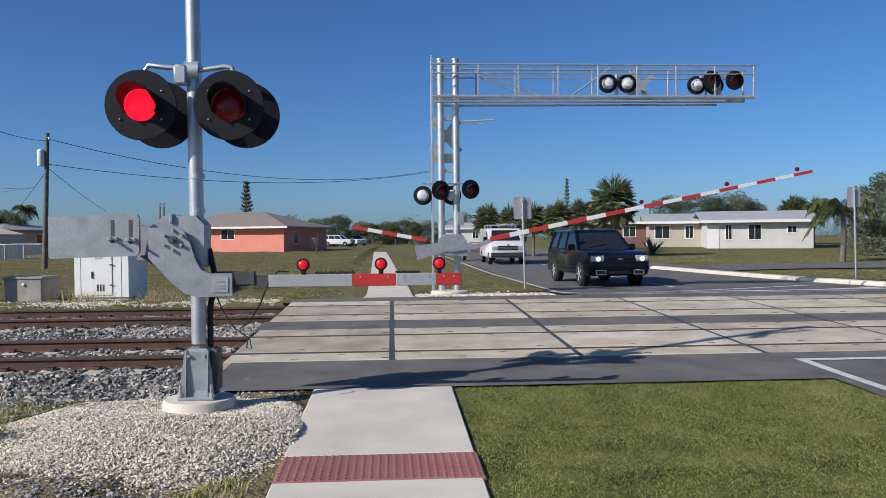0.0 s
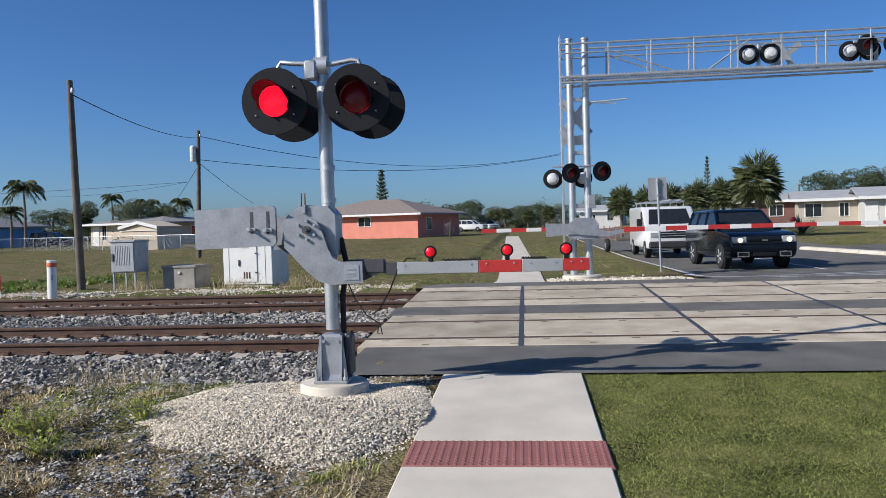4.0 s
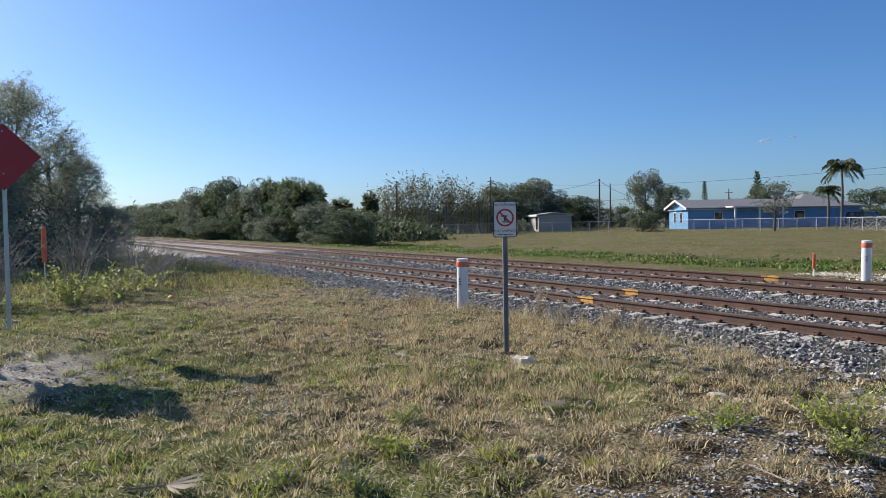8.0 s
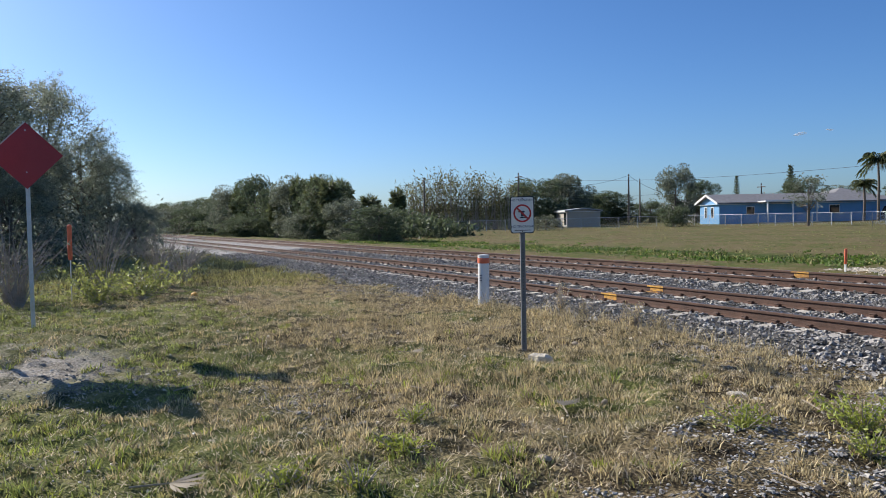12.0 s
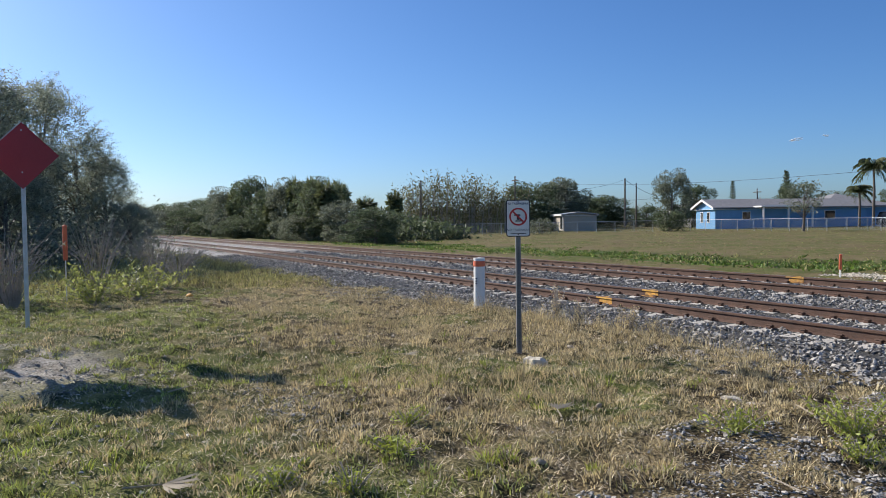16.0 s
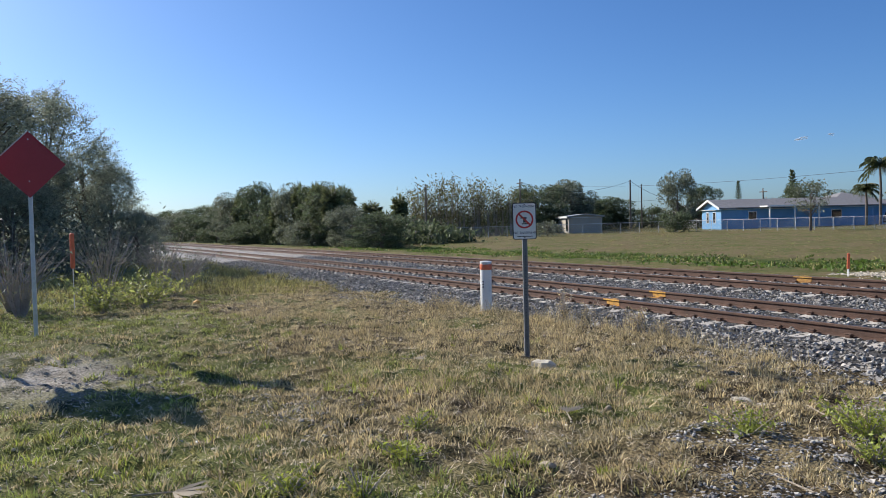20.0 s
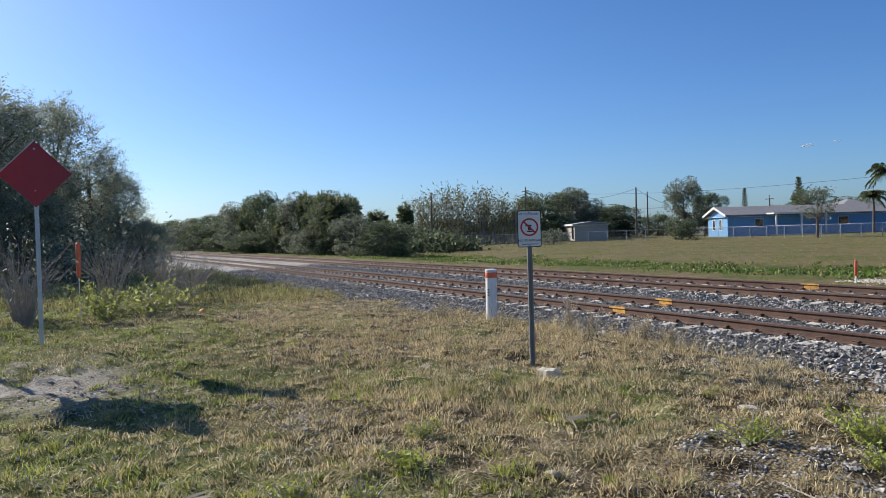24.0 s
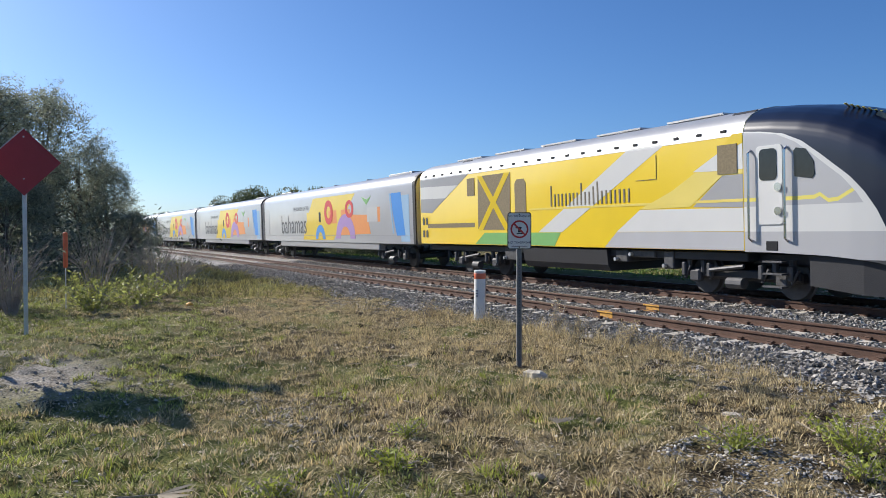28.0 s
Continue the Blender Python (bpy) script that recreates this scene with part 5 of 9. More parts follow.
wire((-11.71, 19.34, 5.34), (-17.51, 40.90, 6.76), 0.30, 0.014)
wire((-17.51, 40.90, 6.86), (3.13, 61.43, 6.91), 1.30, 0.018)
wire((-17.51, 40.90, 5.56), (3.04, 61.43, 6.82), 0.90, 0.018)
wire((-17.51, 40.90, 5.36), (-23.28, 65.47, 3.95), 0.10, 0.014)
wire((-17.51, 40.90, 5.36), (-25.34, 54.11, 3.63), 0.10, 0.014)
wire((-28.37, 63.72, 5.89), (-46.05, 71.16, 5.42), 0.30, 0.016)
wire((-28.37, 63.72, 5.89), (-103.99, 77.68, 7.42), 0.80, 0.020)
wire((-80.56, 50.85, 6.63), (-70.61, 59.41, 6.14), 1.20, 0.018)
wire((-70.61, 59.41, 6.14), (-66.78, 60.76, 4.07), 0.20, 0.016)
wire((-78.17, 36.46, 3.89), (-76.59, 79.35, 4.80), 0.60, 0.018)

# ---- trackside boxes and posts on the far side ----


def relay_cabinet():
    root = thing("relay_cabinet", "white metal relay cabinet with a narrow door", "cabinet", pose(-7.83, 19.55, float(land(-7, 19)) + 0.02, 0, 0, -8))
    w, d, h = 1.42, 1.0, 1.08
    part("body", Shape().box((w / 2, d / 2, h / 2 + 0.05), (w, d, h), 0.015), WHITE, root)
    part("roof", Shape().box((w / 2, d / 2, h + 0.07), (w + 0.06, d + 0.06, 0.04), 0.01), WHITE, root)
    door = part("door", Shape().box((w * 0.50, -0.012, h / 2 + 0.06), (0.56, 0.02, h - 0.12), 0.006), WHITE, root, "white cabinet door")
    part("handle", Shape().box((w * 0.34, -0.035, h * 0.58), (0.05, 0.03, 0.16), 0.01), STEELDARK, door, "dark latch handle")
    for z in (0.25, 0.72):
        part("hinge", Shape().box((w * 0.69, -0.03, h * z + 0.1), (0.09, 0.02, 0.03), 0.004), STEELDARK, door)
    for k in range(3):
        part("louvre", Shape().box((w * 0.50 - 0.09 + k * 0.075, -0.026, 0.30), (0.04, 0.008, 0.17), 0.002), RUST, door)
    part("label_plate", Shape().box((w * 0.47, -0.026, h - 0.02), (0.2, 0.006, 0.09), 0.002), SIGNGREY, door)
    for k in (0.12, 0.86):
        part("seam", Shape().box((w * k, -0.004, h / 2 + 0.05), (0.012, 0.01, h - 0.06), 0.002), SIGNGREY, root)
    part("plinth", Shape().box((w / 2, d / 2, 0.02), (w - 0.08, d - 0.08, 0.08), 0.005), CONCRETE, root)


relay_cabinet()
stub = thing("concrete_vault", "small stained concrete box beside the cabinet", "concrete box", pose(-9.48, 19.55, float(land(-9, 19)), 0, 0, -6))
part("body", Shape().box((0.42, 0.4, 0.25), (0.98, 0.8, 0.62), 0.03), OLD_CONCRETE, stub)
part("lid", Shape().box((0.42, 0.4, 0.58), (1.02, 0.84, 0.07), 0.02), OLD_CONCRETE, stub)
part("lifting_eye", Shape().lathe([(0.03, -0.02), (0.045, 0), (0.03, 0.02)], (0.45, -0.02, 0.42), Matrix.Rotation(radians(90), 3, "X"), 10), WHITE, stub)
cab = thing("meter_cabinet", "grey steel equipment cabinet on four thin legs", "cabinet", pose(-10.74, 19.13, float(land(-10, 19)), 0, 0, -6))
CH0, CH1 = 0.48, 1.29
part("body", Shape().box((0.34, 0.33, (CH0 + CH1) / 2), (0.72, 0.62, CH1 - CH0), 0.012), ALU, cab)
part("roof", Shape().box((0.34, 0.33, CH1 + 0.02), (0.78, 0.70, 0.05), 0.01), ALU, cab)
cdoor = part("door", Shape().box((0.34, 0.008, (CH0 + CH1) / 2), (0.66, 0.02, CH1 - CH0 - 0.06), 0.006), ALU, cab)
part("handle", Shape().box((0.06, -0.02, (CH0 + CH1) / 2), (0.05, 0.03, 0.2), 0.01), STEELDARK, cdoor, "dark latch handle")
for k in range(9):
    part("louvre", Shape().box((0.14 + k * 0.05, -0.006, (CH0 + CH1) / 2 + 0.05), (0.022, 0.012, 0.5), 0.003), SIGNGREY, cdoor)
for x in (0.03, 0.66):
    for y in (0.06, 0.6):
        part("leg", Shape().box((x, y, CH0 / 2 - 0.02), (0.05, 0.05, CH0 + 0.04), 0.006), ALU, cab)


def marker_post(x, y, h, label):
    """A white pipe with an orange band under its cap."""
    z = float(land(x, y))
    root = thing("marker_post", label, "marker post", pose(x, y, z, 0, 1.2))
    part("pipe", Shape().lathe([(0.11, -0.2), (0.11, h - 0.03), (0.105, h)], n=20), WHITE, root, "", True)
    part("band", Shape().lathe([(0.116, h - 0.13), (0.118, h - 0.12), (0.118, h - 0.03), (0.116, h - 0.025)], n=20), ORANGE, root, "orange band", True)
    part("cap", Shape().lathe([(0.10, h - 0.01), (0.115, h), (0.112, h + 0.03), (0.02, h + 0.04)], n=20), WHITE, root, "", True)
    marks = Shape()
    for k in range(3):
        marks.box((0.06 - 0.0 * k, -0.1, h * 0.62 - k * 0.05), (0.03, 0.03, 0.022), 0.003)
    tagged(part("marking", marks, NAVY, root, "small dark stencil bars"), kind="stuff")
    return root


marker_post(-11.41, 17.54, 0.88, "white pipe marker with orange band beyond the rails")
marker_post(-13.38, 7.72, 0.95, "white pipe marker with orange band in the grass")


def flag_post(x, y, h, label):
    root = thing("marker_stake", label, "marker stake", pose(x, y, float(land(x, y)), 0, 2))
    part("stake", Shape().box((0, 0, h * 0.3), (0.05, 0.02, h * 0.66), 0.004), WHITE, root)
    part("orange_sleeve", Shape().lathe([(0.035, h * 0.55), (0.045, h * 0.58), (0.045, h), (0.02, h + 0.02)] if h > 0.9 else [(0.03, h * 0.35), (0.036, h * 0.38), (0.036, h), (0.015, h + 0.02)], n=12), ORANGE, root, "orange plastic sleeve", True)
    return root


flag_post(-12.75, 17.49, 0.56, "thin white stake with an orange sleeve")
flag_post(-17.6, 0.55, 1.55, "tall white stake with an orange sleeve")

# no trespassing sign on its perforated post
SX, SY, SZ = -8.63, 5.62, -0.12
sign = thing("warning_sign", "small white no trespassing sign on a steel post", "sign", pose(SX, SY, float(land(SX, SY)), 0, 0, 64))
ST = 1.96
post = Shape().prism([(-0.035, 0), (-0.028, -0.03), (0.028, -0.03), (0.035, 0), (0.028, 0.006), (0.02, -0.022), (-0.02, -0.022), (-0.028, 0.006)], ST + 0.2, "z", (0, 0.03, -0.2))
pst = part("post", post, POST_SHADED, sign, "perforated galvanised post")
for k in range(34):
    part("hole", Shape().lathe([(0.008, 0), (0.008, 0.002)], (0, -0.0035, 0.1 + k * 0.038), Matrix.Rotation(radians(90), 3, "X"), 6), STEELDARK, pst)


def rounded(w, h, r, n=5):
    out = []
    for cx, cz, a0 in ((w / 2 - r, h / 2 - r, 0), (-w / 2 + r, h / 2 - r, 90), (-w / 2 + r, -h / 2 + r, 180), (w / 2 - r, -h / 2 + r, 270)):
        out += [(cx + r * math.cos(radians(a0 + 90 * i / n)), cz + r * math.sin(radians(a0 + 90 * i / n))) for i in range(n + 1)]
    return out


SC = ST - 0.235
part("plate", Shape().prism(rounded(0.305, 0.47, 0.03), 0.004, "y", (0, -0.010, SC)), INK, sign, "dark bordered plate")
face = part("sign_face", Shape().prism(rounded(0.283, 0.448, 0.024), 0.002, "y", (0, -0.013, SC)), WHITE, sign, "white sign face")
ring = Shape()
n = 36
for i in range(n):
    a, b = 2 * math.pi * i / n, 2 * math.pi * (i + 1) / n
    ring.prism([(0.115 * math.cos(a), 0.115 * math.sin(a)), (0.115 * math.cos(b), 0.115 * math.sin(b)), (0.093 * math.cos(b), 0.093 * math.sin(b)), (0.093 * math.cos(a), 0.093 * math.sin(a))], 0.002, "y", (0, -0.017, SC + 0.02))
ring.box((0, -0.0185, SC + 0.02), (0.20, 0.002, 0.022), 0.0, Matrix.Rotation(radians(45), 3, "Y"))
part("prohibition_ring", ring, RED, sign, "red ring and slash")
glyph = Shape().box((0, -0.0150, SC + 0.015), (0.035, 0.002, 0.07)).box((0.01, -0.0150, SC - 0.035), (0.09, 0.002, 0.014)).box((-0.01, -0.0150, SC + 0.04), (0.08, 0.002, 0.016))
part("pictogram", glyph, INK, sign, "plain dark pictogram bars")


def lettering(text, size, c, parent, material):
    cu = bpy.data.curves.new("lettering", "FONT")
    cu.body, cu.size, cu.align_x, cu.align_y, cu.extrude = text, size, "CENTER", "CENTER", 0.0006
    cu.materials.append(material)
    o = new("lettering", cu)
    o.parent = parent
    o.matrix_basis = pose(*c, 90, 0, 0)
    return o


lettering("NO TRESPASSING", 0.037, (0, -0.0156, SC + 0.185), sign, NAVY)
lettering("NO TRASPASAR", 0.041, (0, -0.0156, SC - 0.150), sign, NAVY)
part("small_print", Shape().box((0, -0.0150, SC - 0.196), (0.20, 0.001, 0.008)), INK, sign, "thin dark bar of small print")
for z in (0.21, -0.21):
    part("sign_bolt", Shape().rod((0, -0.014, SC + z), (0, -0.022, SC + z), 0.008, n=6), STEELDARK, sign)

def diamond_sign(m, DT, DW):
    dia = thing("diamond_sign", "dull red diamond sign on a plain steel post", "sign", m)
    part("post", Shape().box((0, 0.03, DT / 2 - 0.35), (0.06, 0.04, DT - 0.6), 0.006), GALV, dia)
    part("blade", Shape().prism([(0, DT), (DW, DT - DW), (0, DT - 2 * DW), (-DW, DT - DW)], -0.01, "y"), DIAMOND_RED, dia, "red diamond blade")
    part("edge_strip", Shape().prism([(0, DT + 0.012), (0, DT - 0.012), (-DW + 0.012, DT - DW), (-DW - 0.012, DT - DW)], 0.012, "y", (0, -0.011, 0)), SIGNGREY, dia)
    for z in (0.25, 1.5):
        part("sign_bolt", Shape().rod((0, -0.01, DT - z * DW), (0, -0.022, DT - z * DW), 0.012, n=6), GALV, dia)


diamond_sign(pose(-13.63, -0.07, float(land(-13.63, -0.07)), 0, 0, 84), 3.13, 0.51)

# ---- cantilever signal over the far road ----
CY = 20.50
cant = thing("cantilever_signal", "tall grey cantilever signal bridge over the road", "cantilever signal")
part("foundation", Shape().lathe([(0.52, -0.4), (0.52, 0.12), (0.49, 0.15)], (1.66, CY, float(land(1.66, CY))), n=28), CONCRETE, cant, "round concrete foundation", True)
CX = (1.45, 1.86)
for x in CX:
    part("column", Shape().rod((x, CY, 0.1), (x, CY, 6.36), 0.095, n=18).rod((x, CY, 6.36), (x, CY, 6.4), 0.11, n=18), GALV, cant, "round steel column", True)
for z in (0.6, 2.0, 3.4, 4.8):
    part("column_tie", Shape().box((1.655, CY, z), (0.36, 0.06, 0.1), 0.01), GALV, cant)
lad = part("ladder_rail", Shape().box((1.22, CY - 0.05, 3.3), (0.05, 0.05, 6.4), 0.006).box((1.22, CY + 0.3, 3.3), (0.05, 0.05, 6.4), 0.006), GALV, cant, "ladder side rails")
for k in range(20):
    part("rung", Shape().rod((1.22, CY - 0.05, 0.5 + k * 0.3), (1.22, CY + 0.3, 0.5 + k * 0.3), 0.012, n=6), GALV, lad)
AX0, AX1, ZB, ZT = 1.2, 10.0, 5.34, 6.2
for y in (CY - 0.32, CY + 0.32):
    part("truss_chord", Shape().rod((AX0, y, ZB), (AX1, y, ZB), 0.045, n=10), GALV, cant)
    part("truss_chord", Shape().rod((AX0, y, ZB - 0.14), (9.2, y, ZB - 0.10), 0.03, n=8), GALV, cant)
    part("guard_rail", Shape().rod((AX0, y, ZT), (AX1 + 0.05, y, ZT), 0.028, n=8), GALV, cant, "walkway guard rail")
    part("guard_rail", Shape().rod((AX0, y, ZT - 0.24), (AX1, y, ZT - 0.24), 0.02, n=8), GALV, cant, "walkway guard rail")
    for k in range(8):
        x = 2.45 + k * 1.075
        part("guard_post", Shape().box((x, y, (ZB + ZT) / 2), (0.045, 0.045, ZT - ZB), 0.004), GALV, cant)
    part("brace", Shape().rod((2.6, y, ZT - 0.25), (4.2, y, ZB), 0.02, n=6), GALV, cant)
    part("brace", Shape().rod((6.0, y, ZT - 0.1), (4.9, y, ZB), 0.02, n=6), GALV, cant)
grate = Shape()
for k in range(88):
    grate.box((AX0 + 0.05 + k * 0.1, CY, ZB + 0.05), (0.02, 0.62, 0.04))
tagged(part("walkway_grating", grate, GALV, cant, "open grey walkway grating"), kind="stuff")
part("lamp_bracket", Shape().tube([(1.9, CY, 4.72), (2.35, CY - 0.1, 4.72), (2.9, CY - 0.2, 4.74)], 0.022, 8).tube([(1.9, CY, 4.72), (2.45, CY - 0.1, 4.66), (2.62, CY - 0.15, 4.64)], 0.016, 6), GALV, cant, "short pipe bracket")


def far_light(x, z, face, y=CY - 0.1, back=WHITE_LENS):
    c = Vector((x, y, z))
    m = Vector(face).normalized().to_track_quat("Z", "Y").to_matrix()
    disc = part("background_disc", Shape().lathe([(0.02, -0.01), (0.26, -0.006), (0.26, 0.006), (0.02, 0.01)], c, m, 24), BLACK, cant, "round black background disc")
    part("housing", Shape().lathe([(0.02, -0.20), (0.10, -0.18), (0.155, -0.08), (0.16, -0.01)], c, m, 16), back, disc, "", True)
    part("lens", Shape().lathe([(0.12, 0.008), (0.08, 0.035), (0.01, 0.045)], c, m, 16), RED_OFF, disc, "dark red lens", True)
    v, fc = [], []
    for d in (0.0, 1.0):
        for i in range(13):
            a = radians(-20 + 220 * i / 12)
            up = m.inverted() @ Vector((0, 0, 1))
            r0 = math.atan2(up.y, up.x) - math.pi / 2
            v.append(c + m @ Vector((0.13 * math.cos(a + r0), 0.13 * math.sin(a + r0), 0.01 + d * 0.26 * (0.3 + 0.7 * max(0, math.sin(a))))))
    fc = [(i, i + 1, 14 + i, 13 + i) for i in range(12)]
    part("hood", Shape().add(v, fc), BLACK, disc, "black visor hood")


for x in (6.0, 6.54):
    far_light(x, 5.74, (0.1, 1, 0))
for x in (8.55, 9.05):
    far_light(x, 5.74, (0.1, 1, 0), CY + 0.1)
for x in (8.82, 9.45):
    far_light(x, 5.80, (0.05, -1, -0.05), CY - 0.3)
part("light_stand", Shape().rod((6.27, CY, ZB), (6.27, CY, 6.0), 0.05, n=10).box((6.27, CY, 5.95), (0.7, 0.06, 0.06), 0.01), GALV, cant)
part("light_stand", Shape().rod((9.15, CY, ZB), (9.15, CY, 6.0), 0.05, n=10).box((9.05, CY, 5.95), (0.9, 0.06, 0.06), 0.01), GALV, cant)
for x, z, fy in ((0.96, 2.74, 1), (1.42, 2.86, -1), (1.74, 2.74, 1), (2.22, 2.88, -1)):
    far_light(x, z, (0.35 if fy < 0 else 0.0, fy, 0), CY - 0.25 if fy < 0 else CY + 0.1)
part("light_crossarm", Shape().rod((0.95, CY - 0.1, 3.05), (2.3, CY - 0.1, 3.05), 0.025, n=8), GALV, cant)
for k, (z, a) in enumerate(((4.35, 50), (4.35, -50))):
    part("crossbuck_blade", Shape().box((1.6, CY + 0.16 + 0.02 * k, z), (1.15, 0.012, 0.2), 0.003, Matrix.Rotation(radians(a), 3, "Y")), SIGNGREY, cant, "bare back of a crossbuck blade")
    part("crossbuck_blade", Shape().box((7.05, CY + 0.3 + 0.02 * k, 5.75), (0.95, 0.012, 0.15), 0.003, Matrix.Rotation(radians(a + 10), 3, "Y")), SIGNGREY, cant, "bare back of a crossbuck blade")
part("track_count_plate", Shape().box((1.6, CY + 0.16, 3.75), (0.7, 0.01, 0.25), 0.003), SIGNGREY, cant)
part("wire_box", Shape().box((1.95, CY - 0.12, 2.1), (0.18, 0.12, 0.35), 0.01), ALU, cant)

# far gate: its mechanism, the road arm and the sidewalk arm that come down
far_gate = thing("far_crossing_gate", "grey gate mechanism with long red and white arm", "crossing gate", pose(1.72, CY - 0.45, 1.40))
part("mechanism_case", Shape().loft([[(x, y, z) for x, z in ((-0.4, -0.25), (-0.38, 0.15), (-0.2, 0.28), (0.25, 0.28), (0.38, 0.1), (0.38, -0.3))] for y in (0.06, 0.36)]), ALU, far_gate, "cast aluminium case")
road_arm = part("road_arm", Shape().prism([(-0.15, 0.12), (0.1, 0.16), (0.35, -0.02), (0.62, -0.10), (1.1, -0.02), (1.1, -0.12), (0.6, -0.22), (0.3, -0.2), (-0.15, -0.16)], 0.04, "y").prism([(-1.0, 0.16), (-0.1, 0.12), (-0.1, -0.12), (-1.0, -0.2)], 0.05, "y", (0, 0.02, 0)), ALU, far_gate, "pivoting arm with counterweight")
edge = 1.0
for k in range(17):
    x1 = edge + 0.53
    h = 0.125 - 0.045 * (edge - 1.0) / 9.0
    part("arm_section", Shape().box(((edge + x1) / 2, 0.0, -0.05 + 0.018 * (edge - 1) * 0), (0.528, 0.03, h), 0.004), WHITE if k % 2 else RED, road_arm, "white arm section" if k % 2 else "red arm section")
    edge = x1
for x in (5.2, 7.6, 9.6):
    part("arm_light", Shape().lathe([(0.02, -0.05), (0.055, -0.03), (0.055, 0.03), (0.02, 0.05)], (x, 0, 0.09), Matrix.Rotation(radians(90), 3, "X"), 12), RED_OFF, road_arm, "small dark red arm light", True)
walk_arm = part("walk_arm", Shape().box((0, 0.5, 0), (0.5, 0.04, 0.25), 0.01), ALU, far_gate, "short pivoting sidewalk arm")
for k in range(5):
    part("arm_section", Shape().box((-1.15 - k * 0.4 + 0.25, 0.5, 0.0), (0.398, 0.03, 0.10), 0.004), WHITE if k % 2 else RED, walk_arm, "white arm section" if k % 2 else "red arm section")

rs = np.random.RandomState(17)
gxy = rs.normal(0, 1, (5000, 2)) * np.array([1.3, 0.55]) + np.array([1.9, CY - 0.5])
gxy = gxy[(gxy[:, 0] > 0.75) & (gxy[:, 0] < 4.3) & (np.hypot(gxy[:, 0] - 1.66, gxy[:, 1] - CY) > 0.5)]
stones("white_gravel", np.stack([gxy[:, 0], gxy[:, 1], land(gxy[:, 0], gxy[:, 1]) + 0.02], 1), 0.035, WHITE_STONE, "white gravel round the far signal foundation", "gravel", 5, round_=False)
gx2 = np.stack([rs.uniform(-13.5, -2.6, 4500), rs.normal(18.3, 0.45, 4500)], 1)
stones("white_gravel", np.stack([gx2[:, 0], gx2[:, 1], land(gx2[:, 0], gx2[:, 1]) + 0.012], 1), 0.024, WHITE_STONE, "strip of pale gravel round the trackside cabinets", "gravel", 6, round_=False)


def road_sign(x, y, top, w, h):
    z = float(land(x, y))
    root = thing("road_sign", "bare grey back of a road sign on a post", "road sign", pose(x, y, z, 0, -1.2, 4))
    part("post", Shape().rod((0, 0, -0.2), (0, 0, top - z), 0.032, n=12), GALV, root, "", True)
    part("blade", Shape().prism(rounded(w, h, 0.05), 0.006, "y", (0, 0.036, top - z - h / 2 + 0.02)), SIGNGREY, root)
    for q in (0.15, 0.75):
        part("clamp", Shape().box((0, 0.0, top - z - h * q), (0.09, 0.08, 0.05), 0.008), GALV, root)
    return root


road_sign(4.20, 23.38, 2.81, 0.56, 0.68)
road_sign(16.22, 25.64, 3.21, 0.50, 0.70)

# ---- houses across the field ----
BLUE = mat("blue_house_paint", (0.15, 0.33, 0.55), 0.8, scale=1, vary=0.12, bump=0.1)
PALEBLUE = mat("pale_blue_paint", (0.30, 0.48, 0.66), 0.8, scale=1, vary=0.1, bump=0.1)
PINK = mat("coral_house_paint", (0.70, 0.25, 0.18), 0.85, scale=1, vary=0.12, bump=0.1)
CREAM = mat("cream_house_paint", (0.60, 0.50, 0.38), 0.85, scale=1, vary=0.1, bump=0.1)
BEIGE = mat("beige_siding", (0.44, 0.39, 0.32), 0.85, scale=1, vary=0.1, bump=0.1)
PALE = mat("off_white_wall", (0.58, 0.56, 0.52), 0.85, scale=1, vary=0.12, bump=0.1)
BRICKRED = mat("dark_red_wall", (0.16, 0.08, 0.07), 0.85, scale=2, vary=0.2)
SHINGLE = mat("grey_shingle", (0.27, 0.26, 0.26), 0.9, scale=3, vary=0.25, bump=0.5, fine=20)
BROWN_SHINGLE = mat("brown_shingle", (0.26, 0.21, 0.18), 0.9, scale=3, vary=0.25, bump=0.5, fine=20)
WHITE_ROOF = mat("white_flat_roof", (0.40, 0.40, 0.40), 0.7, scale=1, vary=0.2)


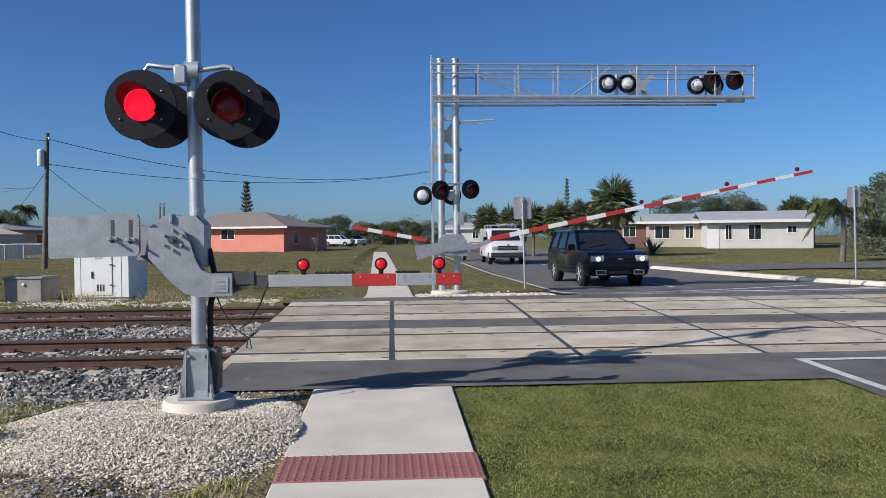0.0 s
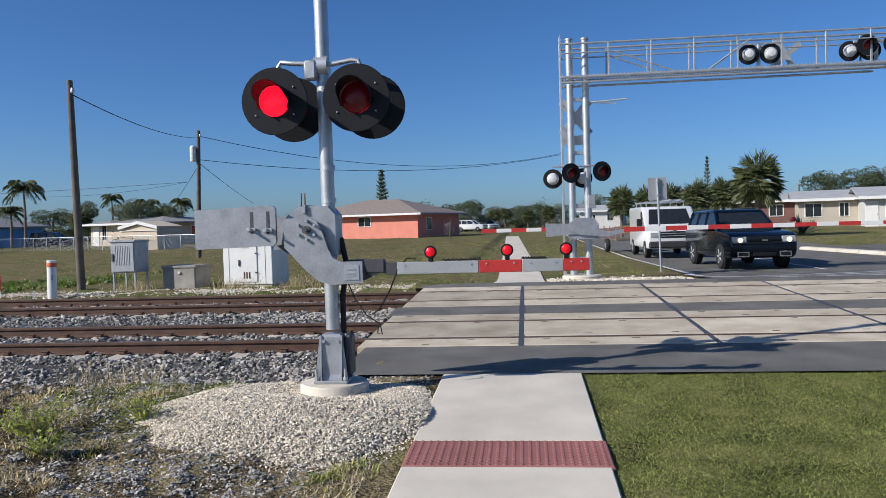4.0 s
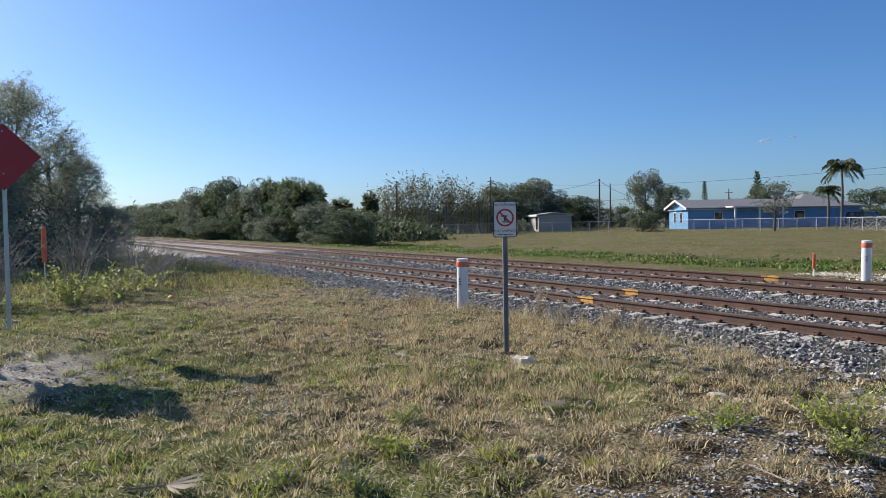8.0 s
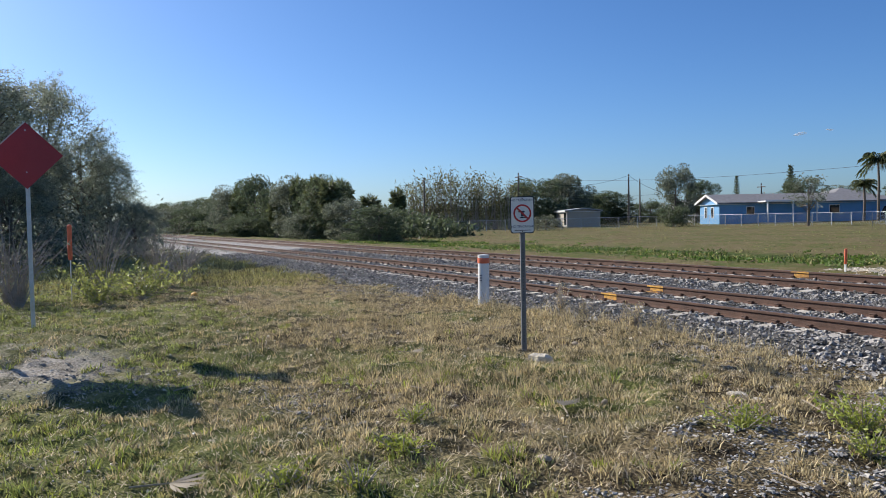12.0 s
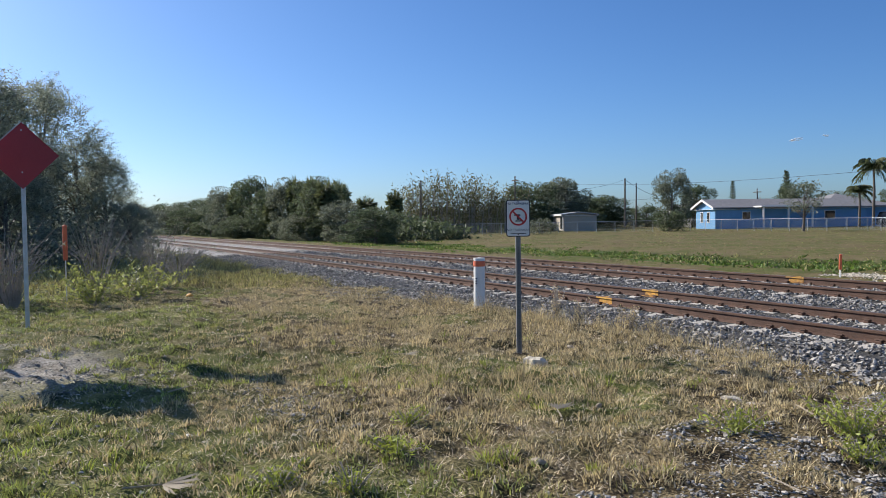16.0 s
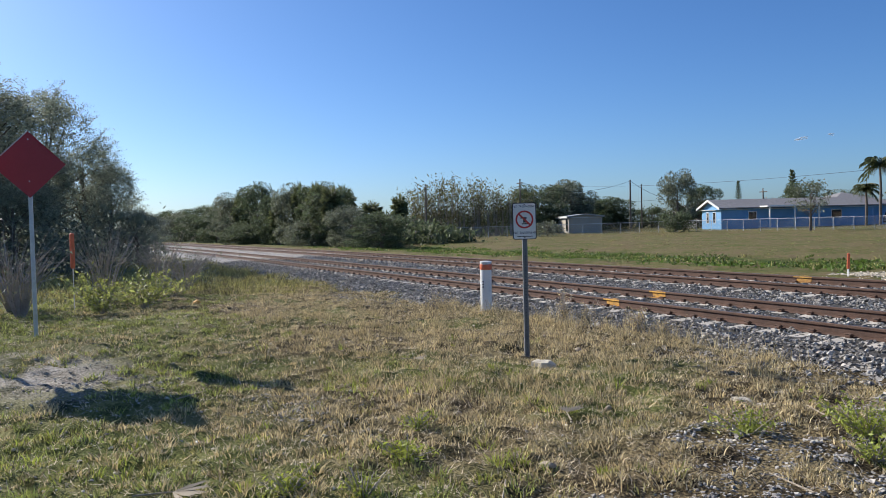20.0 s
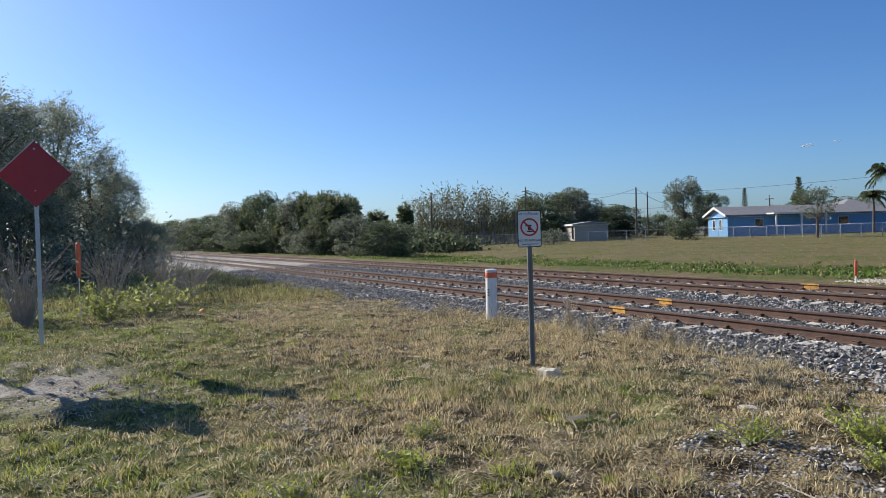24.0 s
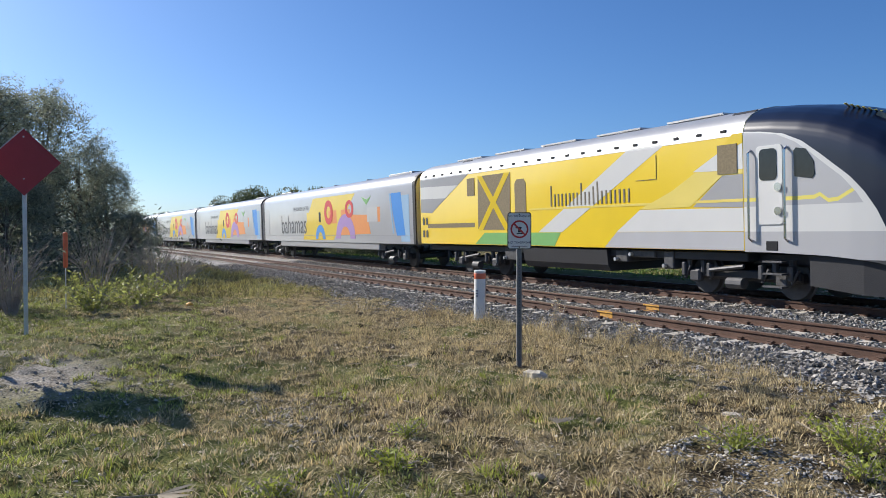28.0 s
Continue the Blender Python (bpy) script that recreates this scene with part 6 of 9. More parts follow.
def house(label, x, y, turn, w, l, h, wall, roof, rise=0.9, kind="gable", over=0.5, windows=(), side_windows=(), porch=False, door=None):
    """A one-storey house. Its front runs along local x from -w to 0, its depth along y."""
    z = float(land(x, y))
    root = thing("house", label, "house", pose(x, y, z, 0, 0, turn))
    t = 0.18
    part("front_wall", Shape().box((-w / 2, t / 2, h / 2 - 0.3), (w, t, h + 0.6), 0.01), wall, root)
    part("back_wall", Shape().box((-w / 2, l - t / 2, h / 2 - 0.3), (w, t, h + 0.6), 0.01), wall, root)
    for q in (-t / 2, -w + t / 2):
        part("side_wall", Shape().box((q, l / 2, h / 2 - 0.3), (t, l - 2 * t - 0.004, h + 0.6), 0.01), wall, root)
    o = over
    if kind == "gable":
        part("gable_wall", Shape().prism([(-w, h), (0, h), (-w / 2, h + rise)], 0.15, "y", (0, 0.02, 0)), wall, root)
        for sx in (0, 1):
            k = rise / (w / 2)
            ex = o if sx else -w - o
            ring = [[(-w / 2, yy, h + rise + 0.05), (ex, yy, h - o * k + 0.05), (ex, yy, h - o * k + 0.17), (-w / 2, yy, h + rise + 0.17)] for yy in (-o, l + o)]
            part("roof_slope", Shape().loft(ring), roof, root)
            part("barge_board", Shape().prism([(-w / 2, h + rise - 0.06), (ex, h - o * k - 0.06), (ex, h - o * k + 0.2), (-w / 2, h + rise + 0.2)], 0.04, "y", (0, -o - 0.045, 0)), WHITE, root, "white barge board")
    elif kind == "side":
        k = rise / (l / 2)
        for sg in (0, 1):
            ey = -o if not sg else l + o
            ring = [[(xx, l / 2, h + rise + 0.05), (xx, ey, h - o * k + 0.05), (xx, ey, h - o * k + 0.17), (xx, l / 2, h + rise + 0.17)] for xx in (-w - o, o)]
            part("roof_slope", Shape().loft(ring), roof, root)
        part("fascia", Shape().box((-w / 2, -o - 0.025, h - o * k + 0.08), (w + 2 * o, 0.05, 0.24), 0.01), WHITE, root, "white fascia")
        part("gable_wall", Shape().prism([(0, h), (l, h), (l / 2, h + rise)], -0.15, "x", (-0.02, 0, 0)), wall, root)
    else:
        e = [(-w - o, -o), (o, -o), (o, l + o), (-w - o, l + o)]
        r = min(w, l) / 2
        top = [(-w + r, l / 2), (-r, l / 2)] if w > l else [(-w / 2, r), (-w / 2, l - r)]
        v = [(a, b, h + 0.06) for a, b in e] + [(a, b, h + rise) for a, b in top]
        f = [(0, 1, 5, 4), (1, 2, 5), (2, 3, 4, 5), (3, 0, 4)] if w > l else [(0, 1, 4), (1, 2, 5, 4), (2, 3, 5), (3, 0, 4, 5)]
        part("roof", Shape().add(v, f + [(3, 2, 1, 0)]), roof, root)
        part("fascia", Shape().box((-w / 2, -o - 0.025, h - 0.02), (w + 2 * o, 0.05, 0.2), 0.01), WHITE, root, "white fascia")
        part("fascia", Shape().box((o + 0.025, l / 2, h - 0.02), (0.05, l + 2 * o, 0.2), 0.01), SHINGLE, root)
    part("soffit", Shape().box((-w / 2, l / 2, h - 0.03 if kind != "gable" else h - 0.2), (w + o * 1.2, l + o * 1.2, 0.04), 0.0), WHITE, root)
    for u, zz, ww, hh in windows:
        win = part("window", Shape().box((-w * u, -0.015, zz), (ww + 0.14, 0.05, hh + 0.14), 0.01), WHITE, root, "white window frame")
        for k in (-1, 1):
            part("pane", Shape().box((-w * u + k * ww / 4, -0.045, zz), (ww / 2 - 0.05, 0.012, hh), 0.003), GLASS, win, "dark pane")
    for u, zz, ww, hh in side_windows:
        win = part("window", Shape().box((0.015, l * u, zz), (0.05, ww + 0.14, hh + 0.14), 0.01), WHITE, root, "white window frame")
        part("pane", Shape().box((0.045, l * u, zz), (0.012, ww, hh), 0.003), GLASS, win, "dark pane")
    if door:
        d = part("door", Shape().box((-w * door, -0.02, 1.02), (0.95, 0.06, 2.05), 0.01), WHITE, root, "white front door")
        part("handle", Shape().box((-w * door + 0.38, -0.07, 1.0), (0.05, 0.05, 0.05), 0.01), STEELDARK, d)
    if porch:
        part("porch_roof", Shape().box((1.0, l * 0.42, h + 0.05), (2.0, l * 0.36, 0.18), 0.02), WHITE, root, "white porch roof edge")
        for q in (0.26, 0.42, 0.575):
            part("porch_post", Shape().box((1.8, l * q, h / 2), (0.16, 0.16, h), 0.01), WHITE, root, "white porch post")
        part("porch_slab", Shape().box((1.0, l * 0.42, 0.05), (2.0, l * 0.36, 0.14), 0.01), CONCRETE, root)
    return root


house("blue house with white trim and grey roof", -66.0, 68.7, -20, 5.0, 18.8, 2.45, BLUE, SHINGLE, 0.85, "gable", 0.45, ((0.34, 1.35, 0.55, 1.15), (0.68, 1.35, 0.55, 1.15)), ((0.2, 1.5, 0.9, 0.8), (0.75, 1.5, 1.2, 0.9)), porch=True)
house("blue house wing under a grey hip roof", -63.2, 83.5, -20, 9.0, 9.0, 2.4, BLUE, SHINGLE, 1.7, "hip", 0.5, (), ((0.5, 1.4, 1.2, 1.0),))
house("coral pink house with a brown hip roof", -10.6, 77.8, -20, 14.0, 10.0, 2.45, PINK, BROWN_SHINGLE, 1.75, "hip", 0.75, ((0.45, 1.75, 1.5, 0.9),), ((0.25, 1.4, 1.0, 1.2),))
house("cream house with a wide white roof edge", -36.4, 75.4, -20, 10.5, 9.0, 2.3, CREAM, SHINGLE, 0.9, "hip", 0.8, ((0.8, 1.4, 0.6, 1.5),), ((0.5, 1.4, 1.0, 1.0),), door=0.92)
house("small cream garden shed with a gable roof", -29.0, 59.0, -14, 3.6, 2.8, 1.75, CREAM, CREAM, 0.4, "gable", 0.15)
house("off-white bungalow with a low white roof", 35.2, 62.4, -16, 8.4, 9.0, 2.35, PALE, WHITE_ROOF, 0.8, "side", 0.6, ((0.55, 1.4, 1.0, 1.2), (0.2, 1.6, 0.7, 0.5), (0.8, 1.4, 0.5, 1.2)), (), door=0.95)
house("beige bungalow with white window frames", 31.7, 68.6, -16, 8.0, 9.0, 2.3, BEIGE, WHITE_ROOF, 0.75, "side", 0.6, ((0.15, 1.4, 0.7, 1.1), (0.55, 1.4, 0.7, 1.1), (0.85, 1.4, 1.3, 1.1)))
house("dark red bungalow with a white roof", 27.0, 77.0, -16, 7.0, 9.0, 2.3, BRICKRED, WHITE_ROOF, 0.7, "side", 0.6, ((0.4, 1.4, 1.2, 1.0),))
house("distant pale house under the palms", 16.0, 128.0, -10, 7.0, 9.0, 2.5, PALE, WHITE_ROOF, 0.9, "side", 0.6, ((0.3, 1.4, 0.9, 1.0), (0.7, 1.4, 0.9, 1.0)))
house("low tan garage with a dark opening behind the fence", -76.5, 55.0, -24, 6.6, 4.0, 1.9, BEIGE, WHITE_ROOF, 0.25, "side", 0.25, ((0.15, 1.0, 1.3, 1.5),))
house("grey house with a grey shingle roof", -80.0, 78.8, -24, 11.0, 9.0, 2.3, SHINGLE, SHINGLE, 1.3, "side", 0.5, ((0.3, 1.3, 1.0, 0.9),))


def fence(a, b, n, h=1.15):
    """A wire fence: posts, a top rail and strands."""
    root = thing("wire_fence", "grey chain-link fence with thin steel posts", "fence")
    pts = []
    for i in range(n + 1):
        x, y = a[0] + (b[0] - a[0]) * i / n, a[1] + (b[1] - a[1]) * i / n
        z = float(land(x, y))
        pts.append(Vector((x, y, z)))
        part("post", Shape().rod((x, y, z - 0.2), (x, y, z + h), 0.03, n=6), GALV, root)
    for i in range(n):
        part("top_rail", Shape().rod(pts[i] + Vector((0, 0, h)), pts[i + 1] + Vector((0, 0, h)), 0.022, n=5), GALV, root)
        mesh = Shape()
        p, q = pts[i], pts[i + 1]
        m = 12
        for k in range(m):
            for e in (0, 1):
                u0, u1 = k / m, min(1.0, (k + 3) / m)
                z0, z1 = (0.05, h) if e else (h, 0.05)
                mesh.rod(p.lerp(q, u0) + Vector((0, 0, z0)), p.lerp(q, u1) + Vector((0, 0, z1)), 0.006, n=3)
        part("wire_mesh", mesh, GALV, root)
    return root


fence((-74.9, 33.9), (-61.5, 60.5), 15)
fence((-61.5, 60.5), (-44.4, 64.5), 10)
fence((-44.4, 64.5), (-24.6, 56.6), 12)

# agave beside the road
agave = thing("agave_plant", "large grey-green agave with pointed leaves", "agave", pose(18.1, 52.5, 0.3))
for k in range(34):
    a, e = k * 2.4, 0.25 + 1.1 * (k % 7) / 7
    d = Vector((math.cos(a) * math.cos(e), math.sin(a) * math.cos(e), math.sin(e)))
    sd = Vector((-math.sin(a), math.cos(a), 0)) * 0.07
    part("leaf", Shape().loft([[d * r - sd * w, d * r + Vector((0, 0, 0.02 * w)), d * r + sd * w, d * r - Vector((0, 0, 0.03 * w))] for r, w in ((0.1, 0.7), (0.6, 1.0), (1.1, 0.6), (1.45, 0.05))]), LEAF_GREY, agave)

# ---- vehicles ----
NAVYCAR = mat("dark_blue_car_paint", (0.003, 0.006, 0.014), 0.14, 0.0, scale=2, vary=0.1, bump=0, coat=0.1, spec=0.32)
ALLOY = mat("bright_alloy", (0.62, 0.62, 0.63), 0.4, 0.4, scale=4, vary=0.1, bump=0)
WHITECAR = mat("white_car_paint", (0.66, 0.66, 0.65), 0.35, scale=2, vary=0.06, bump=0, coat=0.5)
BUMPER = mat("dark_plastic_bumper", (0.035, 0.035, 0.037), 0.6, vary=0.2)
RUSTORANGE = mat("orange_trailer_frame", (0.42, 0.15, 0.06), 0.7, vary=0.3)


def body_loft(profile, w, inset=0.06, edge=0.08):
    cy, cz = sum(p[0] for p in profile) / len(profile), sum(p[1] for p in profile) / len(profile)
    rings = []
    for x, k in ((-w / 2, 1), (-w / 2 + edge * 0.35, 0.35), (-w / 2 + edge, 0), (w / 2 - edge, 0), (w / 2 - edge * 0.35, 0.35), (w / 2, 1)):
        rings.append([(x, y + (cy - y) * inset * 0.5 * k, z + (cz - z) * inset * k) for y, z in profile])
    return Shape().loft(rings)


def wheel(parent, x, y, r, w, sg, rim=None):
    rim = rim or ALLOY
    m = Matrix.Rotation(radians(90 * sg), 3, "Y")
    wh = part("wheel", Shape().lathe([(r * 0.62, -w / 2), (r * 0.92, -w / 2), (r, -w / 4), (r, w / 4), (r * 0.92, w / 2), (r * 0.62, w / 2)], (x, y, r), m, 26), RUBBER, parent, "black tyre", True)
    part("rim", Shape().lathe([(r * 0.62, w * 0.3), (r * 0.60, w * 0.46), (r * 0.5, w * 0.36), (r * 0.12, w * 0.44), (0.02, w * 0.46)], (x, y, r), m, 20), rim, wh, "bright metal rim", True)
    for k in range(5):
        a = k * 2 * math.pi / 5
        p, q = Vector((x + sg * w * 0.42, y + r * 0.12 * math.cos(a), r + r * 0.12 * math.sin(a))), Vector((x + sg * w * 0.42, y + r * 0.56 * math.cos(a), r + r * 0.56 * math.sin(a)))
        part("spoke", Shape().rod(p, q, 0.035, 0.03, 6), rim, wh)
    return wh


def suv(name, label, paint, lit=True):
    root = thing(name, label, "car")
    W = 1.9
    body = part("body", body_loft([(-2.34, 0.40), (-2.42, 0.55), (-2.42, 0.74), (-2.36, 0.99), (-2.22, 1.06), (-1.6, 1.12), (-1.02, 1.16), (2.30, 1.18), (2.40, 1.05), (2.43, 0.55), (2.34, 0.36), (-2.2, 0.34)], W), paint, root, "glossy dark body" if lit else "white body", True)
    part("glazing", Shape().loft([[(sx * w / 2, y, z) for sx, y in ((-1, y0), (1, y0), (1, y1), (-1, y1))] for z, w, y0, y1 in ((1.14, 1.74, -1.05, 2.32), (1.45, 1.58, -0.62, 2.24), (1.71, 1.40, -0.22, 2.10))]), GLASS, root, "dark tinted windows")
    part("roof", Shape().loft([[(sx * w / 2, y, z) for sx, y in ((-1, y0), (1, y0), (1, y1), (-1, y1))] for z, w, y0, y1 in ((1.70, 1.46, -0.26, 2.16), (1.75, 1.44, -0.20, 2.12), (1.79, 1.24, -0.02, 1.95))]), paint, root, "", True)
    for sx in (-1, 1):
        for (y0, y1, r) in ((-1.04, -0.24, 0.045), (0.35, 0.45, 0.05), (1.35, 1.32, 0.05), (2.28, 2.10, 0.06)):
            part("pillar", Shape().rod((sx * 0.86, y0, 1.15), (sx * 0.71, y1, 1.72), r, n=6), paint, root)
        part("roof_rail", Shape().rod((sx * 0.62, 0.2, 1.83), (sx * 0.62, 1.9, 1.83), 0.02, n=6), BUMPER, root)
        part("mirror", Shape().box((sx * 1.02, -0.75, 1.22), (0.22, 0.14, 0.18), 0.04), paint, root)
        lamp = part("headlight", Shape().box((sx * 0.70, -2.38, 0.88), (0.42, 0.14, 0.19), 0.05), CHROME if not lit else SIGNGREY, root, "clear headlamp")
        part("bulb", Shape().lathe([(0.06, 0), (0.075, 0.02), (0.03, 0.035)], (sx * 0.70, -2.46, 0.87), Matrix.Rotation(radians(90), 3, "X"), 14), HEADLAMP if lit else CHROME, lamp, "glowing lamp" if lit else "")
        fog = part("air_intake", Shape().box((sx * 0.60, -2.425, 0.46), (0.34, 0.04, 0.16), 0.02), CHROME, root, "bright framed intake")
        part("intake_mesh", Shape().box((sx * 0.60, -2.447, 0.46), (0.27, 0.012, 0.10), 0.004), BLACK, fog)
        part("arch", Shape().lathe([(0.47, -0.02), (0.47, 0.02)], (sx * 0.915, -1.45, 0.42), Matrix.Rotation(radians(90), 3, "Y"), 24), BLACK, root, "dark wheel arch")
        part("arch", Shape().lathe([(0.47, -0.02), (0.47, 0.02)], (sx * 0.915, 1.42, 0.42), Matrix.Rotation(radians(90), 3, "Y"), 24), BLACK, root, "dark wheel arch")
        part("door_handle", Shape().box((sx * 0.955, 0.25, 1.02), (0.03, 0.18, 0.04), 0.008), paint, root)
        for y in (-1.45, 1.42):
            wheel(root, sx * 0.85, y, 0.385, 0.26, sx)
    part("grille", Shape().box((0, -2.415, 0.86), (0.96, 0.05, 0.22), 0.015), BLACK, root, "black grille")
    part("grille_bar", Shape().box((0, -2.447, 0.86), (1.0, 0.02, 0.05), 0.006), paint, root)
    part("badge", Shape().box((0, -2.462, 0.86), (0.16, 0.014, 0.05), 0.004), CHROME, root, "small bright badge bar")
    part("lower_grille", Shape().box((0, -2.425, 0.46), (0.66, 0.03, 0.10), 0.01), BLACK, root)
    part("wiper", Shape().rod((-0.5, -0.98, 1.20), (0.1, -0.85, 1.30), 0.012, n=5), BLACK, root)
    return root


def cargo_van():
    root = thing("cargo_van", "white cargo van with a ladder rack", "van")
    W = 2.0
    part("body", body_loft([(-2.66, 0.45), (-2.72, 0.70), (-2.70, 1.02), (-2.55, 1.16), (-1.85, 1.28), (-1.18, 1.98), (-0.95, 2.06), (2.66, 2.08), (2.74, 1.95), (2.76, 0.55), (2.70, 0.40), (-2.5, 0.38)], W, 0.05), WHITECAR, root, "", True)
    part("windscreen", Shape().add([(-0.84, -1.80, 1.345), (0.84, -1.80, 1.345), (0.74, -1.22, 1.95), (-0.74, -1.22, 1.95), (-0.84, -1.77, 1.32), (0.84, -1.77, 1.32), (0.74, -1.19, 1.92), (-0.74, -1.19, 1.92)], [(0, 1, 2, 3), (7, 6, 5, 4), (0, 4, 5, 1), (1, 5, 6, 2), (2, 6, 7, 3), (3, 7, 4, 0)]), GLASS, root, "dark windscreen")
    for sx in (-1, 1):
        part("side_window", Shape().prism([(-1.55, 1.36), (-0.75, 1.36), (-0.75, 1.86), (-1.12, 1.86)], 0.012, "x", (sx * 0.99 if sx > 0 else -1.002, 0, 0)), GLASS, root, "dark side window")
        part("mirror", Shape().box((sx * 1.15, -1.45, 1.42), (0.22, 0.12, 0.3), 0.03), BLACK, root)
        part("headlight", Shape().box((sx * 0.76, -2.70, 0.92), (0.32, 0.06, 0.2), 0.02), SIGNGREY, root, "clear headlamp")
        part("rack_bar", Shape().rod((sx * 0.75, -0.8, 2.25), (sx * 0.75, 2.4, 2.25), 0.025, n=6), GALV, root)
        for y in (-0.7, 0.8, 2.2):
            part("rack_leg", Shape().rod((sx * 0.75, y, 2.02), (sx * 0.75, y, 2.26), 0.02, n=6), GALV, root)
        for y in (-1.75, 1.7):
            part("arch", Shape().lathe([(0.44, -0.02), (0.44, 0.02)], (sx * 0.972, y, 0.40), Matrix.Rotation(radians(90), 3, "Y"), 20), BLACK, root, "dark wheel arch")
            wheel(root, sx * 0.9, y, 0.36, 0.24, sx, SIGNGREY)
    for y in (-0.7, 0.8, 2.2):
        part("rack_crossbar", Shape().rod((-0.8, y, 2.26), (0.8, y, 2.26), 0.025, n=6), GALV, root)
    ladder = Shape()
    for x in (0.15, 0.55):
        ladder.box((x, 0.6, 2.31), (0.05, 3.6, 0.07))
    for k in range(10):
        ladder.box((0.35, -1.0 + k * 0.35, 2.31), (0.4, 0.04, 0.04))
    part("ladder", ladder, GALV, root, "aluminium ladder on the rack")
    part("grille", Shape().box((0, -2.70, 0.93), (1.15, 0.06, 0.26), 0.02), BLACK, root, "black grille")
    for z in (0.88, 0.98):
        part("grille_bar", Shape().box((0, -2.735, z), (1.1, 0.02, 0.025), 0.004), SIGNGREY, root)
    part("badge", Shape().box((0, -2.748, 1.10), (0.16, 0.012, 0.06), 0.004), STEELDARK, root, "small dark badge bar")
    part("bumper", Shape().box((0, -2.72, 0.55), (1.96, 0.2, 0.26), 0.05), BUMPER, root, "dark front bumper")
    return root


def work_trailer():
    root = thing("work_trailer", "flat orange work trailer behind the van", "trailer")
    part("bed", Shape().box((0, 0, 0.62), (1.8, 2.8, 0.10), 0.01), WOOD, root, "wooden bed")
    part("drawbar", Shape().rod((0, -1.4, 0.55), (0, -2.3, 0.5), 0.05, n=6), STEELDARK, root)
    for sx in (-1, 1):
        part("side_rail", Shape().box((sx * 0.9, 0, 1.0), (0.05, 2.8, 0.06), 0.005), RUSTORANGE, root)
        for y in (-1.35, 0, 1.35):
            part("stake", Shape().box((sx * 0.9, y, 0.95), (0.05, 0.05, 0.65), 0.005), RUSTORANGE, root)
        wheel(root, sx * 1.0, 0.2, 0.33, 0.2, sx, SIGNGREY)
    for y, z in ((-1.35, 1.2), (-1.35, 0.9)):
        part("front_rail", Shape().box((0, y, z), (1.8, 0.05, 0.06), 0.005), RUSTORANGE, root)
    return root


truck = suv("sport_utility_car", "glossy dark blue sport utility car, headlamps lit", NAVYCAR)
truck.matrix_basis = pose(6.86, 25.25, float(land(6.8, 25)) + 0.035, 0, 0, 4)
parked = suv("parked_car", "white sport utility car parked beside the house", WHITECAR, False)
parked.matrix_basis = pose(-8.2, 122.0, float(land(-8.2, 122.0)) + 0.01, 0, 0, 70)
copy_thing(parked, pose(-6.0, 130.0, float(land(-6.0, 130.0)) + 0.01, 0, 0, 30))
parked3 = suv("parked_car", "dark blue car parked by the palms", NAVYCAR, False)
parked3.matrix_basis = pose(-52.7, 82.4, 0.25, 0, 0, 95)
van = cargo_van()
trailer = work_trailer()

# ---- grass, weeds and litter of the near ground ----
OLIVE = mat("dull_grass_blade", (0.36, 0.325, 0.12), 0.7, scale=2, vary=0.35, bump=0, rand=0.8)
STRAW = mat("bleached_straw", (0.68, 0.57, 0.39), 0.7, scale=2, vary=0.3, bump=0, rand=0.45)
DRY = mat("dry_grass_blade", (0.55, 0.445, 0.245), 0.7, scale=2, vary=0.35, bump=0, rand=0.75)
TURF = mat("green_grass_blade", (0.335, 0.365, 0.10), 0.6, scale=2, vary=0.35, bump=0, rand=0.75)
FIELD_DRY = mat("tan_field_grass", (0.33, 0.245, 0.13), 0.7, scale=2, vary=0.35, bump=0, rand=0.6)
LAWN = mat("lawn_blade", (0.275, 0.305, 0.078), 0.6, scale=2, vary=0.35, bump=0, rand=0.85)
for m_ in (DRY, TURF, LAWN, OLIVE, STRAW, FIELD_DRY):
    leafy(m_, 0.3)
SAND = (-9.9, 0.2)


def blades(name, x, y, h, w, material, label, seed, lean=0.6, category="grass"):
    """Single bent blades of grass, each with its own turn and height."""
    rs = np.random.RandomState(seed)
    n = len(x)
    z = uneven(x, y)
    hh = rs.uniform(h[0], h[1], n)
    a = rs.uniform(0, 2 * np.pi, n)
    lx, ly = rs.normal(0, lean, n) * hh, rs.normal(0, lean, n) * hh
    dx, dy = np.cos(a) * w / 2, np.sin(a) * w / 2
    p = lambda u, e, k: np.stack([x + lx * u * u + e * dx * k, y + ly * u * u + e * dy * k, z - 0.005 + hh * u], 1)
    v = np.stack([p(0, -1, 1), p(0, 1, 1), p(0.55, 1, 0.8), p(0.55, -1, 0.8), p(1, 0, 0)], 1).reshape(-1, 3)
    b = (np.arange(n) * 5)[:, None]
    f = np.concatenate([b + np.array([[0, 1, 2]]), b + np.array([[0, 2, 3]]), b + np.array([[3, 2, 4]])])
    return tagged(new(name, fast_mesh(name, v, f, material)), label, category, kind="stuff")


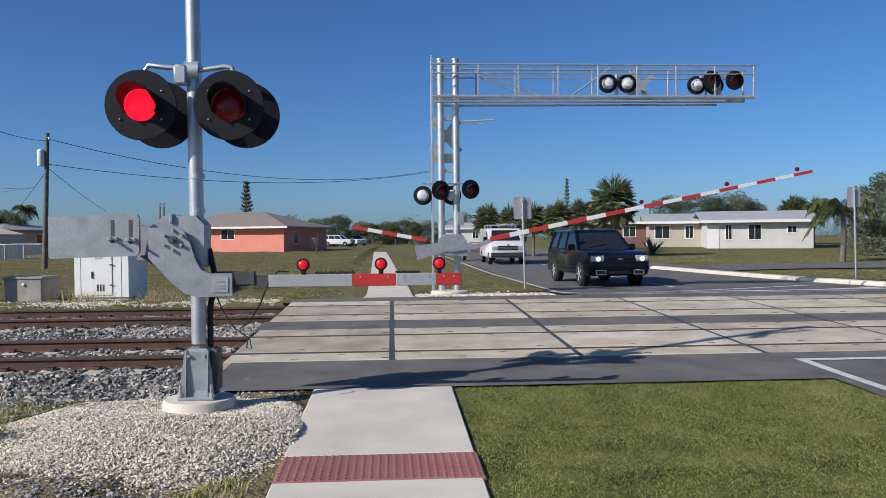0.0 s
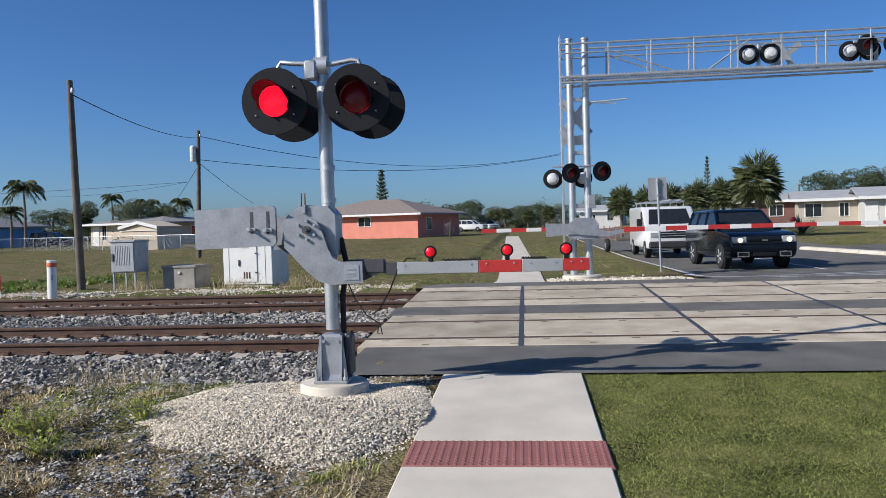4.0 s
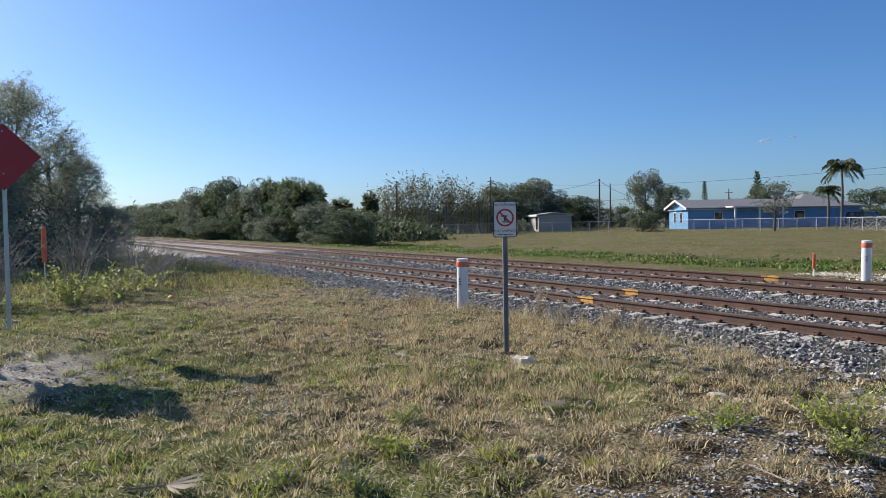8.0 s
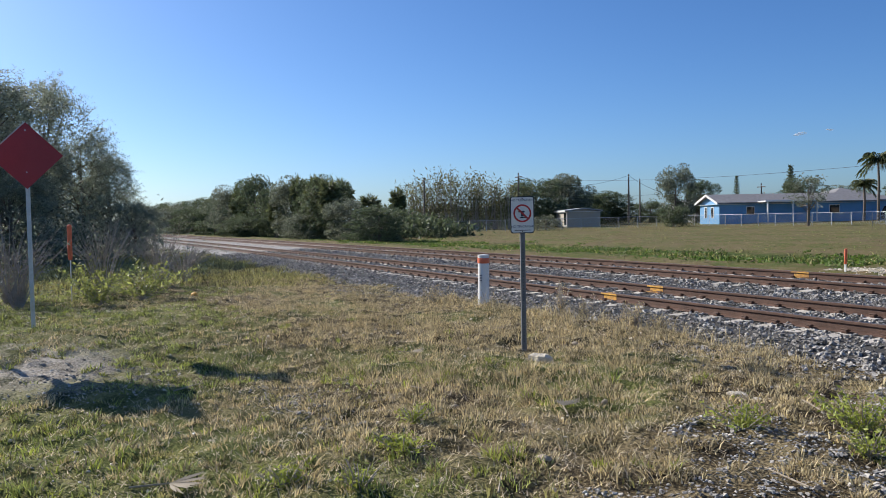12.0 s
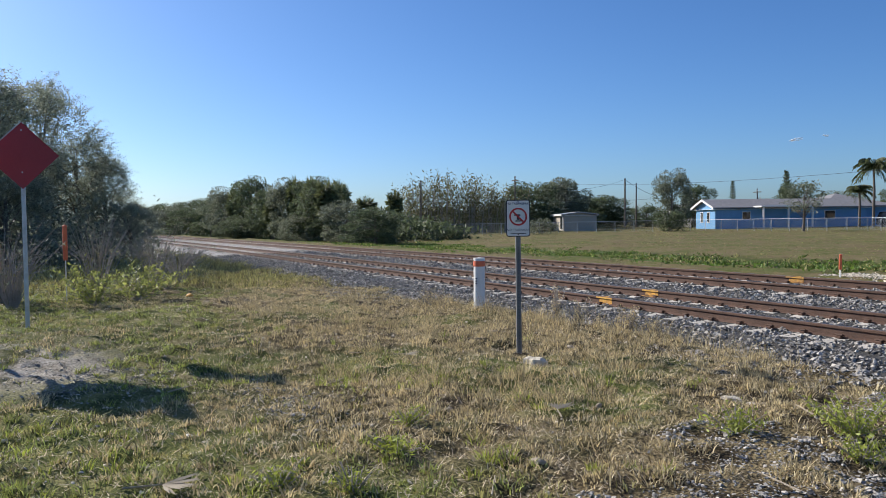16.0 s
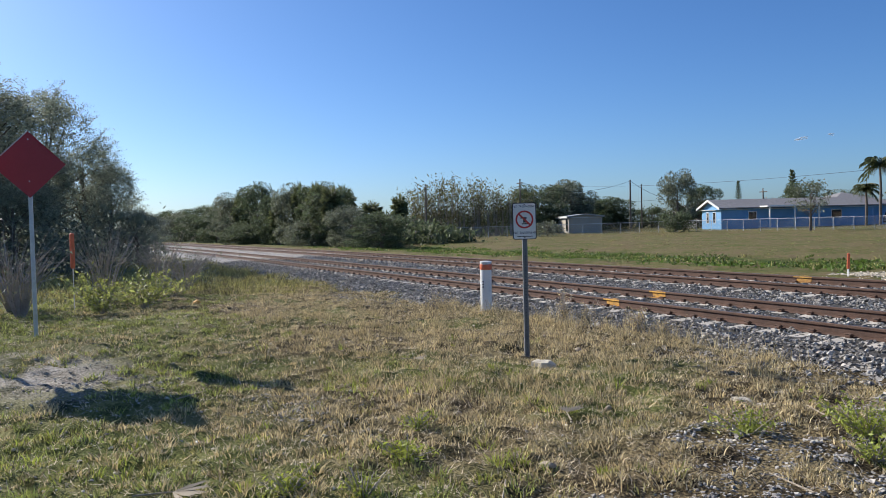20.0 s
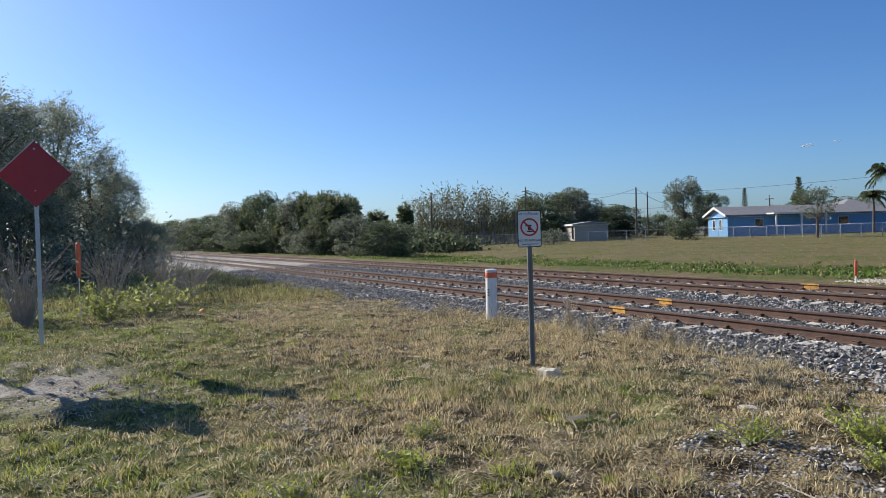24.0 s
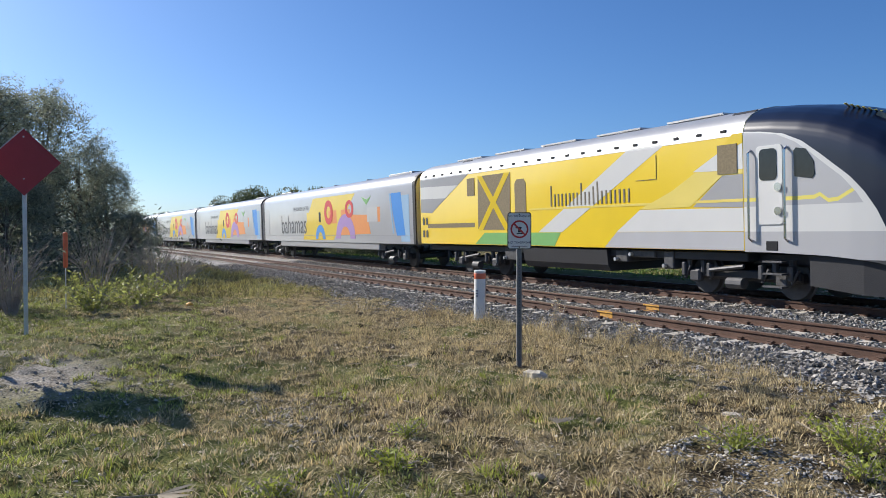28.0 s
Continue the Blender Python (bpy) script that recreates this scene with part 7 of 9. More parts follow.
def tufts(name, cx, cy, per, h, reach, w, material, label, seed, category="grass"):
    """Low tufts of grass whose blades fan out from their root."""
    rs = np.random.RandomState(seed)
    m = len(cx)
    size = np.repeat(rs.uniform(0.55, 1.6, m), per)
    a = rs.uniform(0, 2 * np.pi, m * per)
    q = np.sqrt(rs.uniform(0, 1, m * per))
    x, y = np.repeat(cx, per) + q * reach * size * np.cos(a), np.repeat(cy, per) + q * reach * size * np.sin(a)
    hh = rs.uniform(h[0], h[1], m * per) * size
    lx, ly = (np.cos(a) * (0.1 + 0.6 * q) + rs.normal(0, 0.35, m * per)) * hh, (np.sin(a) * (0.1 + 0.6 * q) + rs.normal(0, 0.35, m * per)) * hh
    z = uneven(x, y)
    t = rs.uniform(0, 2 * np.pi, m * per)
    dx, dy = np.cos(t) * w / 2, np.sin(t) * w / 2
    p = lambda u, e, k: np.stack([x + lx * u * u + e * dx * k, y + ly * u * u + e * dy * k, z - 0.006 + hh * u], 1)
    v = np.stack([p(0, -1, 1), p(0, 1, 1), p(0.55, 1, 0.85), p(0.55, -1, 0.85), p(1, 0, 0)], 1).reshape(-1, 3)
    b = (np.arange(m * per) * 5)[:, None]
    f = np.concatenate([b + np.array([[0, 1, 2]]), b + np.array([[0, 2, 3]]), b + np.array([[3, 2, 4]])])
    return tagged(new(name, fast_mesh(name, v, f, material)), label, category, kind="stuff")


def wild(x, y):
    """Where the rough grass grows: off the walk, the gravel, the sand and the ballast."""
    k = (x < -0.85) & (y < shoulder(x) + 0.1)
    k &= np.hypot((x + 17.9) / 2.1, (y - 6.75) / 0.42) > 1.0
    k &= (mound_r(x, y) > 1.0) & (np.hypot((x + 2.6) / 0.9, (y - 4.9) / 0.42) > 1.0)
    k &= np.hypot((x - SAND[0]) / 1.8, (y - SAND[1]) / 1.1) + 0.35 * np.sin(x * 5 + y * 3) + 0.3 * np.sin(x * 11 - y * 13) > 0.75
    k &= ~((x > -4.9) & (y > 3.6 + 0.6 * np.sin(x * 2.1)) & (np.sin(x * 2.7 + 1) * np.sin(y * 2.9) + 0.6 * np.sin(x * 9.1 + y * 4) * np.sin(y * 8.3 - x * 2) > 0.02 - 0.35 * ease(x, -5, -3)))
    return k


def patch(x, y):
    return np.sin(x * 0.9 + 0.7 * y) * np.sin(y * 1.3 - 0.35 * x) + 0.5 * np.sin(x * 2.3) * np.sin(y * 2.9 + 1)


rs = np.random.RandomState(41)
n = 19000
d = rs.uniform(0, 1, n) ** 1.35
x, y = -1.0 - 23 * d, rs.uniform(-2.5, 8.8, n)
k = wild(x, y) & (rs.uniform(-1.5, 0.75, n) < np.sin(x * 6.1 + 1.5 * np.sin(y * 4.3)) * np.sin(y * 5.7 + 1.5 * np.sin(x * 3.9)))
x, y = x[k], y[k]
g = patch(x, y) + (2.2 - y) * 0.30 + 0.55 * ease(-x, 7, 11) * ease(-y, -5.5, -2.5) + rs.normal(0, 0.45, len(x)) + np.where((x > -2.7) & (y < 6.6), 1.6, 0.0)
for name, kk, material, label, sd, h in (("dry_grass", g < 0.25, DRY, "tufts of short dry straw-coloured grass", 1, (0.018, 0.062)), ("dull_grass", (g >= 0.25) & (g < 0.8), OLIVE, "tufts of dull olive grass", 2, (0.015, 0.052)), ("green_grass", g >= 0.8, TURF, "tufts of short green grass", 3, (0.018, 0.062))):
    tufts(name, x[kk], y[kk], 18, h, 0.065, 0.0105, material, label, sd)
n = 900
x, y = -3.0 - 9 * rs.uniform(0, 1, n) ** 1.2, rs.uniform(-1.5, 6.5, n)
k = wild(x, y) & (np.sin(x * 2.9 + 1.3 * np.sin(y * 2.1)) * np.sin(y * 3.3 + x) + (1.5 - y) * 0.12 > 0.25)
tufts("fresh_grass", x[k], y[k], 16, (0.03, 0.08), 0.05, 0.009, LEAF_WEED, "fresh yellow-green grass among the dry", 7)
n = 5000
x, y = rs.uniform(-46, -20, n), rs.uniform(-2.0, 8.2, n)
k = wild(x, y - bend(x))
tufts("dull_grass", x[k], y[k], 8, (0.05, 0.16), 0.16, 0.02, OLIVE, "coarse dull grass along the ballast", 4)
n = 80000
x, y = -1.0 - 20 * rs.uniform(0, 1, n) ** 1.5, rs.uniform(-2.5, 8.6, n)
k = wild(x, y)
x, y = x[k], y[k]
a, ln, z = rs.uniform(0, 2 * np.pi, len(x)), rs.uniform(0.012, 0.045, len(x)), uneven(x, y)
dx, dy = np.cos(a) * ln, np.sin(a) * ln
e = 0.0045
v = np.stack([np.stack([x - dx - dy / ln * e, y - dy + dx / ln * e, z + 0.004], 1), np.stack([x - dx + dy / ln * e, y - dy - dx / ln * e, z + 0.004], 1), np.stack([x + dx, y + dy, z + rs.uniform(0.006, 0.05, len(x))], 1)], 1).reshape(-1, 3)
tagged(new("straw", fast_mesh("straw", v, np.arange(3 * len(x)).reshape(-1, 3), STRAW)), "dead bleached straw lying in the grass", "straw", kind="stuff")
x, y = rs.uniform(0.80, 5.2, 125000), rs.uniform(3.6, 8.22, 125000)
k = rs.uniform(-1.3, 1.3, len(x)) < 1.0 + 0.6 * np.sin(x * 3.1 + 2 * np.sin(y * 2.3)) * np.sin(y * 3.7 + np.sin(x * 1.9))
blades("lawn", x[k], y[k], (0.010, 0.029), 0.0044, LAWN, "mown green lawn beside the sidewalk", 3, 1.0)
x, y = rs.uniform(0.80, 5.2, 34000), rs.uniform(3.6, 8.22, 34000)
k = rs.uniform(-1, 1, len(x)) < 0.3 - np.sin(x * 3.1 + 2 * np.sin(y * 2.3)) * np.sin(y * 3.7 + np.sin(x * 1.9))
blades("lawn_straw", x[k], y[k], (0.010, 0.028), 0.0055, OLIVE, "dead straw blades in the lawn", 4, 1.4)
n = 620
x, y = rs.uniform(-15, -5.5, n), rs.uniform(3.2, 8.0, n)
k = wild(x, y) & (np.sin(x * 1.7 + 1.1 * np.sin(y * 1.9)) * np.sin(y * 1.6 + 0.8 * x) > -0.15)
tufts("dry_grass", x[k], y[k], 30, (0.04, 0.13), 0.10, 0.007, DRY, "taller tufts of straw-coloured grass", 15)
cx = np.array([-9.9, -10.6, -12.6, -14.2, -8.6, -11.4, -4.6, -16.5, -7.4])
cy = np.array([8.45, 7.9, 7.6, 7.4, 8.5, 8.3, 8.5, 6.6, 8.5])
pick = rs.randint(0, len(cx), 1500)
blades("tall_dry_grass", cx[pick] + rs.normal(0, 0.35, 1500), cy[pick] - 0.25 + rs.normal(0, 0.2, 1500), (0.06, 0.36), 0.007, DRY, "tufts of tall dry grass by the ballast", 5, 0.5)
pick = rs.randint(0, 4, 900)
blades("tall_dry_grass", np.array([-5.6, -5.1, -7.4, -9.9])[pick] + rs.normal(0, 0.3, 900), np.array([18.9, 18.8, 19.1, 18.6])[pick] + rs.normal(0, 0.2, 900), (0.08, 0.38), 0.009, DRY, "tufts of dry grass round the cabinets", 6, 0.5)
x, y = rs.uniform(-62, -13, 5200), rs.normal(22.6, 1.5, 5200)
k = np.sin(x * 0.62 + 0.8 * np.sin(y * 1.7)) * np.sin(x * 0.27 + 1) + rs.normal(0, 0.2, len(x)) > -0.25
x, y = x[k], y[k]
tufts("ditch_weeds", x, y + bend(x), 14, (0.02, 0.10), 0.30, 0.08, LEAF_DITCH, "low lush green weeds along the ditch", 7, "weeds")
x, y = rs.uniform(-62, -13, 1500), rs.normal(22.6, 1.5, 1500)
tufts("ditch_weeds", x, y + bend(x), 9, (0.03, 0.12), 0.24, 0.05, OLIVE, "dull weeds on the ditch bank", 17, "weeds")
x, y = rs.uniform(-75, -3, 26000), rs.uniform(24, 62, 26000)
blades("field_grass", x, y, (0.015, 0.05), 0.035, FIELD_DRY, "thin tan grass on the open field", 8, 1.4)
x, y = rs.uniform(-75, -3, 15000), rs.uniform(24, 70, 15000)
k = np.sin(x * 0.4 + np.sin(y * 0.5)) * np.sin(y * 0.33 + 1) > -0.1
x, y = x[k], y[k]
blades("field_grass", x, y, (0.015, 0.05), 0.035, TURF, "thin green grass on the open field", 9, 1.4)
x, y = rs.uniform(-8, 30, 50000), 17.6 + 40 * rs.uniform(0, 1, 50000) ** 1.6
k = (x < 3.8) | ((x > 15.2) & (y > 22) & ((y < 32) | (y > 38)))
k &= ~((np.abs(x - 0.2 + 0.02 * (y - 17)) < 1.1) & (y < 40))
blades("field_grass", x[k], y[k], (0.015, 0.05), 0.02, TURF, "short grass beyond the crossing", 10, 1.2)
blades("field_grass", x[k][::2] + 0.05, y[k][::2], (0.015, 0.045), 0.02, OLIVE, "dull short grass beyond the crossing", 11, 1.4)


def weed(x, y, h, w, n, seed, leaf, label):
    """A low leafy weed on thin stems."""
    rs = np.random.RandomState(seed)
    root = thing("weed", label, "weed", pose(x, y, float(land(x, y))))
    stems, pts = Shape(), []
    for k in range(24):
        a, r = rs.uniform(0, 6.28), rs.uniform(0.1, 1) * w / 2
        tip = (r * math.cos(a), r * math.sin(a), h * rs.uniform(0.5, 1))
        stems.rod((0, 0, 0), tip, 0.006, 0.003, 4)
        for t in rs.uniform(0.2, 1.05, n // 9 if w < 1 else n // 20):
            pts.append((tip[0] * t + rs.normal(0, 0.03), tip[1] * t + rs.normal(0, 0.03), tip[2] * t + rs.normal(0, 0.025)))
    tagged(part("stem_cluster", stems, TWIG, root), kind="stuff")
    v, f = leaf_mesh(pts, *((0.011 + 0.005 * w, seed, 1.5) if w < 1 else (0.034, seed, 1.3)))
    o = new("leaves", fast_mesh("leaves", v, f, leaf))
    o.parent = root
    return root


for q in ((-4.0, 5.7, 0.34, 0.9, 320, 1), (-4.5, 5.0, 0.22, 0.7, 220, 2), (-5.3, 2.45, 0.16, 0.55, 190, 3), (-3.3, 6.2, 0.24, 0.6, 180, 4), (-5.0, 1.5, 0.18, 0.4, 120, 5), (-6.1, 2.9, 0.14, 0.4, 110, 6), (-4.7, 1.9, 0.2, 0.3, 90, 7), (-3.6, 5.2, 0.2, 0.5, 140, 8), (-2.9, 7.1, 0.16, 0.4, 100, 9)):
    weed(*q, LEAF_WEED, "low yellow-green leafy weed in the grass")
for q in ((-11.4, 8.15, 0.62, 0.5, 150, 31), (-11.0, 8.35, 0.5, 0.45, 130, 32), (-9.5, 8.15, 0.42, 0.5, 190, 33), (-9.1, 8.3, 0.34, 0.4, 150, 34), (-14.3, 7.1, 0.4, 0.6, 130, 35)):
    weed(*q, DRY, "dry straw-brown weed beside the ballast")
for q in ((-17.0, 1.8, 0.75, 2.0, 520, 11), (-18.0, 0.9, 0.8, 2.2, 520, 12), (-16.4, 1.0, 0.55, 1.6, 420, 13), (-19.0, 2.2, 0.7, 2.2, 420, 14)):
    weed(*q, LEAF_YELLOW, "yellow-green leafy bush before the trees")
for k, (x, y, h, w) in enumerate(((-16.8, -0.4, 1.3, 2.2), (-18.3, -0.6, 1.7, 2.6), (-19.2, 1.2, 1.6, 2.6), (-20.6, 2.6, 1.5, 2.4), (-21.6, 3.3, 1.0, 2.2), (-17.6, -1.6, 1.9, 2.6), (-24.0, 3.6, 1.2, 2.6))):
    rs = np.random.RandomState(60 + k)
    br = Shape()
    for j in range(46):
        a, r = rs.uniform(0, 6.28), rs.uniform(0.1, 1) * w / 2
        b = Vector((r * 0.4 * math.cos(a), r * 0.4 * math.sin(a), h * 0.5))
        t = Vector((r * math.cos(a), r * math.sin(a), h * rs.uniform(0.5, 1.1)))
        br.rod((0.2 * b.x, 0.2 * b.y, 0), b, 0.012, 0.008, 4).rod(b, t, 0.008, 0.003, 4)
        br.rod(b, b.lerp(t, 0.7) + Vector((rs.normal(0, 0.15), rs.normal(0, 0.15), 0.1)), 0.005, 0.002, 3)
    shrub = thing("bare_shrub", "bare grey twiggy shrub before the trees", "shrub", pose(x, y, float(land(x, y))))
    tagged(part("branch_tangle", br, TWIG, shrub), kind="stuff")
    pts = np.stack([rs.normal(0, w * 0.25, 240), rs.normal(0, w * 0.25, 240), rs.uniform(0.1, h, 240)], 1)
    v, f = leaf_mesh(pts, 0.024, 70 + k)
    o = new("leaves", fast_mesh("leaves", v, f, LEAF_GREY))
    o.parent = shrub

# loose ballast spread over the verge
rs = np.random.RandomState(77)
lx, ly = rs.uniform(-5.6, -0.9, 24000), rs.uniform(3.0, 8.6, 24000)
k = ~wild(lx, ly) & (mound_r(lx, ly) > 0.95) & (lx < -0.85)
lx, ly = lx[k], ly[k]
ex, ey = rs.normal(-6.9, 0.7, 1300), rs.normal(7.35, 0.25, 1300)
fx, fy = rs.normal(-17.8, 1.2, 1800), rs.normal(6.6, 0.35, 1800)
hx, hy_ = np.concatenate([rs.normal(-7.5, 0.6, 900), rs.normal(-9.3, 1.2, 1100)]), np.concatenate([rs.normal(2.3, 0.25, 900), rs.normal(0.6, 0.5, 1100)])
jx, jy = rs.normal(-2.5, 0.55, 1500), rs.normal(4.85, 0.25, 1500)
ax_, ay_ = np.concatenate([lx, ex, fx, hx, jx]), np.concatenate([ly, ey, fy, hy_, jy])
stones("loose_ballast", np.stack([ax_, ay_, uneven(ax_, ay_) - 0.002], 1), 0.0145, STONE, "loose grey stones strewn over the verge", "gravel", 12, round_=False)
ax_, ay_ = rs.uniform(-16, -1, 900), rs.uniform(-1, 8.5, 900)
stones("pebbles", np.stack([ax_, ay_, uneven(ax_, ay_) + 0.003], 1), 0.016, WHITE_STONE, "small pale pebbles in the grass", "gravel", 13)


def chunk(name, label, category, x, y, s, seed, material, turn=0):
    """A broken lump, flattened and jagged."""
    rs = np.random.RandomState(seed)
    v = ICO_V * rs.uniform(0.6, 1.3, (len(ICO_V), 1)) * np.array(s) / 2
    ob = new(name, fast_mesh(name, v, ICO_F, material))
    ob.matrix_basis = pose(x, y, float(uneven(np.array(x), np.array(y))) + s[2] * 0.3, 0, 0, turn)
    return tagged(ob, label, category)


def slab(name, label, category, x, y, length, width, thick, seed, turn, tilt):
    """A flat broken piece: uneven outline, rough split top, sides that slope inwards."""
    rs = np.random.RandomState(seed)
    n = 13
    ang = np.linspace(0, 2 * math.pi, n, endpoint=False) + rs.uniform(-0.14, 0.14, n)
    rad = rs.uniform(0.62, 1.15, n)
    foot = np.stack([np.cos(ang) * rad * length / 2, np.sin(ang) * rad * width / 2, np.full(n, -0.05)], 1)
    rim = foot * np.array([0.93, 0.93, 0]) + np.stack([np.zeros(n), np.zeros(n), thick * rs.uniform(0.5, 0.85, n)], 1)
    inner = foot * np.array([0.55, 0.55, 0]) + np.stack([np.zeros(n), np.zeros(n), thick * rs.uniform(0.8, 1.1, n)], 1)
    verts = np.concatenate([foot, rim, inner, np.array([[0, 0, thick]])])
    tris = []
    for k in range(n):
        m = (k + 1) % n
        for lo in (0, n):
            tris += [(lo + k, lo + m, lo + n + m), (lo + k, lo + n + m, lo + n + k)]
        tris.append((2 * n + k, 2 * n + m, 3 * n))
    ob = new(name, fast_mesh(name, verts, np.array(tris), SLAB_GREY))
    ob.data.shade_flat()
    ob.matrix_basis = pose(x, y, float(uneven(np.array(x), np.array(y))), tilt, 0, turn)
    return tagged(ob, label, category)


slab("rock", "pale flat rock at the foot of the sign post", "rock", -7.95, 5.42, 0.33, 0.22, 0.08, 1, 25, -3)
slab("broken_slab", "flat piece of pale broken concrete in the grass", "rubble", -5.44, 5.94, 0.25, 0.11, 0.035, 2, 28, 5)
slab("broken_slab", "flat piece of pale broken concrete in the grass", "rubble", -5.24, 6.04, 0.24, 0.10, 0.03, 3, 10, 6)
chunk("rock", "small pale rounded stone in the grass", "rock", -5.9, 4.75, (0.10, 0.08, 0.07), 4, WOODCHIP)
chunk("rock", "small pale stone in the dry grass", "rock", -8.6, 6.4, (0.14, 0.1, 0.06), 5, WOODCHIP)
chunk("rock", "small pale stone in the dry grass", "rock", -6.5, 3.5, (0.10, 0.08, 0.05), 6, WOODCHIP)
chunk("litter", "crumpled pale litter in the grass", "litter", -4.6, 3.2, (0.16, 0.07, 0.04), 7, WOODCHIP, 20)
chunk("litter", "crumpled pale litter in the grass", "litter", -6.9, 1.25, (0.10, 0.06, 0.04), 8, WHITE, 50)
chunk("litter", "orange scrap of plastic in the grass", "litter", -17.3, 2.9, (0.30, 0.16, 0.10), 9, SPRAY, 30)


DEADLEAF = mat("dead_leaf", (0.31, 0.26, 0.185), 0.9, scale=8, vary=0.35, bump=0.1)


def dead_frond(x, y, ln, turn, seed, label):
    rs = np.random.RandomState(seed)
    root = thing("dead_palm_leaf", label, "palm leaf", pose(x, y, float(land(x, y)) + 0.03, 0, 0, turn))
    part("stalk", Shape().rod((0, 0, 0.01), (ln * 0.5, 0.02, 0.03), 0.008, 0.006, 5), DEADLEAF, root)
    sp = Shape()
    for k in range(13):
        a = radians(-55 + 110 * k / 12)
        t = Vector((ln * 0.5 + ln * 0.5 * math.cos(a), ln * 0.5 * math.sin(a), 0.03 + 0.05 * rs.uniform()))
        b = Vector((ln * 0.5, 0.02, 0.03))
        sd = Vector((-math.sin(a), math.cos(a), 0.3)) * 0.012
        sp.add([b, (b + t) / 2 + sd, t, (b + t) / 2 - sd], [(0, 1, 2, 3)])
    part("blade", sp, DEADLEAF, root, "dry split leaf blade")


dead_frond(-5.5, 4.05, 0.42, 150, 1, "dry pale palm leaf lying in the grass")
dead_frond(-5.42, 0.62, 0.5, 60, 2, "dry brown palm leaf lying in the grass")
dead_frond(-9.2, 4.1, 0.4, 20, 3, "dry pale palm leaf lying in the grass")
for k in range(26):
    rs = np.random.RandomState(200 + k)
    x, y, a, ln = rs.uniform(-11, -3), rs.uniform(0.2, 7.4), rs.uniform(0, 3.1), rs.uniform(0.15, 0.4)
    z = float(uneven(np.array(x), np.array(y))) + 0.035
    solid("twig", Shape().rod((x, y, z), (x + ln * math.cos(a), y + ln * math.sin(a), z + 0.02), 0.007, 0.004, 5), WOODCHIP, "dry pale twig lying in the grass", "twig", group="twigs in the grass")

# spray marks on the rails and ties
for y, x in ((12.005, -13.3), (10.5, -13.0), (16.1, -12.9)):
    z = float(plane(y))
    rail_mark = Shape().box((x, y - 0.0385, z - 0.025), (0.50, 0.004, 0.034), 0.001).box((x + 0.03, y - 0.016, z - 0.095), (0.40, 0.006, 0.08), 0.001)
    rail_mark.box((x - 0.02, y - 0.046, z - 0.148), (0.46, 0.05, 0.006), 0.001).box((x + 0.05, y, z + 0.0045), (0.22, 0.05, 0.003), 0.001)
    solid("paint_mark", rail_mark, SPRAY, "orange spray paint on the rail", "paint mark", group="spray marks on the rails")

# a second sign, unseen, added and sized to cast the shadow on the sand
diamond_sign(pose(-12.7, -1.40, float(land(-12.7, -1.40)), 0, 0, 104), 3.4, 0.74)

# ---- the train ----
YELLOW = mat("train_yellow", (0.80, 0.57, 0.02), 0.35, scale=1, vary=0.05, bump=0, coat=0.4)
PALEYELLOW = mat("train_pale_yellow", (0.82, 0.66, 0.16), 0.35, scale=1, vary=0.05, bump=0, coat=0.4)
TWHITE = mat("train_white", (0.71, 0.705, 0.68), 0.35, scale=1, vary=0.05, bump=0, coat=0.4)
TSILVER = mat("train_silver", (0.50, 0.50, 0.51), 0.38, 0.15, scale=1, vary=0.06, bump=0, coat=0.3)
TGREY = mat("train_grey", (0.36, 0.36, 0.37), 0.4, scale=1, vary=0.06, bump=0, coat=0.3)
TLIGHT = mat("train_light_grey", (0.50, 0.50, 0.51), 0.4, scale=1, vary=0.06, bump=0, coat=0.3)
TSKIRT = mat("train_dark_skirt", (0.030, 0.030, 0.034), 0.55, scale=2, vary=0.2)
TNAVY = mat("train_dark_blue", (0.006, 0.009, 0.022), 0.4, scale=1, vary=0.1, bump=0, spec=0.25)
TROOF = mat("train_roof_grey", (0.50, 0.50, 0.50), 0.42, 0.5, scale=1, vary=0.15)
TGREEN = mat("train_green", (0.22, 0.48, 0.16), 0.4, vary=0.05, bump=0)
TBROWN = mat("grille_brown_grey", (0.22, 0.17, 0.09), 0.7, scale=20, vary=0.3, bump=0.3)
TORANGE = mat("train_orange", (0.80, 0.30, 0.08), 0.4, vary=0.05, bump=0)
TPURPLE = mat("train_purple", (0.42, 0.26, 0.56), 0.4, vary=0.05, bump=0)
TRED = mat("train_red", (0.70, 0.06, 0.06), 0.4, vary=0.05, bump=0)
TBLUE = mat("train_blue", (0.06, 0.28, 0.72), 0.4, vary=0.05, bump=0)
TNAME = mat("grey_brown_lettering", (0.20, 0.17, 0.12), 0.5, vary=0.1, bump=0)
TTEXT = mat("train_dark_grey", (0.10, 0.10, 0.11), 0.4, vary=0.1, bump=0)


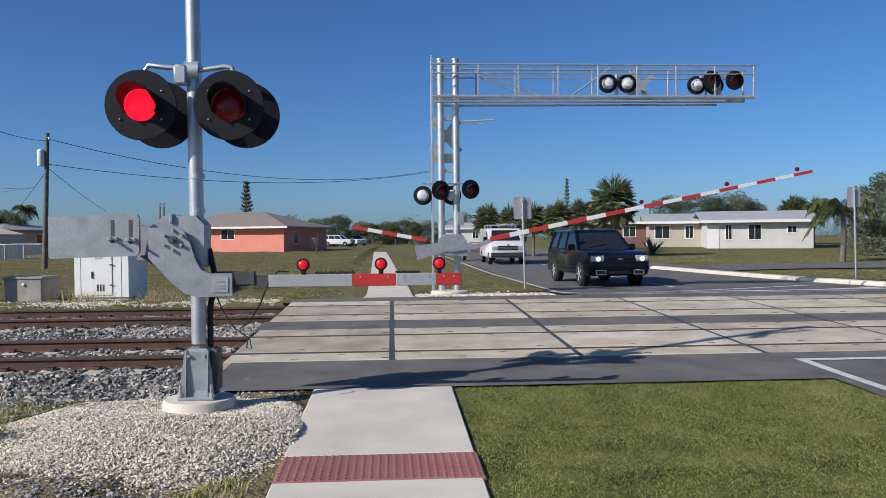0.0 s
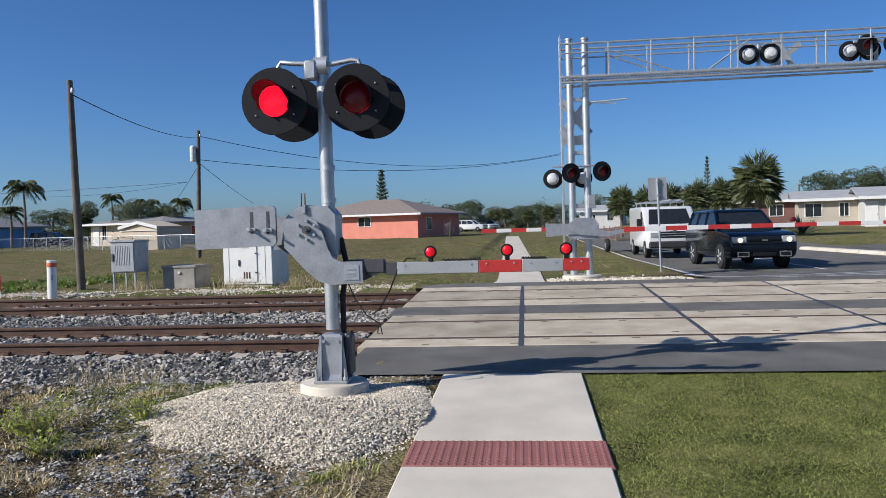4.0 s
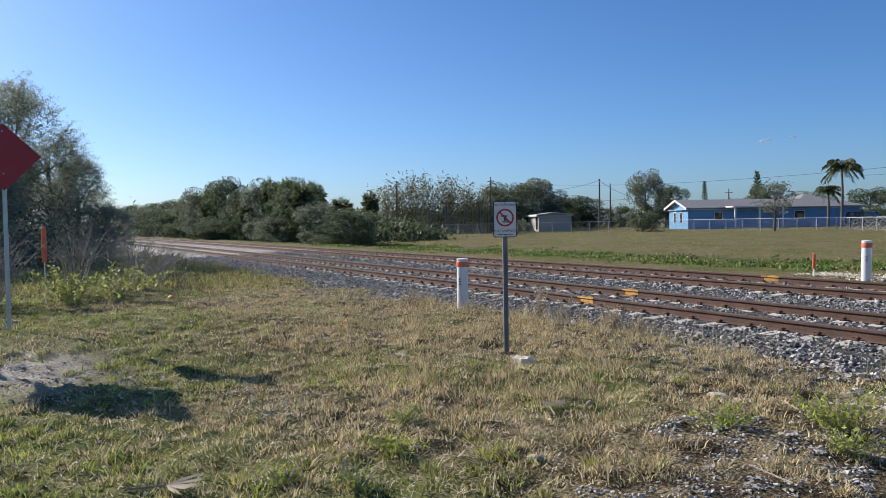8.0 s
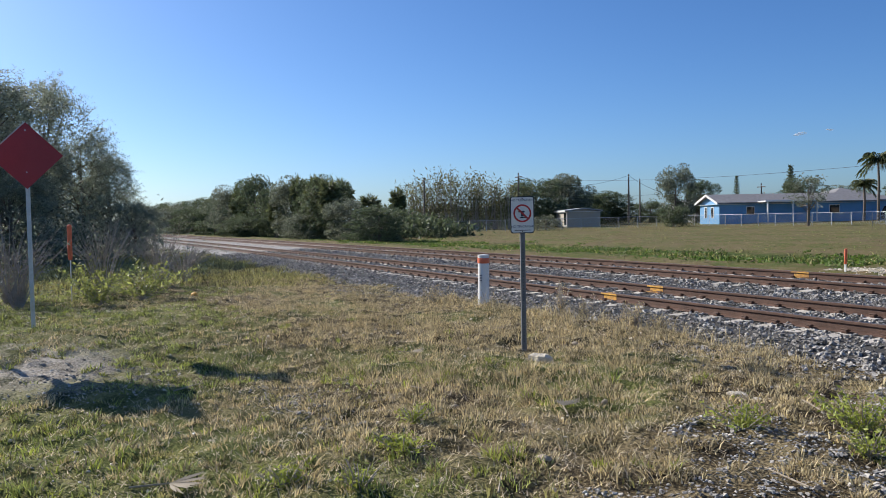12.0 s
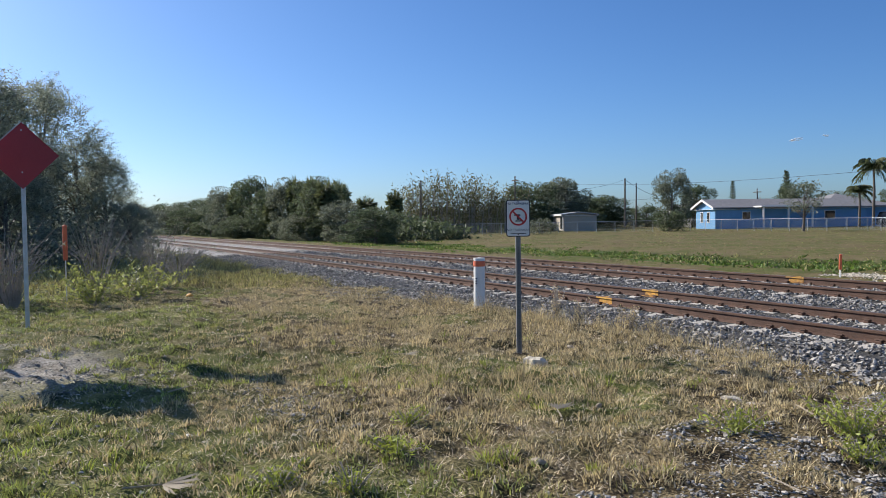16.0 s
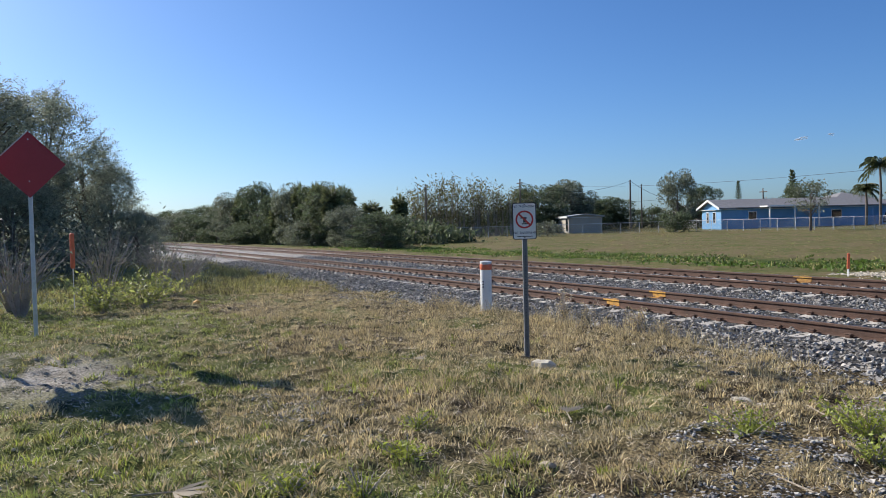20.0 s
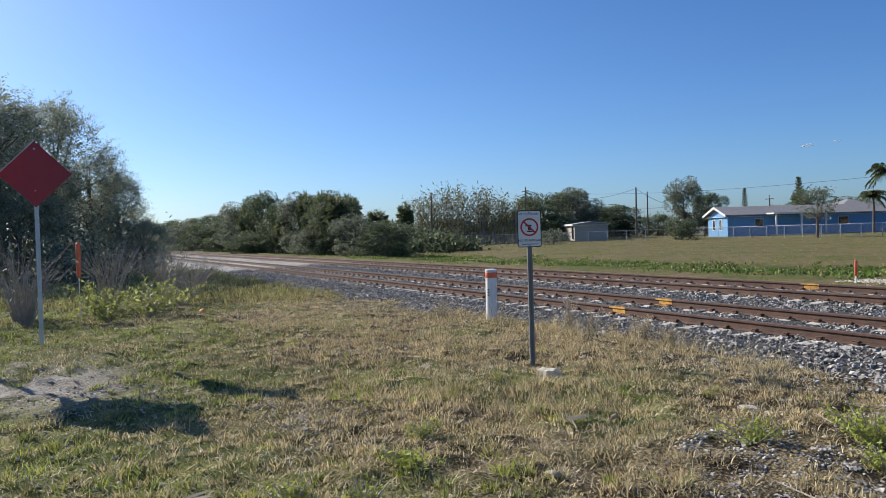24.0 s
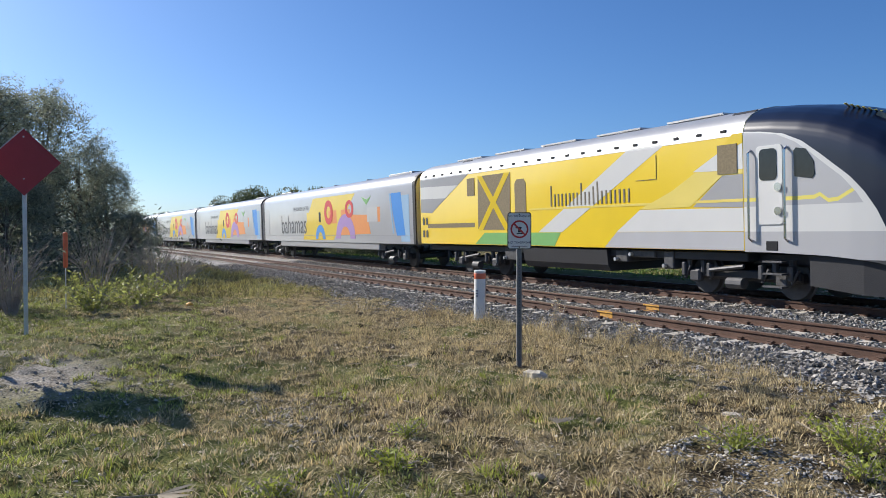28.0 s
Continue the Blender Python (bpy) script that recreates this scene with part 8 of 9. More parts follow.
def nose_paint():
    """Dark blue mask, white and grey cab side with a thin yellow line: paint laid out along the car."""
    m = bpy.data.materials.new("nose_paint")
    m.use_nodes = True
    nt = m.node_tree
    p = nt.nodes["Principled BSDF"]
    p.inputs["Roughness"].default_value, p.inputs["Coat Weight"].default_value = 0.35, 0.3
    sep = nt.nodes.new("ShaderNodeSeparateXYZ")
    nt.links.new(nt.nodes.new("ShaderNodeTexCoord").outputs["Object"], sep.inputs[0])
    x, y, z = sep.outputs

    def calc(op, a, b):
        n = nt.nodes.new("ShaderNodeMath")
        n.operation = op
        for i, v in enumerate((a, b)):
            if isinstance(v, (int, float)):
                n.inputs[i].default_value = v
            else:
                nt.links.new(v, n.inputs[i])
        return n.outputs[0]

    def curve(v, lo, hi, stops):
        r = nt.nodes.new("ShaderNodeValToRGB")
        r.color_ramp.interpolation = "LINEAR"
        for i, (q, w) in enumerate(stops):
            el = r.color_ramp.elements[i] if i in (0, 1) else r.color_ramp.elements.new((q - lo) / (hi - lo))
            el.position, el.color = (q - lo) / (hi - lo), (w / 10, w / 10, w / 10, 1)
        nt.links.new(calc("DIVIDE", calc("SUBTRACT", v, lo), hi - lo), r.inputs[0])
        return calc("MULTIPLY", r.outputs[0], 10.0)

    def over(f, a, b):
        n = nt.nodes.new("ShaderNodeMix")
        n.data_type = "RGBA"
        nt.links.new(f, n.inputs[0])
        for i, v in ((6, a), (7, b)):
            if isinstance(v, tuple):
                n.inputs[i].default_value = (*v, 1)
            else:
                nt.links.new(v, n.inputs[i])
        return n.outputs[2]

    edge = curve(z, 0.5, 4.6, ((0.5, 8.9), (1.54, 8.50), (1.92, 8.32), (2.27, 8.08), (2.57, 7.80), (2.80, 7.50), (3.05, 7.18), (3.35, 6.76), (3.54, 6.32), (3.64, 5.75), (3.70, 5.2), (4.6, 5.1)))
    white, light, grey, navy, yellow, dark = (0.66, 0.66, 0.64), (0.46, 0.46, 0.47), (0.33, 0.33, 0.34), (0.005, 0.010, 0.030), (0.80, 0.70, 0.16), (0.07, 0.07, 0.075)
    col = over(calc("LESS_THAN", z, 2.06), light, white)
    wedge = calc("MULTIPLY", calc("GREATER_THAN", z, 2.08), calc("LESS_THAN", z, calc("MULTIPLY", calc("SUBTRACT", x, 4.9), 0.42)))
    col = over(calc("MULTIPLY", wedge, calc("LESS_THAN", z, 2.95)), col, grey)
    line_z = curve(x, 5.0, 8.4, ((5.0, 2.21), (6.6, 2.20), (7.05, 2.21), (7.16, 2.26), (7.35, 2.13), (7.56, 2.15), (7.95, 2.36), (8.4, 2.42)))
    col = over(calc("LESS_THAN", calc("ABSOLUTE", calc("SUBTRACT", z, line_z), 0.0), 0.04), col, yellow)
    col = over(calc("GREATER_THAN", x, calc("SUBTRACT", edge, 0.16)), col, white)
    col = over(calc("LESS_THAN", z, 1.52), col, light)
    col = over(calc("GREATER_THAN", x, edge), col, navy)
    lip = calc("LESS_THAN", z, curve(x, 8.0, 11.1, ((8.0, 0.9), (8.9, 1.0), (9.5, 1.12), (9.9, 1.2), (11.1, 1.25))))
    col = over(calc("MULTIPLY", lip, calc("GREATER_THAN", x, 8.2)), col, grey)
    col = over(calc("LESS_THAN", z, 0.98), col, dark)
    nt.links.new(col, p.inputs["Base Color"])
    return m


NOSE = nose_paint()


def section(w, top, low=1.05, n=None):
    """Outline of a car body: straight sides and a rounded roof."""
    d = min(0.68, (top - low) * 0.5)
    sh, d = top - d, d / 0.68
    half = [(w, low), (w, low + (sh - low) * 0.3), (w, (low + sh) / 2), (w, sh), (w * 0.985, sh + 0.14 * d), (w * 0.93, sh + 0.30 * d), (w * 0.80, sh + 0.46 * d), (w * 0.60, sh + 0.58 * d), (w * 0.32, sh + 0.655 * d)]
    return [(-a, b) for a, b in half] + [(0, top)] + half[::-1]


def bogie(parent, x):
    fr = part("bogie", Shape().box((x, 0, 0.50), (3.2, 2.0, 0.22), 0.04).box((x, -1.08, 0.55), (3.3, 0.12, 0.2), 0.03).box((x, 1.08, 0.55), (3.3, 0.12, 0.2), 0.03), TSKIRT, parent, "dark steel bogie frame")
    for dx in (-1.25, 1.25):
        for sy in (-1, 1):
            part("wheel", Shape().lathe([(0.10, -0.07), (0.44, -0.06), (0.455, 0.04), (0.50, 0.06), (0.10, 0.07)], (x + dx, sy * 0.75, 0.47), Matrix.Rotation(radians(90 * sy), 3, "X"), 20), STEELDARK, fr, "", True)
            part("axle_box", Shape().box((x + dx, sy * 1.12, 0.47), (0.34, 0.2, 0.3), 0.05), STEELDARK, fr)
            for e in (-0.22, 0.22):
                part("spring", Shape().rod((x + dx + e, sy * 1.12, 0.55), (x + dx + e, sy * 1.12, 0.9), 0.07, n=8), STEELDARK, fr)
    for sy in (-1, 1):
        part("damper", Shape().rod((x - 0.7, sy * 1.26, 0.62), (x + 0.3, sy * 1.26, 0.74), 0.05, n=8), STEELDARK, fr)
        for e in (-1.55, -0.75, 0.75, 1.5):
            part("brake_gear", Shape().box((x + e, sy * 1.2, 0.62), (0.14, 0.16, 0.34), 0.03).rod((x + e, sy * 1.2, 0.4), (x + e + 0.2, sy * 1.22, 0.7), 0.03, n=6), STEELDARK, fr)
        part("cylinder", Shape().rod((x - 0.2, sy * 1.2, 0.35), (x + 0.25, sy * 1.2, 0.35), 0.13, n=10), STEELDARK, fr)
    return fr


def livery(parent, name, poly, material, label, y=1.5, lift=0.004, sides=(-1, 1)):
    for sg in sides:
        part(name, Shape().prism(poly, sg * lift, "y", (0, sg * y, 0)), material, parent, label)


def ring_poly(cx, cz, rx, rz, hole=0.55, a0=0, a1=360, n=18):
    out = [(cx + rx * math.cos(radians(a0 + (a1 - a0) * i / n)), cz + rz * math.sin(radians(a0 + (a1 - a0) * i / n))) for i in range(n + 1)]
    return out + [(cx + rx * hole * math.cos(radians(a1 + (a0 - a1) * i / n)), cz + rz * hole * math.sin(radians(a1 + (a0 - a1) * i / n))) for i in range(n + 1)]


def locomotive(label):
    """Nose towards +x, wheels on z = 0, the rear of the body at -11.3."""
    root = thing("locomotive", label, "locomotive")
    # straight part of the body
    out = section(1.5, 4.30, 1.10)
    rings = [[(x, y * k, 1.10 + (z - 1.10) * k) for y, z in out] for x, k in ((-11.3, 0.985), (-11.25, 1.0), (5.3, 1.0))]
    part("body", Shape().loft(rings), YELLOW, root, "yellow body side", True)
    roof = [(y * 1.004, z + 0.012) for y, z in out if z > 3.60]
    part("roof", Shape().loft([[(x, y, z) for y, z in roof] + [(x, y * 0.97, z - 0.03) for y, z in roof[::-1]] for x in (-11.2, 5.29)]), TROOF, root, "pale grey roof", True)
    for k in range(5):
        part("roof_hatch", Shape().box((-8.6 + k * 2.9, 0, 4.305), (1.9, 1.3, 0.05), 0.015), TROOF, root)
    for k in range(22):
        for sy in (-1, 1):
            part("roof_clip", Shape().box((-10.7 + k * 0.735, sy * 1.49, 3.76), (0.17, 0.04, 0.07), 0.01), BLACK, root)
    for x in (-8.0, 4.95):
        for sy in (-1, 1):
            part("roof_vent", Shape().box((x, sy * 1.19, 4.035), (0.66, 0.5, 0.04), 0.01, Matrix.Rotation(radians(sy * -38), 3, "X")), TSKIRT, root, "dark roof vent")
    # nose, split by its paint
    keys = ((5.3, 1.50, 4.30, 1.08), (6.0, 1.50, 4.24, 1.08), (6.7, 1.50, 4.14, 1.06), (7.3, 1.49, 4.0, 1.04), (7.9, 1.48, 3.81, 1.0), (8.5, 1.45, 3.55, 0.94), (9.0, 1.41, 3.23, 0.84), (9.4, 1.36, 3.0, 0.78), (9.75, 1.28, 2.50, 0.72), (10.0, 1.18, 2.05, 0.74), (10.22, 1.05, 1.60, 0.78), (10.4, 0.85, 1.30, 0.86))
    stations = np.linspace(5.3, 10.4, 70)
    kx = np.array([k[0] for k in keys])
    cols = [np.interp(stations, kx, [k[i] for k in keys]) for i in (1, 2, 3)]
    ring = []
    for x, w, top, low in zip(stations, *cols):
        sec = section(w, top, low)
        fine = []
        for k, (a, b) in enumerate(zip(sec, sec[1:])):
            m = 5 if k < 3 or k > len(sec) - 5 else 3
            fine += [(a[0] + (b[0] - a[0]) * i / m, a[1] + (b[1] - a[1]) * i / m) for i in range(m)]
        x = x if x < 7.3 else 7.3 + (x - 7.3) * 0.84
        ring.append([(x, y, z) for y, z in fine + [sec[-1]]])
    part("nose_shell", Shape().loft(ring), NOSE, root, "white and grey cab side under a dark blue mask", True)
    part("nose_floor", Shape().box((7.3, 0, 0.9), (4.6, 1.9, 0.3), 0.05), TSKIRT, root)
    part("nose_tip", Shape().loft([[(x, y * k, 1.24 + z * k) for y, z in ((-0.8, -0.38), (0.8, -0.38), (0.8, -0.1), (0.3, 0.05), (-0.3, 0.05), (-0.8, -0.1))] for x, k in ((9.89, 1.0), (9.96, 0.85))]), TGREY, root)
    part("apron", Shape().loft([[(x, -w, z0), (x, w, z0), (x, w, 1.02), (x, -w, 1.02)] for x, w, z0 in ((6.85, 1.40, 0.42), (8.0, 1.38, 0.30), (9.0, 1.25, 0.28), (9.5, 1.0, 0.3))]), TSKIRT, root, "dark lower apron")
    part("plough", Shape().loft([[(x, -w, z0), (x, w, z0), (x, w, 0.8), (x, -w, 0.8)] for x, w, z0 in ((8.2, 1.3, 0.30), (9.2, 1.1, 0.22), (9.7, 0.55, 0.22))]), TSKIRT, root, "dark snow plough")
    # windscreen, lamps, marks on the nose
    part("windscreen", Shape().add([(7.87, -0.7, 3.83), (7.87, 0.7, 3.83), (8.92, 0.7, 3.13), (8.92, -0.7, 3.13), (7.8, -0.7, 3.72), (7.8, 0.7, 3.72), (8.82, 0.7, 3.02), (8.82, -0.7, 3.02)], [(0, 1, 2, 3), (7, 6, 5, 4), (0, 4, 5, 1), (1, 5, 6, 2), (2, 6, 7, 3), (3, 7, 4, 0)]), GLASS, root, "dark windscreen")
    for y in (-0.14, 0.14):
        part("headlight", Shape().lathe([(0.10, 0), (0.10, 0.05), (0.04, 0.07)], (9.22, y, 2.70), Matrix.Rotation(radians(62), 3, "Y"), 14), HEADLAMP, root, "lit round headlamp")
    for y in (-0.86, 0.86):
        part("ditch_light", Shape().lathe([(0.09, 0), (0.09, 0.06), (0.04, 0.08)], (9.62, y * 0.93, 1.76), Matrix.Rotation(radians(75), 3, "Y"), 14), HEADLAMP, root, "lit low ditch light")
    rsn = np.random.RandomState(5)
    for k in range(12):
        y = -0.5 + k * 0.09
        z1 = 2.06 - 0.10 * rsn.uniform()
        ln = rsn.uniform(0.4, 0.85)
        part("nose_streak", Shape().add([(9.58, y, z1), (9.58, y + 0.045, z1), (10.02 - 0.1 * (ln > 0.8), y + 0.10, z1 - ln), (10.02 - 0.1 * (ln > 0.8), y + 0.06, z1 - ln), (9.48, y, z1 - 0.02), (9.48, y + 0.045, z1 - 0.02), (9.90, y + 0.10, z1 - ln - 0.02), (9.90, y + 0.06, z1 - ln - 0.02)], [(0, 1, 2, 3), (7, 6, 5, 4), (0, 4, 5, 1), (2, 6, 7, 3)]), PALEYELLOW, root, "pale yellow streak")
    for k in range(9):
        part("roof_streak", Shape().box((7.25 + k * 0.09, -0.75 + k * 0.05, 4.02 - k * 0.035), (0.05, 0.55, 0.02), 0.004, Matrix.Rotation(radians(28), 3, "Z")), PALEYELLOW, root, "pale yellow streak")
    # paint along the sides
    livery(root, "white_stripe", [(-2.72, 1.53), (-1.48, 1.53), (2.90, 3.67), (1.53, 3.67)], TWHITE, "white slanted stripe")
    livery(root, "white_field", [(1.01, 1.53), (5.28, 1.53), (5.28, 2.04), (1.95, 2.09)], TWHITE, "white lower field")
    livery(root, "grey_field", [(3.79, 2.10), (5.28, 2.05), (5.28, 2.78), (4.71, 2.78)], TGREY, "grey field")
    livery(root, "pale_stripe", [(1.95, 2.10), (3.12, 2.52), (3.9, 2.91), (4.55, 2.88), (5.28, 2.88), (5.28, 2.79), (4.71, 2.79), (3.70, 2.11)], PALEYELLOW, "pale yellow slanted stripe", lift=0.006)
    livery(root, "white_patch", [(3.81, 2.92), (4.56, 3.28), (5.28, 3.67), (5.28, 2.89), (4.56, 2.89)], TWHITE, "white slanted patch", lift=0.005)
    livery(root, "yellow_patch", [(4.56, 3.28), (5.0, 3.67), (5.28, 3.67), (5.28, 3.45)], YELLOW, "yellow upper patch", lift=0.007)
    livery(root, "grey_sill", [(0.49, 1.11), (5.28, 1.11), (5.28, 1.52), (1.01, 1.52)], TLIGHT, "light grey sill")
    livery(root, "green_sill", [(-6.75, 1.12), (-1.87, 1.12), (-1.54, 1.52), (-6.06, 1.52)], TGREEN, "green sill")
    livery(root, "grey_rear", [(-11.2, 2.35), (-10.2, 2.30), (-7.1, 3.66), (-11.2, 3.66)], TGREY, "grey rear field")
    livery(root, "white_rear", [(-11.2, 2.88), (-9.0, 2.84), (-7.95, 3.28), (-11.2, 3.36)], TWHITE, "white rear patch", lift=0.006)
    livery(root, "thin_stripe", [(-3.2, 2.22), (5.28, 2.18), (5.28, 2.245), (-3.2, 2.275)], PALEYELLOW, "thin pale stripe", lift=0.008)
    livery(root, "grille", [(-6.5, 1.62), (-4.35, 1.62), (-4.3, 3.5), (-6.45, 3.5)], TBROWN, "brown-grey ventilation grille", lift=0.01)
    livery(root, "grille", [(-7.25, 2.84), (-6.71, 2.84), (-6.71, 3.47), (-7.25, 3.47)], TBROWN, "small brown-grey grille", lift=0.01)
    livery(root, "grille", [(-4.04, 2.08), (-3.38, 2.08), (-3.38, 3.1), (-3.5, 3.24), (-3.92, 3.24), (-4.04, 3.1)], TBROWN, "tall brown-grey grille", lift=0.01)
    livery(root, "grille_stripe", [(-6.5, 3.5), (-6.15, 3.5), (-4.35, 1.62), (-4.70, 1.62)], YELLOW, "yellow slash on the grille", lift=0.013)
    livery(root, "grille_stripe", [(-4.32, 3.5), (-4.67, 3.5), (-6.5, 1.62), (-6.15, 1.62)], YELLOW, "yellow slash on the grille", lift=0.015)
    for x, h in zip(np.linspace(-2.02, 1.50, 20), (0.62, 0.36, 0.36, 0.36, 0.36, 0.36, 0.36, 0.36, 0.62, 0.36, 0.36, 0.5, 0.62, 0.36, 0.36, 0.36, 0.36, 0.36, 0.36, 0.36)):
        livery(root, "name_mark", [(x, 2.30), (x + 0.06, 2.30), (x + 0.06, 2.30 + h), (x, 2.30 + h)], TNAME, "plain grey-brown bar of a name", lift=0.012)
    livery(root, "address_mark", [(-10.6, 1.72), (-6.75, 1.72), (-6.75, 1.88), (-10.6, 1.88)], TBROWN, "plain brown bar of writing", lift=0.006)
    for x0, x1, z0 in ((0.75, 1.25, 0.72), (1.35, 2.3, 0.86), (-5.0, -4.2, 0.6), (2.6, 2.95, 0.6)):
        part("underfloor_box", Shape().box(((x0 + x1) / 2, 0, (z0 + 1.05) / 2), (x1 - x0, 2.7, 1.05 - z0), 0.03), STEELDARK, root, "dark underfloor equipment box")
        part("valve", Shape().rod((x0 + 0.1, -1.36, z0 + 0.08), (x0 + 0.1, -1.46, z0 + 0.08), 0.05, n=8), GALV, root)
    for x in (-11.05, -10.75):
        for z in (1.35, 1.85):
            livery(root, "lamp_mark", [(x, z), (x + 0.16, z), (x + 0.16, z + 0.24), (x + 0.08, z + 0.3), (x, z + 0.24)], TTEXT, "small dark lamp plate", lift=0.012)
    # cab doors and windows
    for sy in (-1, 1):
        y = sy * 1.5
        d = part("cab_door", Shape().prism(rounded(0.66, 1.66, 0.08), sy * 0.02, "y", (5.98, y, 2.50)), TWHITE, root, "white cab door")
        part("door_window", Shape().prism(rounded(0.44, 0.66, 0.1), sy * 0.012, "y", (5.96, y + sy * 0.02, 2.93)), GLASS, d, "dark door window")
        part("door_handle", Shape().rod((6.22, y + sy * 0.03, 2.45), (6.22, y + sy * 0.06, 2.45), 0.09, n=12), CHROME, d)
        part("door_handle", Shape().rod((6.22, y + sy * 0.03, 1.95), (6.22, y + sy * 0.06, 1.95), 0.09, n=12), CHROME, d)
        part("cab_window", Shape().prism([(6.60, 2.64), (7.0, 2.58), (7.06, 2.66), (7.04, 2.92), (6.86, 3.18), (6.64, 3.22), (6.58, 3.16)], sy * 0.03, "y", (0, y * 0.985, 0)), GLASS, root, "dark cab window")
        part("side_grille", Shape().prism([(4.57, 2.81), (5.13, 2.81), (5.13, 3.46), (4.57, 3.46)], sy * 0.012, "y", (0, y + sy * 0.006, 0)), TBROWN, root, "square grille")
        for x in (5.50, 6.42):
            part("handrail", Shape().tube([(x, y, 1.32), (x, y + sy * 0.09, 1.38), (x, y + sy * 0.09, 3.2), (x, y, 3.26)], 0.03, 8), CHROME, root, "steel handrail")
        part("step_well", Shape().box((6.02, sy * 1.44, 1.22), (0.30, 0.14, 0.2), 0.01), BLACK, root, "dark step well")
        for z in (0.35, 0.62, 0.88):
            part("step", Shape().box((6.02, sy * 1.42, z), (0.5, 0.2, 0.04), 0.006), STEELDARK, root)
        for a, b in (((1.81, 2.83), (2.58, 2.845)), ((2.565, 2.845), (2.58, 3.43))):
            part("panel_seam", Shape().box(((a[0] + b[0]) / 2, y + sy * 0.006, (a[1] + b[1]) / 2), (b[0] - a[0], 0.008, b[1] - a[1])), TBROWN, root)
    part("fuel_tank", Shape().loft([[(x, -1.4, 0.62), (x, -1.3, 0.45), (x, 1.3, 0.45), (x, 1.4, 0.62), (x, 1.45, 1.05), (x, -1.45, 1.05)] for x in (-3.7, 0.5)]), TSKIRT, root, "dark fuel tank")
    part("underframe", Shape().box((-2.8, 0, 0.95), (16.0, 2.6, 0.2), 0.02), TSKIRT, root)
    for x in (-7.2, 4.75):
        bogie(root, x)
    part("coupler", Shape().rod((-11.2, 0, 0.85), (-11.5, 0, 0.85), 0.12, n=8), STEELDARK, root)
    return root


def coach(label, first=True):
    """A passenger coach 25.5 m long, centred on its own middle."""
    root = thing("passenger_coach", label, "railway coach")
    L = 12.7
    out = section(1.5, 4.20)
    part("body", Shape().loft([[(x, y * k, 1.05 + (z - 1.05) * k) for y, z in out] for x, k in ((-L, 0.97), (-L + 0.25, 1.0), (L - 0.25, 1.0), (L, 0.97))]), TSILVER, root, "silver-white body", True)
    part("skirt", Shape().box((0, 0, 0.90), (17.0, 2.92, 0.36), 0.04), TGREY, root, "grey skirt")
    for x in (-L + 0.15, L - 0.15):
        part("end_frame", Shape().loft([[(x + e, y * 1.006, z + 0.006) for y, z in out] for e in (-0.12, 0.12)]), TSKIRT, root, "dark end frame")
        part("gangway", Shape().box((x * 1.012, 0, 2.2), (0.35, 1.3, 2.3), 0.05), RUBBER, root, "black gangway bellows")
    for x in (-9.5, 9.5):
        bogie(root, x)
        part("roof_unit", Shape().box((x, 0, 4.18), (2.6, 1.5, 0.08), 0.03), TROOF, root)
    for x in (-5, 0, 5):
        part("roof_rib", Shape().box((x, 0, 4.19), (0.12, 1.2, 0.05), 0.01), TROOF, root)
    # wrap of bright shapes, its windows and doors
    o = 12.7
    livery(root, "yellow_field", [(-3.3, 1.16), (2.2, 1.16), (3.2, 1.9), (5.6, 3.50), (-1.2, 3.50), (-2.4, 2.4)], YELLOW, "yellow field of the wrap")
    livery(root, "orange_field", [(2.6, 1.4), (7.6, 1.5), (7.2, 2.4), (3.6, 2.5)], TORANGE, "orange band of the wrap", lift=0.006)
    livery(root, "purple_arch", ring_poly(4.1, 1.25, 1.45, 1.25, 0.5, 0, 180), TPURPLE, "purple arch of the wrap", lift=0.010)
    livery(root, "red_loop", ring_poly(1.5, 2.65, 0.72, 0.66, 0.5), TRED, "red loop of the wrap", lift=0.012)
    livery(root, "red_loop", ring_poly(4.75, 2.75, 0.6, 0.45, 0.55), TRED, "red loop of the wrap", lift=0.014)
    livery(root, "blue_arch", ring_poly(0.0, 1.2, 0.85, 0.8, 0.5, 0, 180), TBLUE, "blue arch of the wrap", lift=0.012)
    livery(root, "blue_column", [(-0.2, 2.15), (0.12, 2.15), (0.12, 2.7), (-0.2, 2.7)], TNAVY, "dark blue column of the wrap", lift=0.012)
    livery(root, "green_leaf", [(6.5, 3.28), (7.0, 2.95), (7.15, 2.88), (7.35, 3.0), (7.75, 3.28), (7.2, 3.12)], TGREEN, "green leaf of the wrap", lift=0.008)
    lettering("bahamas", 1.62, (-5.3, -1.512, 2.02), root, TTEXT)
    lettering("THE ISLANDS OF THE", 0.34, (-3.7, -1.512, 2.98), root, TTEXT)
    livery(root, "blue_edge", [(10.1, 3.28), (11.2, 3.28), (11.6, 1.4), (10.7, 1.4), (10.3, 2.4)], TBLUE, "wavy blue edge of the wrap", lift=0.008)
    livery(root, "blue_edge", [(9.9, 3.28), (10.05, 3.28), (10.4, 1.5), (10.25, 1.5)], PALEBLUE, "pale blue edge of the wrap", lift=0.008)
    for k in range(9):
        x = -8.5 + k * 2.0
        if k != 7:
            livery(root, "window", [(x, 2.05), (x + 1.3, 2.05), (x + 1.3, 2.74), (x, 2.74)], TLIGHT if k < 3 else (YELLOW if k < 5 else TORANGE), "window under the printed wrap", lift=0.0055)
